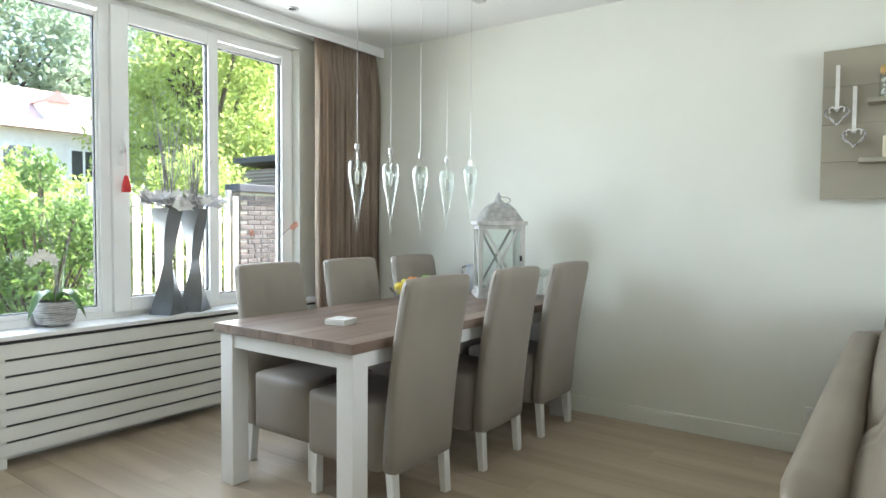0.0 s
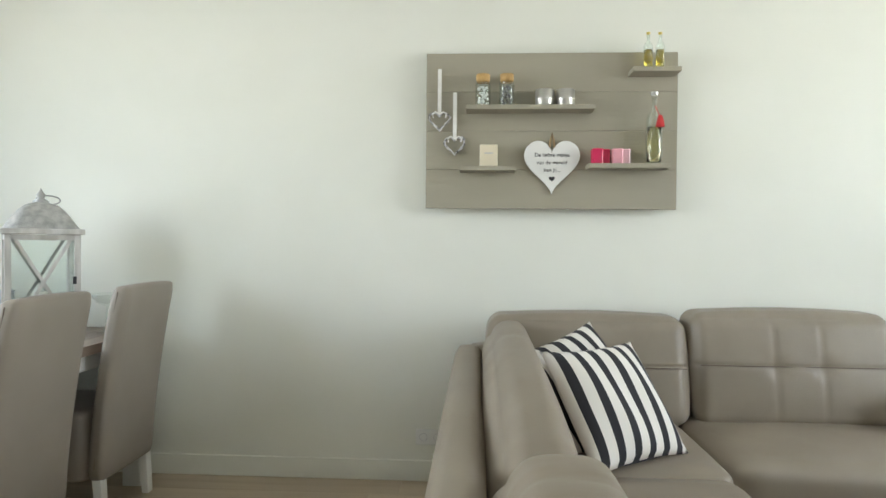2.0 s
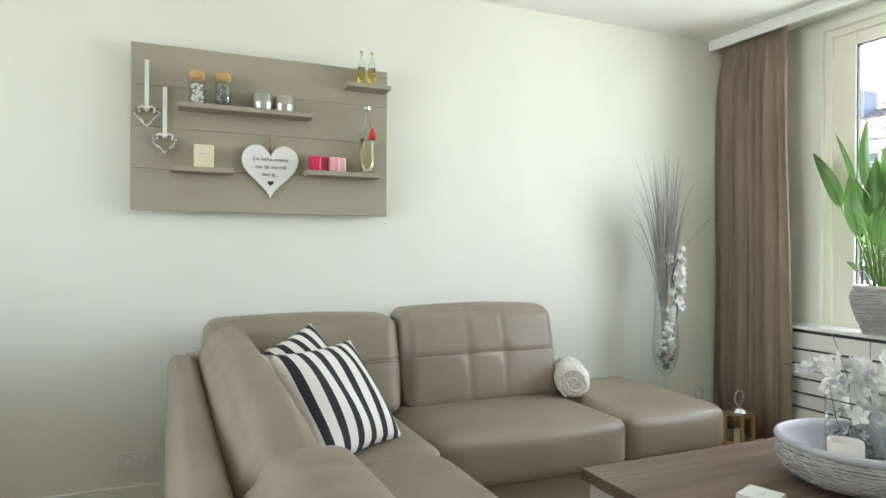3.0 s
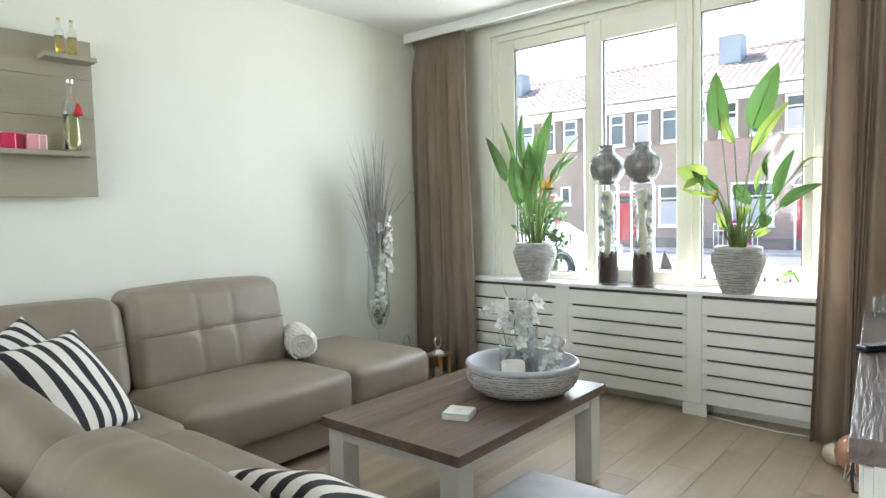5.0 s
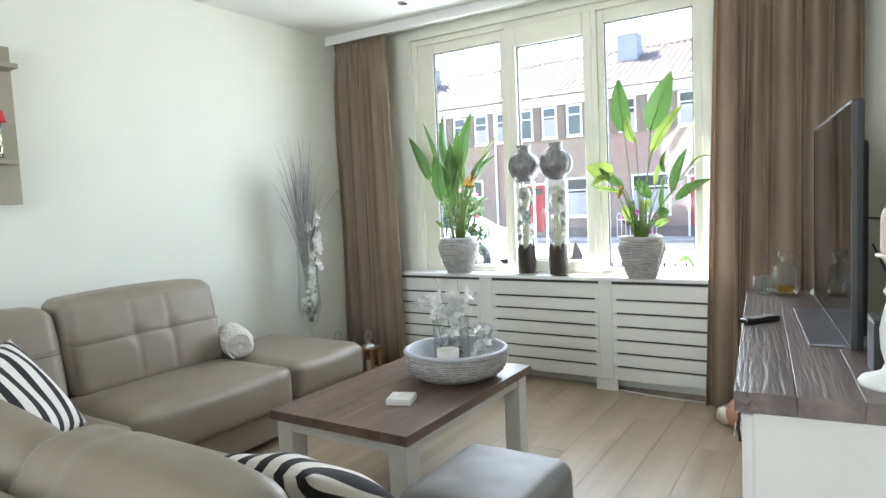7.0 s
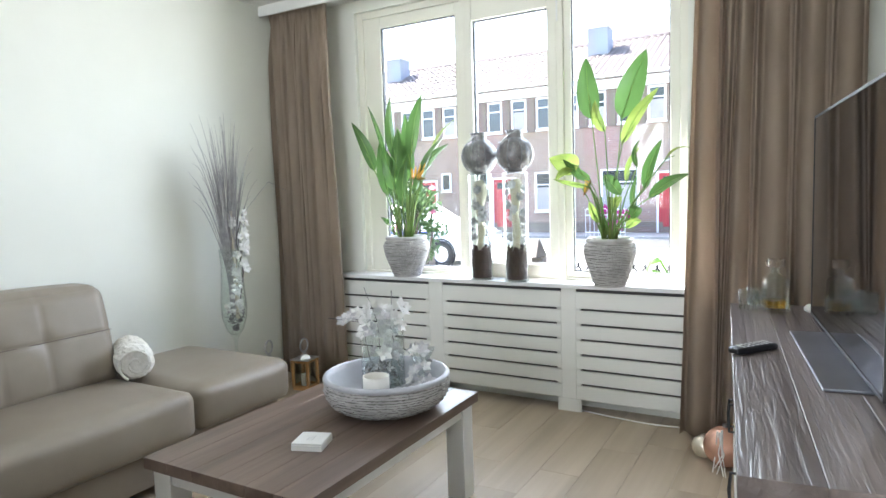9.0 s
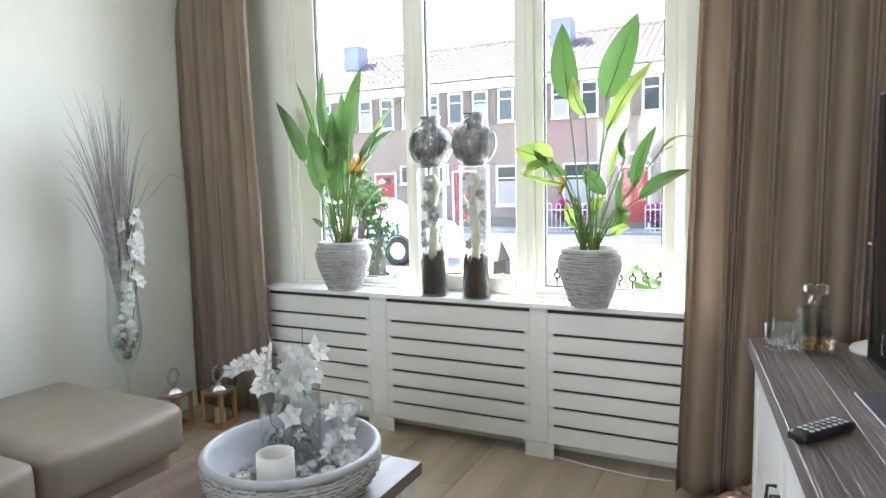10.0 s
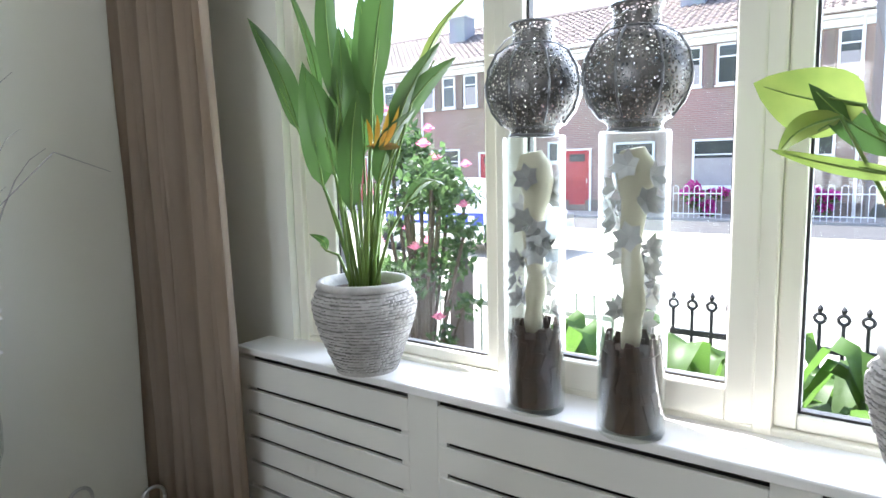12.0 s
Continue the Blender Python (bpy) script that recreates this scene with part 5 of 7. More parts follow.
p1 = plant_pot(4.49, 3.36, 1, "bird of paradise plant with broad green leaves, pale pot", 1.1)
for foot, a, b, w, tw_, yl in (
        ((0.0, 0.03, 0.245), (-0.03, 0.22, 0.72), (-0.08, 0.36, 1.05), 0.085, 0.3, 0), ((0.0, 0.0, 0.245), (-0.02, 0.05, 0.78), (-0.03, 0.07, 1.20), 0.075, 1.2, 0),
        ((0.01, -0.02, 0.245), (0.0, -0.06, 0.80), (-0.02, -0.17, 1.19), 0.095, 1.0, 0), ((-0.02, 0.02, 0.245), (-0.05, 0.10, 0.55), (-0.07, 0.14, 0.90), 0.09, 0.8, 0),
        ((-0.02, 0.0, 0.245), (-0.06, 0.04, 0.58), (-0.09, 0.10, 0.87), 0.10, 0.6, 0), ((0.0, -0.03, 0.245), (-0.02, -0.14, 0.62), (-0.04, -0.33, 0.90), 0.08, 1.4, 0),
        ((0.02, -0.03, 0.245), (0.0, -0.12, 0.66), (-0.02, -0.36, 0.86), 0.075, 1.2, 0), ((0.02, 0.01, 0.245), (0.02, -0.05, 0.70), (0.01, -0.02, 1.08), 0.085, 0.9, 0),
        ((0.0, -0.02, 0.245), (-0.03, -0.10, 0.55), (-0.06, -0.26, 0.74), 0.07, 1.3, 0), ((0.02, 0.0, 0.245), (0.01, -0.20, 0.78), (0.0, -0.41, 1.02), 0.035, 1.5, 1),
        ((-0.01, 0.03, 0.245), (-0.04, 0.05, 0.66), (-0.06, 0.0, 0.98), 0.08, 0.4, 0), ((0.0, 0.04, 0.245), (0.0, 0.15, 0.80), (-0.01, 0.27, 1.16), 0.035, 0.3, 0),
        ((-0.03, -0.02, 0.245), (-0.06, -0.02, 0.48), (-0.08, -0.08, 0.80), 0.075, 1.0, 0), ((0.0, -0.04, 0.245), (-0.03, -0.20, 0.50), (-0.05, -0.34, 0.545), 0.045, 1.3, 0),
        ((0.0, 0.05, 0.245), (-0.03, 0.12, 0.35), (-0.05, 0.17, 0.40), 0.03, 0.5, 0), ((0.01, -0.01, 0.245), (0.0, -0.02, 0.64), (0.02, 0.06, 1.0), 0.08, 0.2, 0)):
    shoot(p1, foot, a, b, w, bool(yl), 0.035, tw_)
r_ = random.Random(5)
for k in range(14):
    a = r_.uniform(0, 6.28)
    part("stalk", tube([(0.045 * math.cos(a), 0.045 * math.sin(a), 0.24), (0.06 * math.cos(a) - 0.01, 0.07 * math.sin(a), 0.55)], [0.006, 0.003], 6), M_STEM, p1, "", True)
paradise_flower(p1, (-0.02, -0.03, 0.245), (-0.06, -0.10, 0.65), (-0.2, -1, -0.05))

p2 = plant_pot(4.46, 1.98, 2, "bird of paradise plant with yellowing leaves in pale pot", 1.03)
for k_, (ya, za, yb, zb, w, tw_, yl) in enumerate((
        (0.09, 0.94, 0.115, 1.27, 0.125, 0.5, 0),
        (-0.08, 0.93, -0.215, 1.27, 0.14, 0.35, 0),
        (0.01, 0.86, 0.055, 1.03, 0.07, 0.9, 1),
        (-0.09, 0.79, -0.285, 1.06, 0.075, 0.8, 1),
        (0.17, 0.68, 0.34, 0.73, 0.13, 1.1, 1),
        (0.1, 0.6, 0.25, 0.72, 0.06, 0.9, 0),
        (0.2, 0.66, 0.29, 0.6, 0.05, 0.9, 1),
        (0.1, 0.56, 0.3, 0.61, 0.03, 1.3, 1),
        (-0.2, 0.54, -0.29, 0.8, 0.07, 0.7, 0),
        (-0.225, 0.49, -0.43, 0.61, 0.075, 0.9, 0),
        (-0.31, 0.69, -0.45, 0.74, 0.03, 1.3, 1),
        (0.01, 0.62, -0.09, 0.51, 0.075, 0.4, 0),
        (-0.1, 0.58, -0.18, 0.77, 0.04, 1.0, 1),
        (-0.16, 0.66, -0.175, 0.8, 0.035, 0.9, 0),
        (-0.03, 0.42, -0.09, 0.5, 0.06, 0.7, 1),
        (-0.14, 0.38, -0.19, 0.44, 0.07, 0.5, 0),
        (-0.15, 0.4, -0.16, 0.62, 0.04, 0.9, 0),
        (0.05, 0.36, 0.1, 0.48, 0.05, 0.5, 1),
        (-0.1, 0.33, -0.19, 0.37, 0.05, 0.5, 1))):
    foot = (0.02 * math.sin(k_ * 2.1), 0.03 * math.cos(k_ * 2.1), 0.245)
    a, b = (-0.02 - 0.012 * (k_ % 4), ya, za), (-0.03 - 0.02 * (k_ % 4), yb, zb)
    shoot(p2, foot, a, b, w, bool(yl), 0.03, tw_, 0.004)
for k in range(12):
    a = r_.uniform(0, 6.28)
    part("stalk", tube([(0.035 * math.cos(a), 0.035 * math.sin(a), 0.24), (0.05 * math.cos(a) - 0.01, 0.07 * math.sin(a), 0.5)], [0.006, 0.003], 6), M_STEM if k % 3 else M_LEAF_Y, p2, "", True)
paradise_flower(p2, (-0.01, 0.02, 0.245), (-0.05, 0.10, 0.58), (-0.1, 0.35, -0.8), 0.6)


M_DRYG = mat("dried_grey_petal", (0.26, 0.25, 0.25), 0.7, (0.36, 0.35, 0.35), 20)


def cylinder_vase(x, y, seed):
    r_ = random.Random(seed)
    t = glass_tube("cylinder_vase", x, y, 0.76, 0.073, 0.655, "tall clear glass cylinder with bark and a white flower garland", 0.004)
    tagged(t, group="glass cylinders on the sill")
    b0 = bmesh.new()
    for k in range(130):
        a, z = r_.uniform(0, 6.28), r_.uniform(0.045, 0.195)
        rr = 0.0635 * (r_.random() ** 0.12)
        m = Matrix.Translation((rr * math.cos(a), rr * math.sin(a), z)) @ Euler((r_.uniform(-0.05, 0.05), r_.uniform(-0.35, 0.35), a + 1.57)).to_matrix().to_4x4()
        bb = box(-0.009, 0.009, -0.0025, 0.0025, -0.03, 0.03, 0.001, 1)
        join(b0, move(bb, m))
    lathe([(0.0, 0.014), (0.062, 0.014), (0.062, 0.185), (0.0, 0.19)], 20, bm=b0)
    tagged(part("bark", b0, mat("brown_bark", (0.035, 0.019, 0.014), 0.85, (0.075, 0.042, 0.03), 40, 0.5, 80), t, "brown bark strips"), kind="stuff")
    pts = [(0.006 * math.sin(5 * u * 3 + seed), 0.006 * math.cos(4 * u * 3), 0.18 + 0.44 * u) for u in [i / 12 for i in range(13)]]
    part("garland", tube(pts, [0.018, 0.023, 0.019, 0.026, 0.021, 0.025, 0.020, 0.024, 0.026, 0.030, 0.040, 0.042, 0.026], 12), mat("cream_felt", (0.58, 0.54, 0.42), 0.9, (0.48, 0.44, 0.33), 18, 0.4, 60), t, "cream felt garland", True)
    for k in range(15):
        a = r_.uniform(0, 6.28)
        z = 0.24 + 0.37 * k / 15
        d = (math.cos(a), math.sin(a), 0.2)
        bm = petals(bmesh.new(), (0.042 * math.cos(a), 0.042 * math.sin(a), z), 0.034, 6, d, 0.6, r_)
        petals(bm, (0.04 * math.cos(a), 0.04 * math.sin(a), z), 0.018, 5, (-d[0], -d[1], 0.2), 0.5, r_)
        part("flower", bm, M_DRYG if k % 2 else M_PETALG, t)
    return t


def ball_lantern(x, y):
    t = thing("ball_lantern", x, y, 0.76 + 0.657, 0, "round pierced silver metal lantern on top of the glass cylinder", "lantern", "pierced ball lanterns")
    prof = [(0.055, 0.0), (0.058, 0.018), (0.075, 0.026), (0.098, 0.055), (0.111, 0.09), (0.113, 0.115), (0.106, 0.15), (0.086, 0.185), (0.055, 0.205)]
    part("globe", lathe(prof, 48), M_FILI, t, "pierced silver metal", True)
    part("neck", lathe([(0.05, 0.205), (0.048, 0.215), (0.047, 0.24), (0.052, 0.252)], 32), M_FILI, t, "", True)
    for k in range(8):
        a = 2 * math.pi * k / 8
        part("rib", tube([((r + 0.001) * math.cos(a), (r + 0.001) * math.sin(a), z) for r, z in prof[2:]], 0.003, 5), M_ZINC, t)
    for r, z in ((0.056, 0.003), (0.056, 0.205), (0.053, 0.252), (0.06, 0.02)):
        part("band", tube([(r * math.cos(a), r * math.sin(a), z) for a in [i * 0.2094 for i in range(31)]], 0.003, 5), M_ZINC, t)
    part("handle", tube([(-0.05, 0.0, 0.235), (-0.075, 0.03, 0.21), (-0.09, 0.05, 0.18), (-0.07, 0.075, 0.185)], 0.0022, 5), M_CHROME, t)
    return t


cylinder_vase(4.485, 2.795, 2)
cylinder_vase(4.47, 2.55, 7)
ball_lantern(4.485, 2.795)
ball_lantern(4.47, 2.55)

# ================= things on and by the cabinet =================
M_WHISKY = glass("amber_liquor", (0.85, 0.55, 0.06), 0.0, 1.36)
CZ = 0.776
dc = thing("decanter", 3.855, 1.131, CZ, 20, "square cut-glass decanter with a little amber liquor", "decanter")
bm = bmesh.new()
def sq(bm, prof, n=4, k=0.78):
    rings = []
    for r, z in prof:
        ring = []
        for i in range(16):
            a = 2 * math.pi * i / 16 + 0.19635
            c, s_ = math.cos(a), math.sin(a)
            f = 1 / max(abs(c), abs(s_))
            q = r * (f * k + (1 - k))
            ring.append(bm.verts.new((q * c, q * s_, z)))
        rings.append(ring)
    for a, b in zip(rings, rings[1:]):
        for i in range(16):
            bm.faces.new((a[i], a[(i + 1) % 16], b[(i + 1) % 16], b[i]))
    return bm
part("body", sq(bm, [(0.0, 0), (0.042, 0.0), (0.046, 0.006), (0.048, 0.13), (0.044, 0.142), (0.018, 0.158), (0.015, 0.175), (0.022, 0.182), (0.022, 0.185), (0.011, 0.185), (0.011, 0.16), (0.038, 0.138), (0.041, 0.02), (0.0, 0.016)]), M_GLASS, dc, "cut glass body")
part("liquor", sq(bmesh.new(), [(0.0, 0.0165), (0.0405, 0.0205), (0.0405, 0.05), (0.0, 0.05)]), M_WHISKY, dc, "amber liquor")
part("stopper", sq(bmesh.new(), [(0.0, 0.165), (0.010, 0.165), (0.010, 0.186), (0.03, 0.19), (0.032, 0.197), (0.032, 0.214), (0.028, 0.22), (0.0, 0.222)]), M_CRYSTAL, dc, "square glass stopper")
for k in range(12):
    a = 2 * math.pi * k / 12
    f = 0.047 / max(abs(math.cos(a)), abs(math.sin(a)))
    part("facet", tube([(f * math.cos(a), f * math.sin(a), 0.008), (f * math.cos(a + 0.12), f * math.sin(a + 0.12), 0.055), (f * math.cos(a), f * math.sin(a), 0.075)], 0.0025, 4), M_CRYSTAL, dc)


def tumbler(x, y):
    t = thing("whisky_glass", x, y, CZ, 0, "cut-glass whisky tumbler on the cabinet", "glass", "whisky tumblers")
    part("glass", lathe([(0.0, 0), (0.034, 0.0), (0.037, 0.006), (0.041, 0.085), (0.0385, 0.085), (0.0345, 0.022), (0.0, 0.018)], 28), M_GLASS, t, "", True)
    for k in range(14):
        a = 2 * math.pi * k / 14
        part("facet", tube([(0.036 * math.cos(a), 0.036 * math.sin(a), 0.005), (0.0385 * math.cos(a + 0.15), 0.0385 * math.sin(a + 0.15), 0.04)], 0.0025, 4), M_CRYSTAL, t)


tumbler(3.87, 1.23)
tumbler(3.95, 1.205)
rm = thing("remote_control", 3.13, 1.165, CZ, 52, "black remote control with grey buttons on the cabinet", "remote control")
part("shell", cushion(-0.024, 0.024, -0.085, 0.085, 0.0, 0.022, 0.008, 0.002, 6), M_TVB, rm, "", True)
for k in range(7):
    for q in (-1, 0, 1):
        part("button", box(q * 0.013 - 0.0045, q * 0.013 + 0.0045, -0.066 + 0.019 * k, -0.056 + 0.019 * k, 0.0215, 0.0245, 0.001, 1), M_PETALG, rm)


def candlestick(x, y, label):
    t = thing("candlestick", x, y, CZ, 0, label, "candlestick", "candlesticks beside the television")
    part("foot", lathe([(0.0, 0), (0.08, 0.0), (0.083, 0.008), (0.075, 0.02), (0.05, 0.03), (0.03, 0.04), (0.022, 0.06), (0.032, 0.10), (0.035, 0.15), (0.026, 0.20), (0.018, 0.23), (0.027, 0.25), (0.018, 0.27), (0.016, 0.31), (0.03, 0.335), (0.045, 0.34), (0.045, 0.346), (0.0, 0.347)], 32), M_WHITE, t, "white turned base", True)
    part("candle", lathe([(0.0, 0.346), (0.032, 0.346), (0.034, 0.36), (0.034, 0.44), (0.028, 0.462), (0.012, 0.47), (0.0, 0.468)], 26), mat("blush_wax", (0.72, 0.55, 0.48), 0.5, (0.68, 0.5, 0.44), 7), t, "blush pink candle", True)


candlestick(2.36, 0.77, "white turned candlestick with a blush candle")
candlestick(3.93, 0.945, "white turned candlestick with a blush candle by the curtain")
mb = thing("media_box", 2.50, 0.765, CZ, 6, "small black media box behind the television", "media box")
part("case", box(-0.06, 0.06, -0.055, 0.055, 0, 0.15, 0.004), M_TVB, mb)
part("lid", box(-0.061, 0.061, -0.056, 0.056, 0.151, 0.157, 0.003), M_INK, mb)
cb = thing("cable", 0, 0, 0, 0, "black television cable hanging behind the screen", "cable")
part("cord", tube([(2.70, 0.82, 1.20), (2.62, 0.78, 1.20), (2.55, 0.75, 1.16), (2.54, 0.74, 1.0), (2.50, 0.74, 0.95)], 0.004, 6), M_TVB, cb, "", True)
part("cord", tube([(2.70, 0.81, 1.12), (2.66, 0.78, 1.05), (2.64, 0.76, 0.98), (2.56, 0.745, 0.93)], 0.003, 6), M_TVB, cb, "", True)


def glass_float(x, y, r, c, label):
    t = thing("glass_ball", x, y, r, 0, label, "ornament", "glass balls on the floor")
    bm = bmesh.new()
    bmesh.ops.create_uvsphere(bm, u_segments=28, v_segments=18, radius=r)
    part("ball", bm, mat("lustre_glass", c, 0.15, tuple(v * 0.8 for v in c), 14, 0.2, 60, metal=0.5), t, "", True)
    part("collar", lathe([(0.012, r * 0.97), (0.012, r * 1.14), (0.0, r * 1.16)], 12), M_CHROME, t)


glass_float(4.09, 1.435, 0.055, (0.72, 0.66, 0.52), "small silver lustre glass ball on the floor")
glass_float(4.03, 1.335, 0.095, (0.72, 0.40, 0.28), "copper pink lustre glass ball on the floor")
glass_float(4.14, 1.29, 0.085, (0.66, 0.50, 0.25), "golden lustre glass ball on the floor")
tg = thing("ribbon_bundle", 3.93, 1.345, 0, 0, "white ribbons tied to a small heart tag on the floor", "ornament")
for k in range(6):
    part("ribbon", tube([(0.02 * math.sin(k), 0.012 * math.cos(2 * k), 0.20), (0.03 * math.sin(k + 1), 0.02 * math.cos(k), 0.10), (0.05 * math.sin(2 * k), 0.03 * math.cos(k * 1.7), 0.004)], 0.003, 5), M_PETAL, tg)
wc = thing("floor_cable", 0, 0, 0, 0, "thin white cable lying under the radiator cover", "cable")
part("cord", tube([(4.43, 1.55, 0.006), (4.41, 1.75, 0.006), (4.43, 1.95, 0.006), (4.47, 2.15, 0.006)], 0.004, 6), M_PETAL, wc, "", True)

# ================= garden window sill =================
def twist_vase(x, y, rz, label):
    t = thing("twisted_vase", x, y, 0.67, rz, label, "vase", "twisted zinc vases")
    bm = bmesh.new()
    rows = []
    for k in range(41):
        u = k / 40
        w = 0.030 + (0.048 if u > 0.5 else 0.062) * abs(2 * u - 1) ** 1.2
        a0 = u * math.pi * 0.5
        rows.append([(w * 1.2 * math.cos(a0 + math.pi / 4 + q * math.pi / 2), w * 1.2 * math.sin(a0 + math.pi / 4 + q * math.pi / 2), u * 0.66) for q in range(5)])
    for q in range(4):
        strip = [(bm.verts.new(r[q]), bm.verts.new(r[q + 1])) for r in rows]
        for (p0, p1), (q0, q1) in zip(strip, strip[1:]):
            bm.faces.new((p0, p1, q1, q0))
    bm.faces.new([bm.verts.new(v) for v in rows[0][:4]])
    part("body", bm, M_ZINC, t, "twisted grey zinc body", True)
    part("filling", box(-0.045, 0.045, -0.045, 0.045, 0.62, 0.64), M_SOIL, t)
    return t


twist_vase(-2.655, 2.665, 20, "tall twisted grey zinc vase on the garden sill")
twist_vase(-2.66, 2.85, 32, "tall twisted grey zinc vase on the garden sill")
wr = thing("flower_wreath", -2.655, 2.76, 1.33, 0, "white and grey dried flowers with tall twigs in the zinc vases", "flowers")
r_ = random.Random(17)
for k in range(46):
    y = r_.uniform(-0.25, 0.25)
    bm = petals(bmesh.new(), (r_.uniform(-0.05, 0.07), y, 0.03 + r_.uniform(-0.03, 0.06) * (1 - abs(y))), r_.uniform(0.035, 0.058), 6, (r_.uniform(0, 1), r_.uniform(-0.5, 0.5), 0.7), 0.45, r_)
    petals(bm, (0.01, y, 0.05), 0.03, 5, (0.8, 0, 0.8), 0.6, r_)
    part("flower", bm, M_PETAL if k % 3 else M_PETALG, wr)
for k in range(40):
    y0 = r_.choice((-0.09, 0.09)) + r_.uniform(-0.03, 0.03)
    dy, top = r_.uniform(-0.14, 0.14), r_.uniform(0.3, 0.75)
    part("twig", tube([(r_.uniform(-0.02, 0.03), y0, -0.02), (0.0, y0 + dy * 0.4, top * 0.5), (r_.uniform(-0.03, 0.03), y0 + dy, top)], [0.0035, 0.0025, 0.001], 5), M_TWIG, wr)
for k in range(26):
    s = r_.choice((-1, 1))
    part("spray", tube([(0.0, 0.1 * s, 0.03), (r_.uniform(0, 0.08), s * 0.25, 0.05 + r_.uniform(-0.04, 0.05)), (r_.uniform(0, 0.08), s * r_.uniform(0.28, 0.36), r_.uniform(-0.05, 0.08))], 0.0013, 4), M_PETALG, wr)


def orchid(x, y, z, label, pot=True, flip=1):
    t = thing("orchid", x, y, z, 0, label, "orchid")
    if pot:
        chipped([(0.055, 0.0), (0.09, 0.02), (0.105, 0.07), (0.10, 0.12), (0.09, 0.135)], 80, 3, 0.004, t, M_STONE, "pot", "ribbed pale pot", 14)
        part("soil", lathe([(0.0, 0.125), (0.09, 0.12)], 24), M_SOIL, t)
        for a, l in ((0.4, 0.2), (2.2, 0.24), (3.6, 0.18), (5.2, 0.2), (1.4, 0.15)):
            part("leaf", blade(bmesh.new(), (0.01 * math.cos(a), 0.01 * math.sin(a), 0.13), (l * math.cos(a), l * math.sin(a), 0.15), 0.06, 0.07, 0.2, 9, a, 0.10), M_LEAF, t, "", True)
        part("leaf", blade(bmesh.new(), (0, 0, 0.13), (0.02, 0.03, 0.36), 0.06, 0.02, 0.2, 8, 1.0), M_LEAF, t, "", True)
    r_ = random.Random(int(y * 77))
    for k in range(4):
        d = flip * r_.uniform(-0.14, 0.10)
        part("spike", tube([(0, 0.008 * k, 0.12 if pot else 0.0), (0.01, 0.02 + d * 0.4, 0.34), (0.02, d, 0.5 + 0.04 * k)], [0.003, 0.0025, 0.001], 5), M_TWIG, t)
    return t


o1 = orchid(-2.70, 2.03, 0.67, "white orchid in a ribbed pale pot on the garden sill")
for k in range(5):
    part("bloom", petals(bmesh.new(), (0.03, -0.13 + 0.028 * k, 0.40 - 0.02 * abs(k - 2)), 0.034, 5, (1, 0.1, 0.1), 0.2, r_), M_WAX, o1, "white orchid bloom")
o2 = thing("orchid_twig", -2.68, 3.40, 0.67, 0, "thin orchid twigs with pale pink blooms by the window", "flowers")
part("pot", lathe([(0.0, 0), (0.04, 0.0), (0.05, 0.09), (0.046, 0.09), (0.0, 0.08)], 20), M_ZINC, o2, "", True)
for a, b in (((0.0, 0.1, 0.42), (0.0, 0.30, 0.56)), ((0.0, -0.04, 0.35), (0.0, -0.1, 0.5)), ((0.0, 0.0, 0.4), (0.0, 0.02, 0.56)), ((0.02, 0.05, 0.3), (0.02, 0.06, 0.48))):
    part("twig", tube([(0, 0, 0.08), a, b], [0.004, 0.003, 0.0015], 6), M_TWIG, o2)
for p in ((0.02, 0.30, 0.56), (0.02, 0.27, 0.54), (0.02, -0.1, 0.5)):
    part("bloom", petals(bmesh.new(), p, 0.03, 5, (1, 0, 0.2), 0.2, r_), mat("salmon_petal", (0.75, 0.38, 0.28), 0.6), o2, "salmon bloom")
ts = thing("tassel", BX + 0.125, 2.42, 1.45, 0, "red tassel hanging from the window handle", "tassel")
part("skirt", lathe([(0.0, 0.07), (0.011, 0.066), (0.014, 0.05), (0.024, 0.01), (0.027, -0.03), (0.0, -0.03)], 20), M_RED, ts, "", True)
part("cord", tube([(0, 0, 0.07), (0.0, 0.0, 0.20), (-0.01, 0, 0.24)], 0.0009, 5), M_RED, ts)

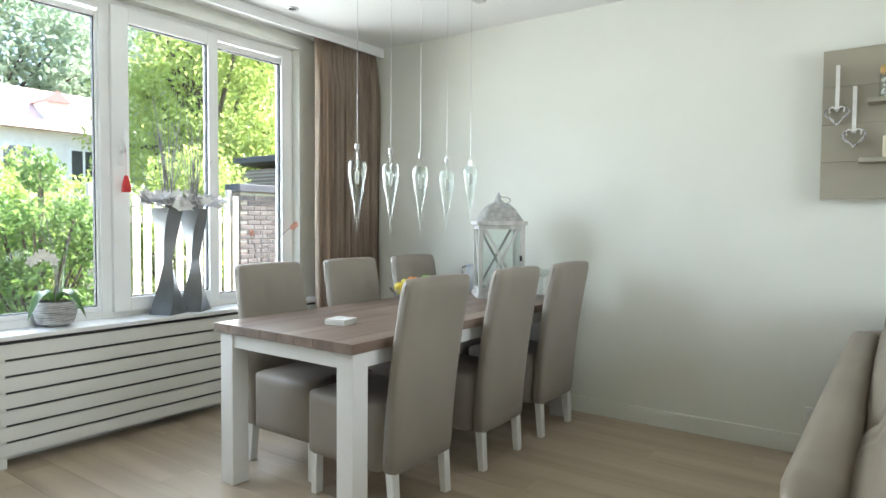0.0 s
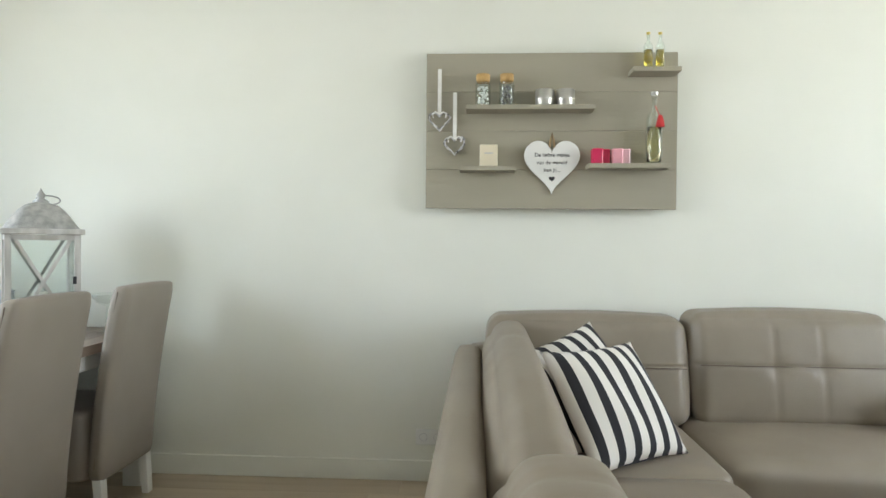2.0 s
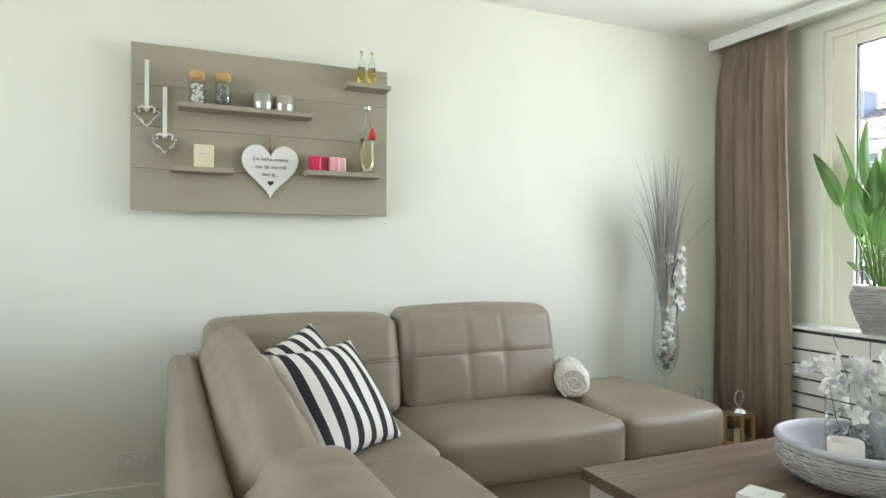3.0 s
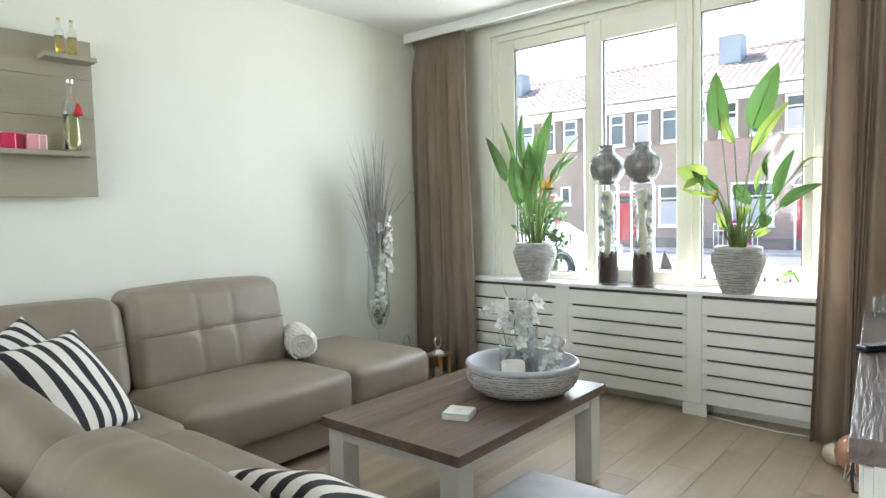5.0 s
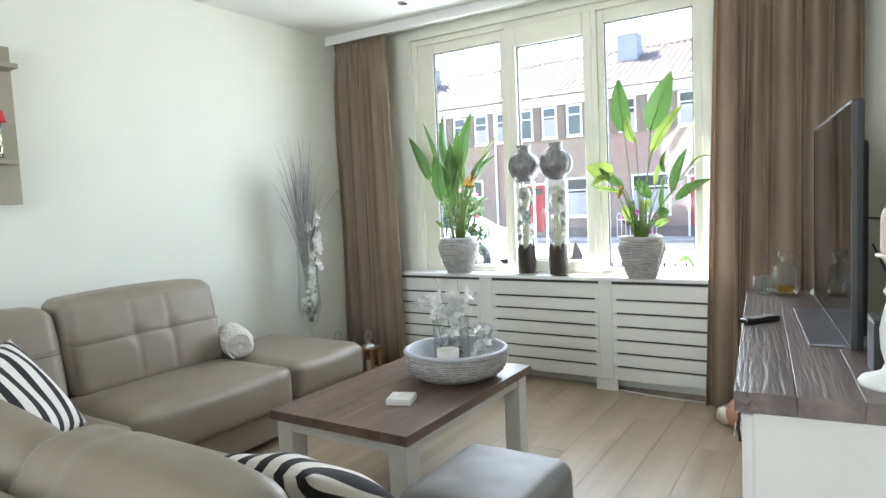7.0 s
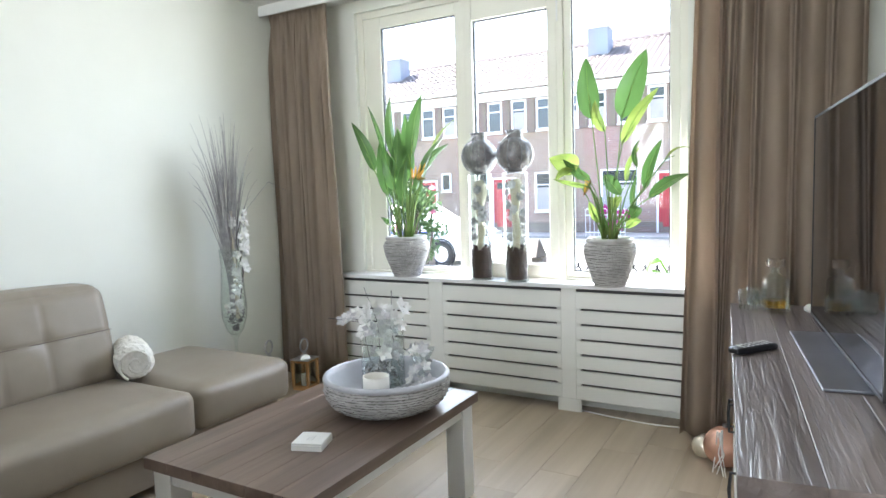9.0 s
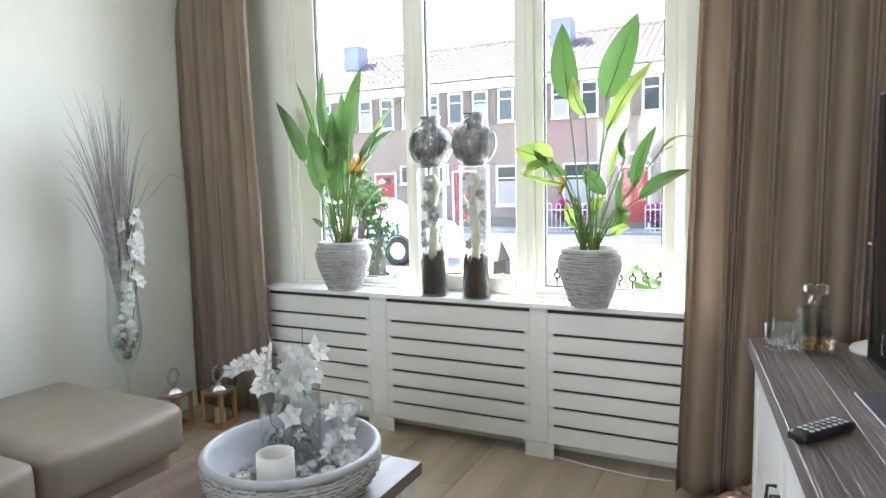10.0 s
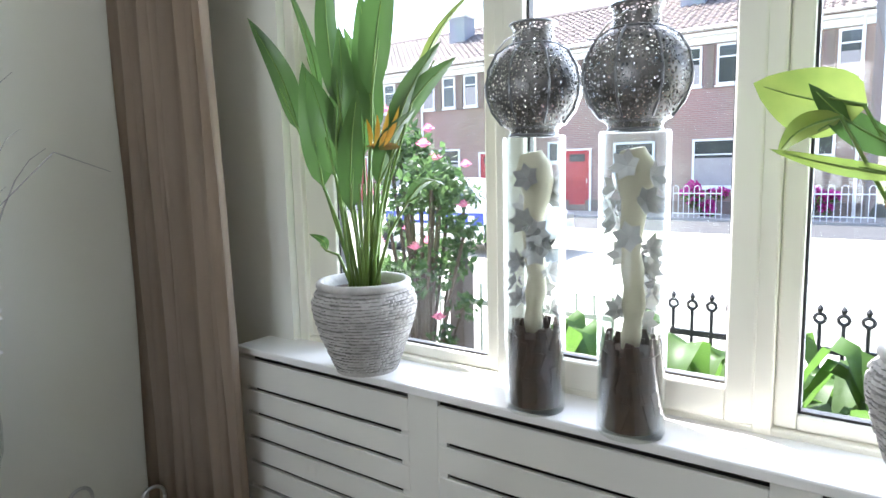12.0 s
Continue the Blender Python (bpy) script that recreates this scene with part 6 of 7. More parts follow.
# ---- outside: street and garden ----
def brick_mat(name, c1, c2, joint, bw=0.22, bh=0.065, jw=0.012, axis="yz"):
    m = mat(name, c1, 0.85)
    nt = m.node_tree
    b = nt.nodes["Principled BSDF"]
    co = nt.nodes.new("ShaderNodeTexCoord")
    sp = nt.nodes.new("ShaderNodeSeparateXYZ")
    cb = nt.nodes.new("ShaderNodeCombineXYZ")
    nt.links.new(co.outputs["Object"], sp.inputs[0])
    nt.links.new(sp.outputs["Y" if axis[0] == "y" else "X"], cb.inputs[0])
    nt.links.new(sp.outputs["Z" if axis[1] == "z" else "Y"], cb.inputs[1])
    br = nt.nodes.new("ShaderNodeTexBrick")
    br.inputs["Color1"].default_value, br.inputs["Color2"].default_value = (*c1, 1), (*c2, 1)
    br.inputs["Mortar"].default_value = (*joint, 1)
    br.inputs["Scale"].default_value = 1.0
    br.inputs["Brick Width"].default_value, br.inputs["Row Height"].default_value = bw, bh
    br.inputs["Mortar Size"].default_value = jw
    nt.links.new(cb.outputs[0], br.inputs["Vector"])
    nz = nt.nodes.new("ShaderNodeTexNoise")
    nz.inputs["Scale"].default_value = 1.3
    mx = nt.nodes.new("ShaderNodeMix")
    mx.data_type, mx.blend_type = "RGBA", "MULTIPLY"
    mx.inputs["Factor"].default_value = 0.35
    nt.links.new(br.outputs["Color"], mx.inputs[6])
    nt.links.new(nz.outputs["Color"], mx.inputs[7])
    nt.links.new(mx.outputs[2], b.inputs["Base Color"])
    bp = nt.nodes.new("ShaderNodeBump")
    bp.inputs["Strength"].default_value, bp.inputs["Distance"].default_value = 0.5, 0.01
    bp.invert = True
    nt.links.new(br.outputs["Fac"], bp.inputs["Height"])
    nt.links.new(bp.outputs[0], b.inputs["Normal"])
    return m


def leaf_mat(name, c1, c2):
    """Thin leaves that let light through, a little different from leaf to leaf."""
    m = bpy.data.materials.new(name)
    m.use_nodes = True
    nt = m.node_tree
    b = nt.nodes["Principled BSDF"]
    b.inputs["Roughness"].default_value = 0.5
    ge = nt.nodes.new("ShaderNodeNewGeometry")
    mx = nt.nodes.new("ShaderNodeMix")
    mx.data_type = "RGBA"
    mx.inputs[6].default_value, mx.inputs[7].default_value = (*c1, 1), (*c2, 1)
    nt.links.new(ge.outputs["Random Per Island"], mx.inputs["Factor"])
    nt.links.new(mx.outputs[2], b.inputs["Base Color"])
    tr = nt.nodes.new("ShaderNodeBsdfTranslucent")
    nt.links.new(mx.outputs[2], tr.inputs["Color"])
    ms = nt.nodes.new("ShaderNodeMixShader")
    ms.inputs[0].default_value = 0.6
    nt.links.new(b.outputs[0], ms.inputs[1])
    nt.links.new(tr.outputs[0], ms.inputs[2])
    nt.links.new(ms.outputs[0], nt.nodes["Material Output"].inputs["Surface"])
    return m


M_STREET = brick_mat("street_paving", (0.50, 0.44, 0.38), (0.58, 0.51, 0.44), (0.34, 0.30, 0.26), 0.21, 0.07, 0.008, "xy")
M_ROAD_DARK = mat("dark_road", (0.06, 0.06, 0.062), 0.9, (0.045, 0.045, 0.047), 3, 0.5, 120)
M_SLAB = mat("pavement_slab", (0.36, 0.34, 0.31), 0.9, (0.30, 0.285, 0.26), 4, 0.3, 90, obj_var=0.05)
M_LAWN = mat("garden_ground", (0.13, 0.135, 0.06), 0.95, (0.09, 0.075, 0.045), 1.2, 0.6, 40)
M_HBRICK = brick_mat("house_brick", (0.40, 0.235, 0.19), (0.32, 0.185, 0.15), (0.38, 0.33, 0.29))
M_PIER = brick_mat("dark_pier_brick", (0.25, 0.17, 0.14), (0.20, 0.14, 0.12), (0.26, 0.22, 0.19))
M_CHIM = brick_mat("chimney_brick", (0.36, 0.40, 0.46), (0.30, 0.33, 0.38), (0.38, 0.38, 0.38))
M_TILE = mat("roof_tile", (0.25, 0.195, 0.165), 0.75, (0.18, 0.14, 0.12), 5, 0.3, 50)
M_HWHITE = mat("house_white_paint", (0.80, 0.80, 0.78), 0.5)
M_HRED = mat("red_door_paint", (0.42, 0.035, 0.045), 0.35)
M_HPANE = mat("house_pane", (0.05, 0.055, 0.06), 0.06, spec=0.9)
M_NET = mat("net_curtain", (0.40, 0.37, 0.36), 0.9)
M_CARW = mat("white_car_paint", (0.80, 0.81, 0.82), 0.18, spec=0.6)
M_CARB = mat("blue_stripe", (0.05, 0.08, 0.42), 0.3)
M_TYRE = mat("tyre_rubber", (0.02, 0.02, 0.021), 0.75)
M_IRON = mat("dark_iron", (0.03, 0.03, 0.032), 0.5, metal=0.3)
M_PALEF = mat("pale_green_paint", (0.52, 0.56, 0.46), 0.6, obj_var=0.05)
M_FENCE = mat("bleached_fence_wood", (0.62, 0.55, 0.44), 0.85, (0.50, 0.44, 0.35), 7, 0.4, 60, stretch=(1, 1, 0.15), obj_var=0.1)
M_POST = mat("weathered_post", (0.12, 0.095, 0.08), 0.85, (0.085, 0.068, 0.058), 8, 0.5, 60, stretch=(1, 1, 0.2))
M_GBRICK = brick_mat("garden_brick", (0.25, 0.17, 0.13), (0.18, 0.125, 0.10), (0.34, 0.31, 0.27), axis="yz")
M_SLATE = mat("dark_roofing", (0.07, 0.07, 0.075), 0.8, (0.05, 0.05, 0.055), 4, 0.3, 60)
M_BARK = mat("bark", (0.12, 0.09, 0.065), 0.95, (0.07, 0.053, 0.04), 8, 0.8, 40, stretch=(1, 1, 0.25))
# garden leaves: strong sunlight is put into the colour, lighter than real foliage
M_LEAF_S = leaf_mat("sun_lightened_leaf", (0.28, 0.36, 0.08), (0.42, 0.50, 0.16))
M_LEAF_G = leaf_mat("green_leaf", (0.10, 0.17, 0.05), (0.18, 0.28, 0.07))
# far trees: their washed-out brightness is put into the leaf colour
M_LEAF_B = leaf_mat("paled_distant_leaf", (0.27, 0.35, 0.24), (0.40, 0.48, 0.34))
M_LEAF_R = leaf_mat("rose_leaf", (0.05, 0.10, 0.035), (0.10, 0.17, 0.06))
M_HOSTA = leaf_mat("hosta_leaf", (0.055, 0.12, 0.02), (0.10, 0.19, 0.035))
M_ROSE = leaf_mat("pink_petal", (0.75, 0.18, 0.33), (0.85, 0.36, 0.48))
M_MAG = leaf_mat("magenta_petal", (0.55, 0.03, 0.28), (0.70, 0.08, 0.40))
M_BLUE = mat("blue_plastic", (0.06, 0.13, 0.36), 0.4)
M_PINKR = mat("pinkish_roof", (0.66, 0.50, 0.46), 0.8, (0.58, 0.43, 0.39), 2, 0.2, 20)
M_PALEW = mat("pale_render", (0.78, 0.75, 0.70), 0.85)


def leaves(centres, count, size, seed, aspect=0.55):
    """Loose pointed leaves, spread in clumps: centres are (x, y, z, radius)."""
    rg = np.random.default_rng(seed)
    verts, faces = [], []
    w = np.array([c[3] ** 2 for c in centres], dtype=float)
    pick = rg.choice(len(centres), count, p=w / w.sum())
    for k in pick:
        cx, cy, cz, r = centres[k]
        d = rg.normal(size=3)
        d /= np.linalg.norm(d)
        p = np.array((cx, cy, cz)) + d * r * (rg.random() ** 0.45) * np.array((1, 1, 0.85))
        u = rg.normal(size=3)
        u /= np.linalg.norm(u)
        v = np.cross(u, rg.normal(size=3))
        v /= np.linalg.norm(v)
        s = size * (0.6 + 0.8 * rg.random())
        n = np.cross(u, v) * s * 0.15
        i = len(verts)
        verts += [tuple(p - u * s), tuple(p + v * s * aspect + n), tuple(p + u * s), tuple(p - v * s * aspect + n)]
        faces.append((i, i + 1, i + 2, i + 3))
    me = bpy.data.meshes.new("leaves")
    me.from_pydata(verts, [], faces)
    bm = bmesh.new()
    bm.from_mesh(me)
    bpy.data.meshes.remove(me)
    return bm


def clumps(x, y, z, rx, ry, rz, n, r, seed):
    rr = random.Random(seed)
    out = []
    for _ in range(n):
        a, e, d = rr.uniform(0, tau_), rr.uniform(-1, 1), rr.uniform(0.45, 1.0)
        q = math.sqrt(1 - e * e)
        out.append((x + rx * d * q * math.cos(a), y + ry * d * q * math.sin(a), z + rz * d * e, r * rr.uniform(0.6, 1.25)))
    return out


tau_ = 2 * math.pi


def tree(x, y, z0, h, rx, ry, rz, n, count, size, seed, material, label):
    t = thing("tree", x, y, z0, 0, label, "tree")
    rr = random.Random(seed)
    cl = clumps(0, 0, h, rx, ry, rz, n, min(rx, rz) * 0.42, seed)
    bm = tube([(0, 0, -0.3), (0.08, 0.03, h * 0.35), (0, 0.1, h * 0.7), (0.05, 0, h)], 0.16)
    for c in cl[::2]:
        tube([(0.03, 0.05, h * rr.uniform(0.35, 0.8)), (c[0] * 0.5, c[1] * 0.5, (h * 0.75 + c[2]) / 2), c[:3]], 0.045, 5, bm)
    part("trunk", bm, M_BARK, t, smooth=True)
    part("crown", leaves(cl, count, size, seed), material, t)


def shrub(name, x, y, z0, rx, ry, rz, n, count, size, seed, material, label, zc=None):
    t = thing(name, x, y, z0, 0, label, "shrub")
    cl = clumps(0, 0, zc or rz, rx, ry, rz, n, min(rx, ry, rz) * 0.45, seed)
    bm = bmesh.new()
    for c in cl:
        tube([(c[0] * 0.15, c[1] * 0.15, -0.02), (c[0] * 0.5, c[1] * 0.5, c[2] * 0.6), c[:3]], 0.012, 5, bm)
    part("stem", bm, M_BARK, t)
    part("foliage", leaves(cl, count, size, seed), material, t)
    return t, cl


# ground, road and pavements
GZ = -0.45
struct("ground", box(-150, 220, -180, 180, GZ - 0.4, GZ), M_LAWN, "green and brown open ground round the houses", "ground")
struct("road", box(8.9, 22.3, -60, 90, GZ - 0.1, GZ + 0.03), M_STREET, "pale sunlit brick-paved street", "road")
# the last metres of road before the far pavement are dark
struct("road_strip", box(19.2, 22.3, -60, 90, GZ - 0.05, GZ + 0.036), M_ROAD_DARK, "dark strip of road beside the opposite pavement", "road")
struct("pavement", box(6.95, 8.9, -60, 90, GZ - 0.1, GZ + 0.12, 0.015), M_SLAB, "grey slab pavement before the front gardens", "pavement")
struct("pavement_far", box(22.3, 24.0, -60, 90, GZ - 0.1, GZ + 0.12, 0.015), M_SLAB, "grey slab pavement below the brick houses", "pavement")
struct("garden_paving", box(-6.2, -3.0, -2, 7, GZ - 0.1, GZ + 0.13), M_SLAB, "pale paved garden terrace behind the house", "pavement")


def house_window(parent, x, y, z0, z1, w, bars, curtain_h=0.0):
    f = box(x - 0.05, x + 0.03, y - w / 2, y + w / 2, z0, z0 + 0.07, 0.005)
    join(f, box(x - 0.05, x + 0.03, y - w / 2, y + w / 2, z1 - 0.07, z1, 0.005))
    for s in (-1, 1):
        yy = y + s * (w / 2 - 0.035)
        join(f, box(x - 0.048, x + 0.03, yy - 0.035, yy + 0.035, z0 + 0.07, z1 - 0.07))
    for k in range(1, bars + 1):
        yy = y - w / 2 + w * k / (bars + 1)
        join(f, box(x - 0.044, x + 0.02, yy - 0.025, yy + 0.025, z0 + 0.07, z1 - 0.07))
    if z1 - z0 > 0.8:
        zz = z0 + (z1 - z0) * 0.68
        join(f, box(x - 0.04, x + 0.02, y - w / 2 + 0.07, y + w / 2 - 0.07, zz - 0.022, zz + 0.022))
    o = part("window", f, M_HWHITE, parent, "white wooden house window")
    part("pane", box(x - 0.015, x - 0.005, y - w / 2 + 0.06, y + w / 2 - 0.06, z0 + 0.06, z1 - 0.06), M_HPANE, o)
    if curtain_h:
        part("net_curtain", box(x - 0.021, x - 0.017, y - w / 2 + 0.075, y + w / 2 - 0.075, z0 + 0.075, z0 + 0.075 + curtain_h * (z1 - z0 - 0.15)), M_NET, o)
    part("sill", box(x - 0.09, x + 0.01, y - w / 2 - 0.03, y + w / 2 + 0.03, z0 - 0.06, z0 - 0.002, 0.006), M_HWHITE, o)


def house_door(parent, x, y, z0, w, h, arch):
    f = box(x - 0.05, x + 0.02, y - w / 2 - 0.07, y - w / 2, z0, z0 + h + 0.07)
    join(f, box(x - 0.05, x + 0.02, y + w / 2, y + w / 2 + 0.07, z0, z0 + h + 0.07))
    join(f, box(x - 0.05, x + 0.02, y - w / 2, y + w / 2, z0 + h, z0 + h + 0.07))
    if arch:
        pts = [(x - 0.03, y + (w / 2 + 0.12) * math.cos(a), z0 + h + 0.05 + 0.42 * math.sin(a)) for a in np.linspace(0, math.pi, 13)]
        tube(pts, 0.05, 6, f)
    o = part("door_frame", f, M_HWHITE, parent)
    leaf = box(x - 0.02, x + 0.02, y - w / 2 + 0.005, y + w / 2 - 0.005, z0 + 0.01, z0 + h - 0.005)
    for zz in (0.2, 1.0):
        join(leaf, box(x - 0.035, x - 0.018, y - w / 2 + 0.14, y + w / 2 - 0.14, z0 + zz, z0 + zz + 0.65, 0.01))
    d = part("door", leaf, M_HRED, parent, "red painted front door")
    part("pane", box(x - 0.03, x - 0.019, y - w / 2 + 0.16, y + w / 2 - 0.16, z0 + h - 0.38, z0 + h - 0.12), M_HPANE, d)
    part("handle", tube([(x - 0.06, y - w / 2 + 0.08, z0 + 0.95), (x - 0.06, y - w / 2 + 0.08, z0 + 1.12)], 0.014), M_CHROME, d)


def house(y0, y1, big, doors, small, chimneys, pipe, label):
    xf, ze = 24.0, 5.28
    h = thing("house", xf, (y0 + y1) / 2, GZ, 0, label, "house", "brick houses across the street")
    part("wall", box(xf, xf + 8, y0, y1, GZ - 0.2, ze - 0.2), M_HBRICK, h)
    part("plinth", box(xf - 0.03, xf + 0.05, y0, y1, GZ + 0.1, GZ + 0.5), M_PIER, h)
    part("band", box(xf - 0.10, xf + 0.05, y0, y1, 4.82, 5.02, 0.01), M_HWHITE, h, "cream painted band under the eaves")
    part("gutter", tube([(xf - 0.33, y0, ze - 0.06), (xf - 0.33, y1, ze - 0.06)], 0.07, 8), M_HWHITE, h)
    part("eave", box(xf - 0.36, xf + 0.1, y0, y1, ze - 0.26, ze - 0.14), M_HWHITE, h)
    slope = [(xf - 0.42, ze - 0.16), (xf + 4.0, 7.30), (xf + 8.4, ze - 0.16)]
    bm = bmesh.new()
    lo = [bm.verts.new((a, y0, b)) for a, b in slope]
    hi = [bm.verts.new((a, y1, b)) for a, b in slope]
    for i in (0, 1):
        bm.faces.new((lo[i], lo[i + 1], hi[i + 1], hi[i]))
    bm.faces.new(lo)
    bm.faces.new(hi[::-1])
    bm.faces.new((lo[0], hi[0], hi[2], lo[2]))
    roof = part("roof", bm, M_TILE, h)
    dx, dz = slope[1][0] - slope[0][0], slope[1][1] - slope[0][1]
    ln = math.hypot(dx, dz)
    ux, uz = dx / ln, dz / ln
    rows, cols = int(ln / 0.31), int((y1 - y0) / 0.245)
    verts, faces = [], []
    prof = ((0.0, 0.02), (0.06, 0.055), (0.12, 0.06), (0.175, 0.02), (0.245, 0.018))
    rt = random.Random(int(y0 * 10))
    for r in range(rows + 1):
        for c in range(cols):
            q, jz = len(verts), rt.uniform(-0.006, 0.006)
            for s, lift in ((r * 0.31 - 0.03, 0.03), (r * 0.31 + 0.32, 0.0)):
                s = min(s, ln)
                for py, pz in prof:
                    e = pz + lift + jz
                    verts.append((slope[0][0] + ux * s - uz * e, y0 + c * (y1 - y0) / cols + py, slope[0][1] + uz * s + ux * e))
            for k in range(4):
                faces.append((q + k, q + k + 1, q + 6 + k, q + 5 + k))
    me = bpy.data.meshes.new("tiles")
    me.from_pydata(verts, [], faces)
    bm = bmesh.new()
    bm.from_mesh(me)
    bpy.data.meshes.remove(me)
    tagged(part("roof_tiles", bm, M_TILE, roof), kind="stuff")
    part("ridge", tube([(xf + 4.0, y0, 7.33), (xf + 4.0, y1, 7.33)], 0.12, 8), M_TILE, roof)
    for cy in chimneys:
        c = part("chimney", box(xf + 2.4, xf + 3.2, cy - 0.4, cy + 0.4, 6.0, 7.62), M_CHIM, h, "blue-grey brick chimney")
        part("cap", box(xf + 2.34, xf + 3.26, cy - 0.45, cy + 0.45, 7.62, 7.70), M_HWHITE, c)
    n = int(round((y1 - y0) / 1.05))
    step = (y1 - y0) / n
    for i in range(n):
        yy = y0 + step * (i + 0.5)
        house_window(h, xf, yy, 3.58, 4.78, 0.62, 0, (0.5, 0.0, 0.62, 0.0, 0.55)[i % 5])
        part("pier", box(xf - 0.04, xf + 0.02, yy + step / 2 - 0.13, yy + step / 2 + 0.13, 3.5, 4.8), M_PIER, h)
    for by in big:
        house_window(h, xf, by, 0.48, 1.98, 1.38, 0, 0.62)
    for sy in small:
        house_window(h, xf, sy, 1.36, 2.1, 0.46, 0)
    for dy, arch in doors:
        house_door(h, xf, dy, GZ + 0.13, 0.9, 2.08, arch)
    if pipe is not None:
        part("drainpipe", tube([(xf - 0.3, pipe, ze - 0.1), (xf - 0.07, pipe, ze - 0.5), (xf - 0.07, pipe, GZ + 0.14)], 0.045, 8), M_HWHITE, h)
    back = Matrix.Translation((-xf, -(y0 + y1) / 2, -GZ))
    for ch in h.children:
        ch.matrix_parent_inverse = back


HL = "brown-red brick row house with tiled roof"
house(2.95, 8.15, (6.85,), ((5.05, True),), (3.95,), (), 3.2, HL + ", arched red door")
house(8.15, 13.25, (9.4,), ((11.4, False),), (12.3,), (8.3,), 13.1, HL + " and plain red door")
house(13.25, 18.35, (17.05,), ((14.95, False),), (14.0,), (), 18.15, HL + ", red door")
house(18.35, 23.45, (19.65,), ((21.75, False),), (22.65,), (18.05,), 23.25, HL + " further along")
house(23.45, 29.75, (28.25, 24.75), ((26.35, False),), (27.15,), (), 29.55, HL + " past the parked car")


def hoop_fence(x, y0, y1, z0, h, mtl, step, label, top):
    f = thing("fence", x, y0, z0, 0, label, "fence")
    n = int((y1 - y0) / step)
    for zz in (0.12, h - 0.14):
        part("rail", box(-0.012, 0.012, 0, y1 - y0, zz - 0.016, zz + 0.016), mtl, f)
    for i in range(n + 1):
        yy = i * step
        bm = tube([(0, yy, 0), (0, yy, h)], 0.010, 6)
        if top == "hoop" and i < n and i % 2 == 0:
            tube([(0, yy + step / 2 - step / 2 * math.cos(a), h + step * 0.55 * math.sin(a)) for a in np.linspace(0, math.pi, 9)], 0.010, 6, bm)
        if top == "ring":
            tube([(0, yy + 0.024 * math.sin(a), h + 0.024 - 0.024 * math.cos(a)) for a in np.linspace(0, 2 * math.pi, 13)], 0.010, 6, bm)
            join(bm, lathe([(0.0, h + 0.10), (0.016, h + 0.075), (0.008, h + 0.05), (0.0, h + 0.049)], 8, 0, yy))
            join(bm, lathe([(0.0, h * 0.62), (0.022, h * 0.66), (0.022, h * 0.7), (0.0, h * 0.74)], 8, 0, yy))
        part("picket", bm, mtl, f)


hoop_fence(22.45, 6.3, 7.65, GZ + 0.12, 0.85, M_HWHITE, 0.15, "low white hoop-topped metal fence with pink flowers behind", "hoop")
hoop_fence(22.45, 2.65, 4.45, GZ + 0.12, 0.85, M_HWHITE, 0.15, "low white hoop-topped metal fence beside a red door", "hoop")
for fy, fw in ((6.95, 0.7), (4.15, 0.6)):
    t, cl = shrub("flowering_shrub", 23.1, fy, GZ + 0.12, 0.35, fw, 0.48, 14, 900, 0.05, int(fy * 10), M_LEAF_G, "low shrub covered in magenta flowers behind a white fence")
    part("blossom", leaves([(c[0], c[1], c[2] + 0.08, c[3] * 1.1) for c in cl], 1500, 0.05, int(fy * 7), 0.9), M_MAG, t, "magenta blossoms")
hoop_fence(6.84, 0.3, 3.15, GZ + 0.12, 0.84, M_IRON, 0.105, "dark wrought-iron garden fence with ring-topped pickets", "ring")
hoop_fence(6.84, 3.5, 6.2, GZ + 0.12, 0.86, M_PALEF, 0.12, "pale green metal garden fence with thin pickets", "plain")
for py in (3.32, 4.62):
    pz = GZ + 0.12
    p = box(6.76, 6.90, py - 0.06, py + 0.06, pz, pz + 0.98, 0.01)
    join(p, lathe([(0.0, pz + 1.16), (0.088, pz + 0.985), (0.0, pz + 0.98)], 4, 6.83, py))
    struct_post = thing("fence_post", 6.83, py, pz, 0, "weathered dark wooden gate post with pointed top", "post")
    move(p, Matrix.Translation((-6.83, -py, -pz)))
    part("post", p, M_POST, struct_post)

# roses and hostas in the front garden
t, cl = shrub("rose_bush", 6.15, 4.45, GZ, 0.36, 0.46, 0.72, 26, 2600, 0.030, 5, M_LEAF_R, "tall rose bush with small leaves and pink flowers", 1.42)
rr = random.Random(9)
for k in range(15):
    c = cl[(k * 7) % len(cl)]
    g = Vector((c[0] * 1.15 - 0.1, c[1] * 1.2, min(c[2] * 1.04 + 0.1, 2.35)))
    fl = bmesh.new()
    for ring, (n, rad) in enumerate(((5, 0.016), (6, 0.03), (7, 0.042))):
        for i in range(n):
            a = i * tau_ / n + ring
            q = [g + Vector((math.cos(a + d) * rad * s, math.sin(a + d) * rad * s, 0.012 * (3 - ring) * s + 0.012 * s)) for d, s in ((0, 0.15), (-0.55, 0.85), (0, 1.15), (0.55, 0.85))]
            fl.faces.new([fl.verts.new(v) for v in q])
    part("rose", fl, M_ROSE, t, "open pink rose")


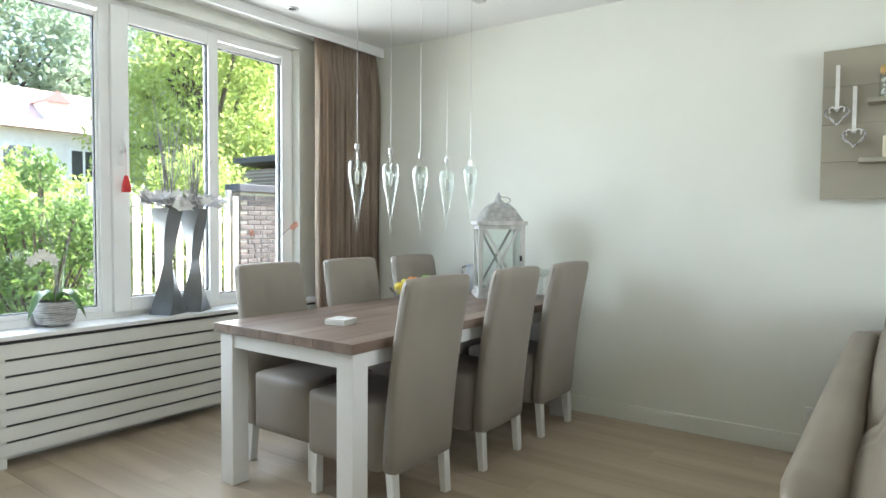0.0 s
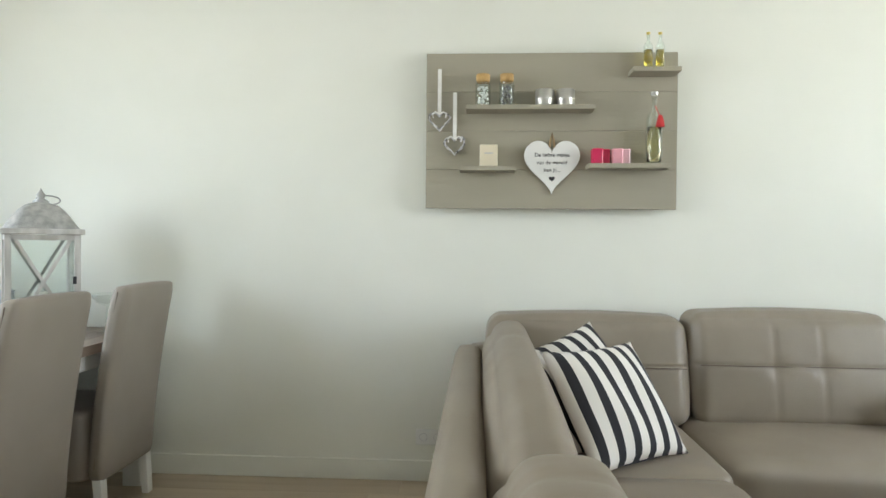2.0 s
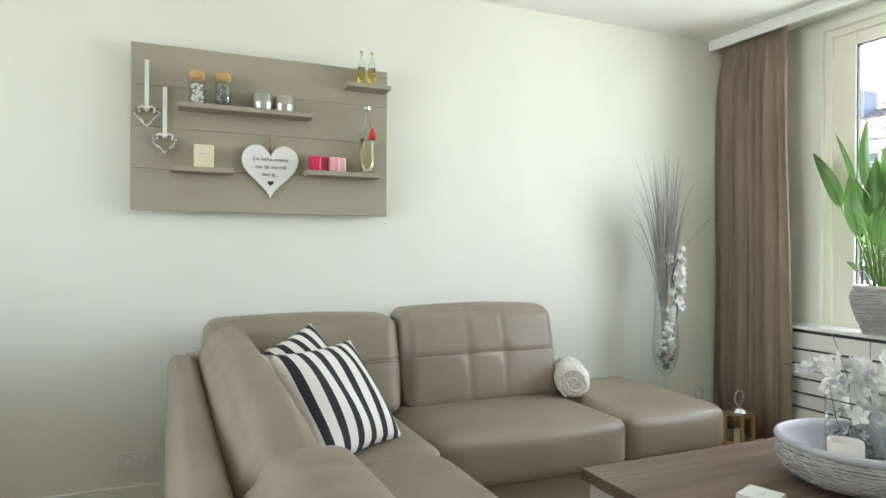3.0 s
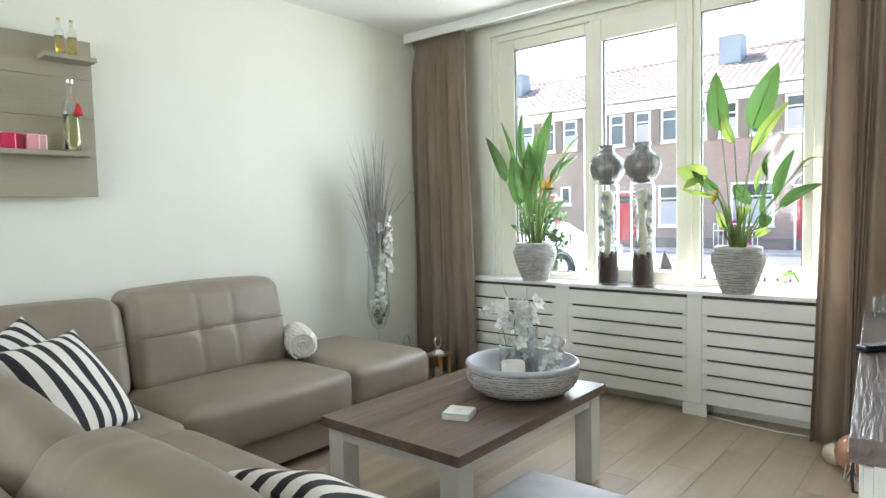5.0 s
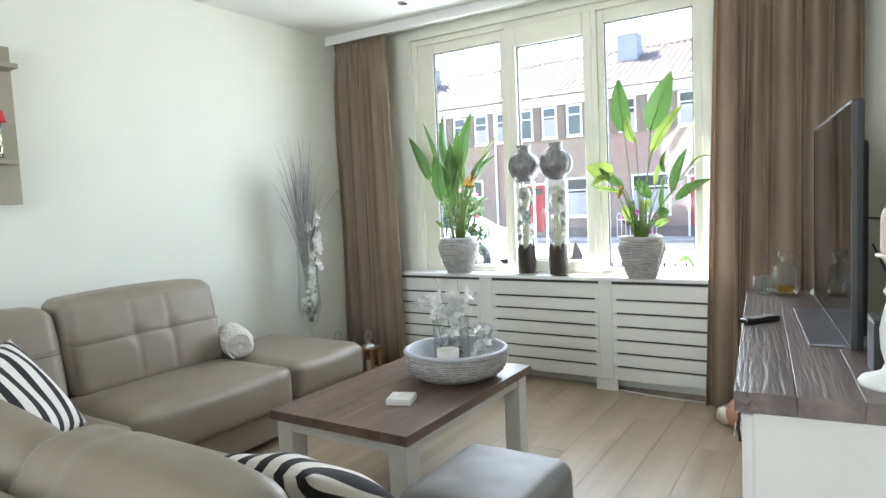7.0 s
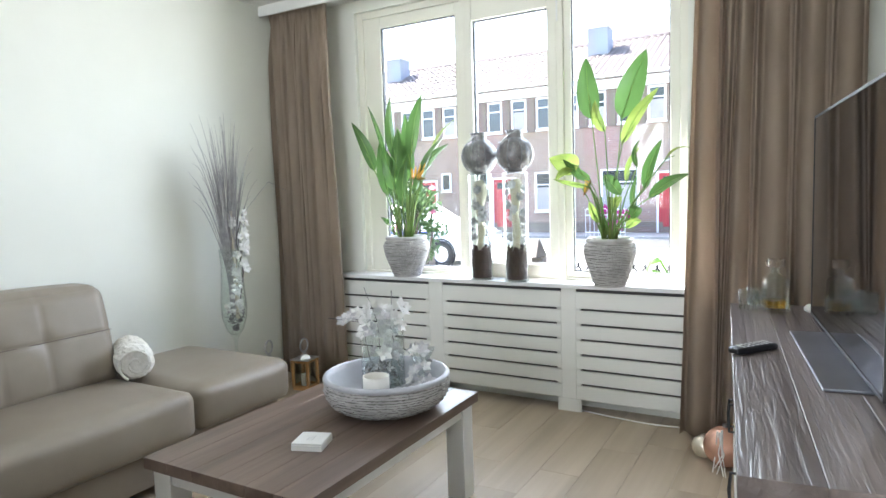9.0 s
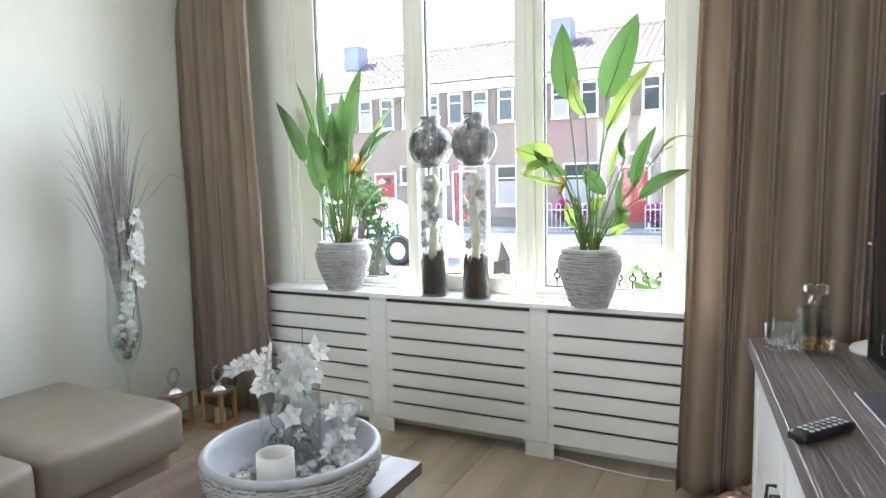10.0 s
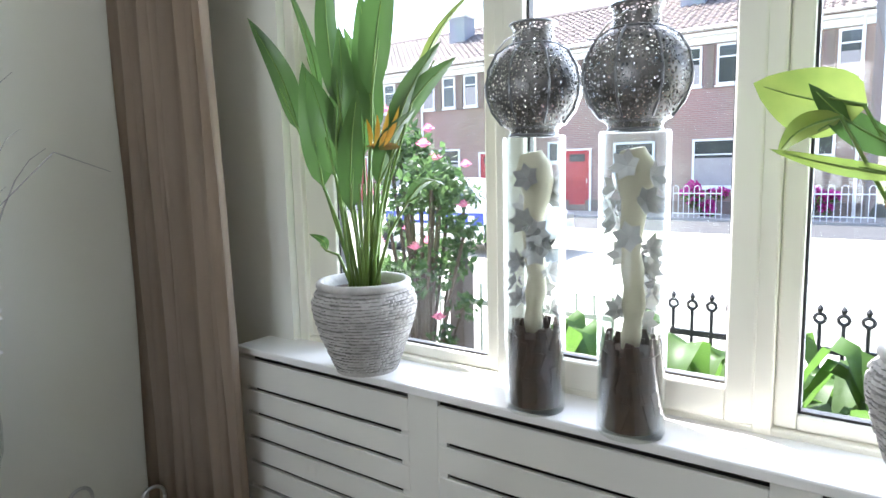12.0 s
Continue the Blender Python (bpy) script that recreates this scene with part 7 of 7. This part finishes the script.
def hosta(x, y, s, seed):
    t = thing("hosta", x, y, GZ, 0, "bright green broad-leaved garden plant before an iron fence", "plant", "hostas in the front garden")
    rg = random.Random(seed)
    for k in range(56):
        a, ln, wd = rg.uniform(0, tau_), s * rg.uniform(0.45, 0.95), s * rg.uniform(0.075, 0.125)
        bm = bmesh.new()
        rows = []
        up = rg.uniform(0.7, 1.65)
        for i in range(8):
            f = i / 7
            r_, z_ = ln * (0.10 + 0.62 * f), ln * up * (math.sin(min(f * 1.25, 1.0) * math.pi / 2) - 0.45 * max(0, f - 0.6) ** 1.2 * 2)
            w_ = 0.012 if f < 0.4 else wd * math.sin((f - 0.38) / 0.62 * math.pi) ** 0.7 + 0.004
            ca, sa = math.cos(a), math.sin(a)
            rows.append([bm.verts.new((ca * r_ - sa * w_ * e, sa * r_ + ca * w_ * e, z_ + abs(e) * w_ * 0.35)) for e in (-1, -0.5, 0, 0.5, 1)])
        for p_, q_ in zip(rows, rows[1:]):
            for j in range(4):
                bm.faces.new((p_[j], p_[j + 1], q_[j + 1], q_[j]))
        part("leaf", bm, M_HOSTA, t, smooth=True)


for i, (hx, hy, hs) in enumerate(((5.95, 0.9, 1.1), (5.7, 1.3, 1.15), (6.15, 1.55, 1.1), (5.75, 1.85, 1.15), (6.2, 2.1, 1.1), (5.8, 2.4, 1.1), (6.2, 2.65, 1.05), (5.75, 2.9, 1.05), (6.2, 3.2, 1.0))):
    hosta(hx, hy, hs * 0.76, 40 + i)


# parked car
def car(x, y, z0):
    c = thing("car", x, y, z0, 0, "white parked car with a blue stripe along its side", "car")
    prof = ((-2.08, 0.30), (-2.12, 0.55), (-2.02, 0.78), (-1.75, 0.90), (-1.10, 1.00), (-0.45, 1.42), (0.1, 1.50), (1.1, 1.47), (1.75, 1.15), (2.05, 0.98), (2.10, 0.55), (2.05, 0.28))
    bm = bmesh.new()
    sides = []
    for sx in (-1, 1):
        sides.append([bm.verts.new((sx * (0.86 - max(0, pz - 0.92) * 0.34), py, pz)) for py, pz in prof])
    bm.faces.new(sides[0])
    bm.faces.new(sides[1][::-1])
    for i in range(len(prof)):
        j = (i + 1) % len(prof)
        bm.faces.new((sides[0][j], sides[0][i], sides[1][i], sides[1][j]))
    bmesh.ops.recalc_face_normals(bm, faces=bm.faces)
    bmesh.ops.bevel(bm, geom=list(bm.edges), offset=0.07, segments=3, affect="EDGES", clamp_overlap=True)
    body = part("body", bm, M_CARW, c, smooth=True)
    for sx in (-1, 1):
        for a, b_, cz, dz in ((-0.86, -0.05, 1.05, 1.34), (0.05, 0.85, 1.05, 1.36), (0.95, 1.5, 1.07, 1.24)):
            pb = bmesh.new()
            low = 0.3 if a < -0.5 else 0.03
            pts = [(a, cz), (b_, cz), (b_ - 0.05 if a < 0.9 else b_ - 0.3, dz), (a + low, dz)]
            off = lambda pz: sx * (0.866 - max(0, pz - 0.92) * 0.34)
            inner = [pb.verts.new((off(pz) + sx * 0.004, py, pz)) for py, pz in pts]
            back = [pb.verts.new((off(pz) - sx * 0.02, py, pz)) for py, pz in pts]
            pb.faces.new(inner)
            pb.faces.new(back[::-1])
            for i in range(4):
                pb.faces.new((inner[i], back[i], back[(i + 1) % 4], inner[(i + 1) % 4]))
            bmesh.ops.recalc_face_normals(pb, faces=pb.faces)
            part("side_window", pb, M_HPANE, c)
        st = part("stripe", box(sx * 0.863 - 0.006, sx * 0.863 + 0.006, -0.95, 1.55, 0.60, 0.84), M_CARB, c, "blue lettered stripe")
        for k in range(9):
            yk = -0.75 + k * 0.23
            part("letter_bar", box(sx * 0.872 - 0.004, sx * 0.872 + 0.004, yk, yk + 0.15, 0.66, 0.78), M_CARW, st)
        part("mirror", box(sx * 0.90 - 0.06, sx * 0.90 + 0.06, -0.85, -0.72, 0.98, 1.10, 0.03), M_CARW, c)
        part("headlight", box(sx * 0.62 - 0.2, sx * 0.62 + 0.2, -2.09, -1.9, 0.62, 0.76, 0.03), M_CHROME, c)
        for wy in (-1.32, 1.30):
            turn = Matrix.Translation((sx * 0.80, wy, 0.32)) @ Matrix.Rotation(sx * math.pi / 2, 4, "Y")
            w = part("wheel", move(lathe([(0.19, -0.1), (0.29, -0.1), (0.315, -0.07), (0.32, 0.0), (0.315, 0.07), (0.29, 0.1), (0.19, 0.1), (0.19, -0.1)], 28), turn), M_TYRE, c, smooth=True)
            rim = lathe([(0.0, 0.07), (0.05, 0.075), (0.06, 0.05), (0.165, 0.06), (0.195, 0.1), (0.2, 0.06), (0.2, -0.05)], 28)
            part("rim", move(rim, turn), M_CHROME, w)
            for k in range(7):
                ak = k * tau_ / 7
                sp = move(box(0.05, 0.17, -0.022, 0.022, 0.058, 0.07), Matrix.Rotation(ak, 4, "Z"))
                part("spoke", move(sp, turn), M_CARW, w)
            part("wheel_arch", move(lathe([(0.315, 0.052), (0.36, 0.056), (0.36, 0.07), (0.33, 0.072)], 28), turn), M_TYRE, c)
    return c


car(14.38, 9.62, GZ + 0.03)

# ---- back garden ----
FZ = GZ + 0.13
fence = thing("board_fence", -6.3, 3.95, FZ, 0, "bleached vertical-board wooden garden fence", "fence")
for zz in (0.35, 1.55):
    part("rail", box(-0.06, -0.02, 0, 1.85, zz, zz + 0.09, 0.005), M_FENCE, fence)
rb = random.Random(3)
for i in range(14):
    bm = box(-0.018, 0.004, -0.048, 0.048, 0.02, 1.90 + rb.uniform(-0.03, 0.03), 0.006)
    ob = part("board", bm, M_FENCE, fence)
    ob.location = (rb.uniform(-0.004, 0.004), 0.06 + i * 0.139, 0)
for yy in (0.0, 1.82):
    part("post", box(-0.13, -0.06, yy - 0.035, yy + 0.035, 0, 2.0, 0.006), M_FENCE, fence)
gw = thing("garden_wall", -6.4, 6.5, FZ, 0, "grey-brown brick garden wall with dark coping", "wall", kind="")
part("brickwork", box(-0.12, 0.12, -0.62, 1.6, -0.05, 1.98), M_GBRICK, gw)
M_BRICKP = mat("garden_brick_piece", (0.125, 0.105, 0.095), 0.9, (0.085, 0.072, 0.065), 9, 0.5, 60, obj_var=0.3)
brick_mesh = finish(box(-0.006, 0.009, -0.102, 0.102, -0.026, 0.026, 0.004, 1), "brick", M_BRICKP)
for row in range(29):
    for col in range(7):
        ob = new("brick", brick_mesh)
        ob.parent = gw
        ob.location = (0.12, -0.51 + col * 0.214 + (0.107 if row % 2 else 0.0), 0.03 + row * 0.0665)
part("coping", box(-0.17, 0.17, -0.67, 1.65, 1.98, 2.09, 0.012), M_SLATE, gw)
shed = thing("garden_shed", -7.9, 8.6, GZ, 0, "small brick shed with a dark overhanging roof", "shed")
part("wall", box(-1.0, 1.0, -0.75, 1.3, 0, 2.65), M_GBRICK, shed)
part("roof", move(box(-1.25, 1.35, -0.95, 1.5, 2.72, 2.84, 0.02), Matrix.Rotation(-0.06, 4, "X")), M_SLATE, shed)

shrub("garden_shrub", -5.5, 3.05, FZ, 0.6, 0.62, 1.05, 40, 9000, 0.032, 21, M_LEAF_G, "sunlit green garden shrub beside the terrace")
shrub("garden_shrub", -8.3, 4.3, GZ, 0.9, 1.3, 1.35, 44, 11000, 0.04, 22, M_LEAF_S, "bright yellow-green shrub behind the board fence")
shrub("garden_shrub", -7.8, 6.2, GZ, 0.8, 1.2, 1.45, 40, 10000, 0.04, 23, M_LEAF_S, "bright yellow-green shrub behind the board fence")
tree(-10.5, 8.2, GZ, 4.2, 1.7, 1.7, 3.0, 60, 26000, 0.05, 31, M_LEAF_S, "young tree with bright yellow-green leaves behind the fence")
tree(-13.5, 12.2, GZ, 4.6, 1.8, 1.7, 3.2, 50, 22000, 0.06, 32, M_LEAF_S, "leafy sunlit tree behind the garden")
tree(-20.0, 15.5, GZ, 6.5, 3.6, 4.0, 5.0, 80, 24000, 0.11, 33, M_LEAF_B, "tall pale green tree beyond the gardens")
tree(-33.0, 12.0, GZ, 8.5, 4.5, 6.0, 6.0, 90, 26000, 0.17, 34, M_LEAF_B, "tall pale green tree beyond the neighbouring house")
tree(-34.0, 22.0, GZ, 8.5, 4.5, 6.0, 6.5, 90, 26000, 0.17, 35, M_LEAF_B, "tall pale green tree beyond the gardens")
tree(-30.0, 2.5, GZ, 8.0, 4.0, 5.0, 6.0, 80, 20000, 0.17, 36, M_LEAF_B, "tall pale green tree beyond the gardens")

shrub("street_shrub", 23.3, 1.7, GZ, 0.8, 1.1, 0.75, 26, 3600, 0.07, 41, M_LEAF_G, "green hedge plant at the end of the house row")
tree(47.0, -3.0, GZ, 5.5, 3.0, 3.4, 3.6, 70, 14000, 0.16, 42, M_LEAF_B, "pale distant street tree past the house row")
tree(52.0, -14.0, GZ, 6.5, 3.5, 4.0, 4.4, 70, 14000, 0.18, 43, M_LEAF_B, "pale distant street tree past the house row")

nb = thing("neighbour_house", -27.0, 10.0, GZ, 0, "pale rendered house with a pinkish tiled roof", "house")
part("wall", box(-3, 2, -6, 4.2, -0.1, 5.2), M_PALEW, nb)
bm = bmesh.new()
v1 = [bm.verts.new((2.5, yy, 5.05)) for yy in (-6.4, 4.6)]
v2 = [bm.verts.new((-0.5, yy, 7.0)) for yy in (-6.4, 4.6)]
v3 = [bm.verts.new((-3.5, yy, 5.05)) for yy in (-6.4, 4.6)]
for p_, q_ in ((v1, v2), (v2, v3), (v3, v1)):
    bm.faces.new((p_[0], p_[1], q_[1], q_[0]))
bm.faces.new((v1[0], v2[0], v3[0]))
bm.faces.new((v1[1], v3[1], v2[1]))
part("roof", bm, M_PINKR, nb)
dm = box(0.6, 1.9, 1.1, 1.9, 5.2, 6.2)
dorm = part("dormer", dm, M_PALEW, nb)
bm = bmesh.new()
d1 = [bm.verts.new((2.05, yy, zz)) for yy, zz in ((1.0, 6.18), (1.5, 6.6), (2.0, 6.18))]
d2 = [bm.verts.new((-0.4, yy, zz)) for yy, zz in ((1.0, 6.18), (1.5, 6.6), (2.0, 6.18))]
bm.faces.new(d1)
bm.faces.new(d2[::-1])
for i in range(3):
    bm.faces.new((d1[i], d2[i], d2[(i + 1) % 3], d1[(i + 1) % 3]))
part("dormer_roof", bm, mat("faded_red_tile", (0.52, 0.22, 0.20), 0.8), dorm, "red gabled dormer roof")
for yy in (-4.5, -2.2, 0.1, 2.4):
    f = box(2.0, 2.05, yy - 0.55, yy + 0.55, 3.1, 4.5, 0.01)
    w = part("window", f, M_HWHITE, nb)
    for s_ in (-1, 1):
        part("pane", box(2.045, 2.056, yy + s_ * 0.25 - 0.2, yy + s_ * 0.25 + 0.2, 3.2, 4.4), M_HPANE, w)

# blue garden chair
gc = thing("garden_chair", -4.55, 2.35, FZ, 25, "blue plastic slatted garden chair on the terrace", "chair")
for i in range(6):
    yy = -0.25 + i * 0.1
    part("back_slat", move(box(-0.012, 0.012, yy - 0.04, yy + 0.04, 0.0, 0.66 - 0.03 * abs(i - 2.5), 0.006), Matrix.Translation((-0.26, 0, 0.36)) @ Matrix.Rotation(-0.28, 4, "Y")), M_BLUE, gc)
for i in range(5):
    xx = -0.2 + i * 0.1
    part("seat_slat", box(xx - 0.042, xx + 0.042, -0.29, 0.29, 0.37, 0.392, 0.006), M_BLUE, gc)
for s_ in (-1, 1):
    part("armrest", box(-0.34, 0.30, s_ * 0.33 - 0.045, s_ * 0.33 + 0.045, 0.60, 0.625, 0.01), M_BLUE, gc)
    for xx in (-0.25, 0.24):
        part("leg", box(xx - 0.03, xx + 0.03, s_ * 0.32 - 0.02, s_ * 0.32 + 0.02, 0, 0.60, 0.006), M_BLUE, gc)
part("crossbar", box(-0.27, -0.23, -0.3, 0.3, 0.33, 0.37), M_BLUE, gc)

# ---- floor planks ----
PW, PL = 0.192, 1.285
floor_ob = bpy.data.objects["floor"]
cache = {}
rnd = random.Random(11)
for r in range(26):
    y = YN - PW * (r + 1)
    x = XB - rnd.uniform(0, PL)
    if y < -0.6:
        continue
    while x < XF:
        a, b = max(x, XB), min(x + PL, XF)
        x += PL
        if b - a < 0.03:
            continue
        L = round(b - a, 3)
        if L not in cache:
            cache[L] = finish(box(0, L - 0.0008, 0.0005, PW - 0.0005, -0.010, 0.0, 0.0007, 1), "plank", M_PLANK)
        ob = new("plank", cache[L])
        ob.parent = floor_ob
        ob.location = (a, y, 0)
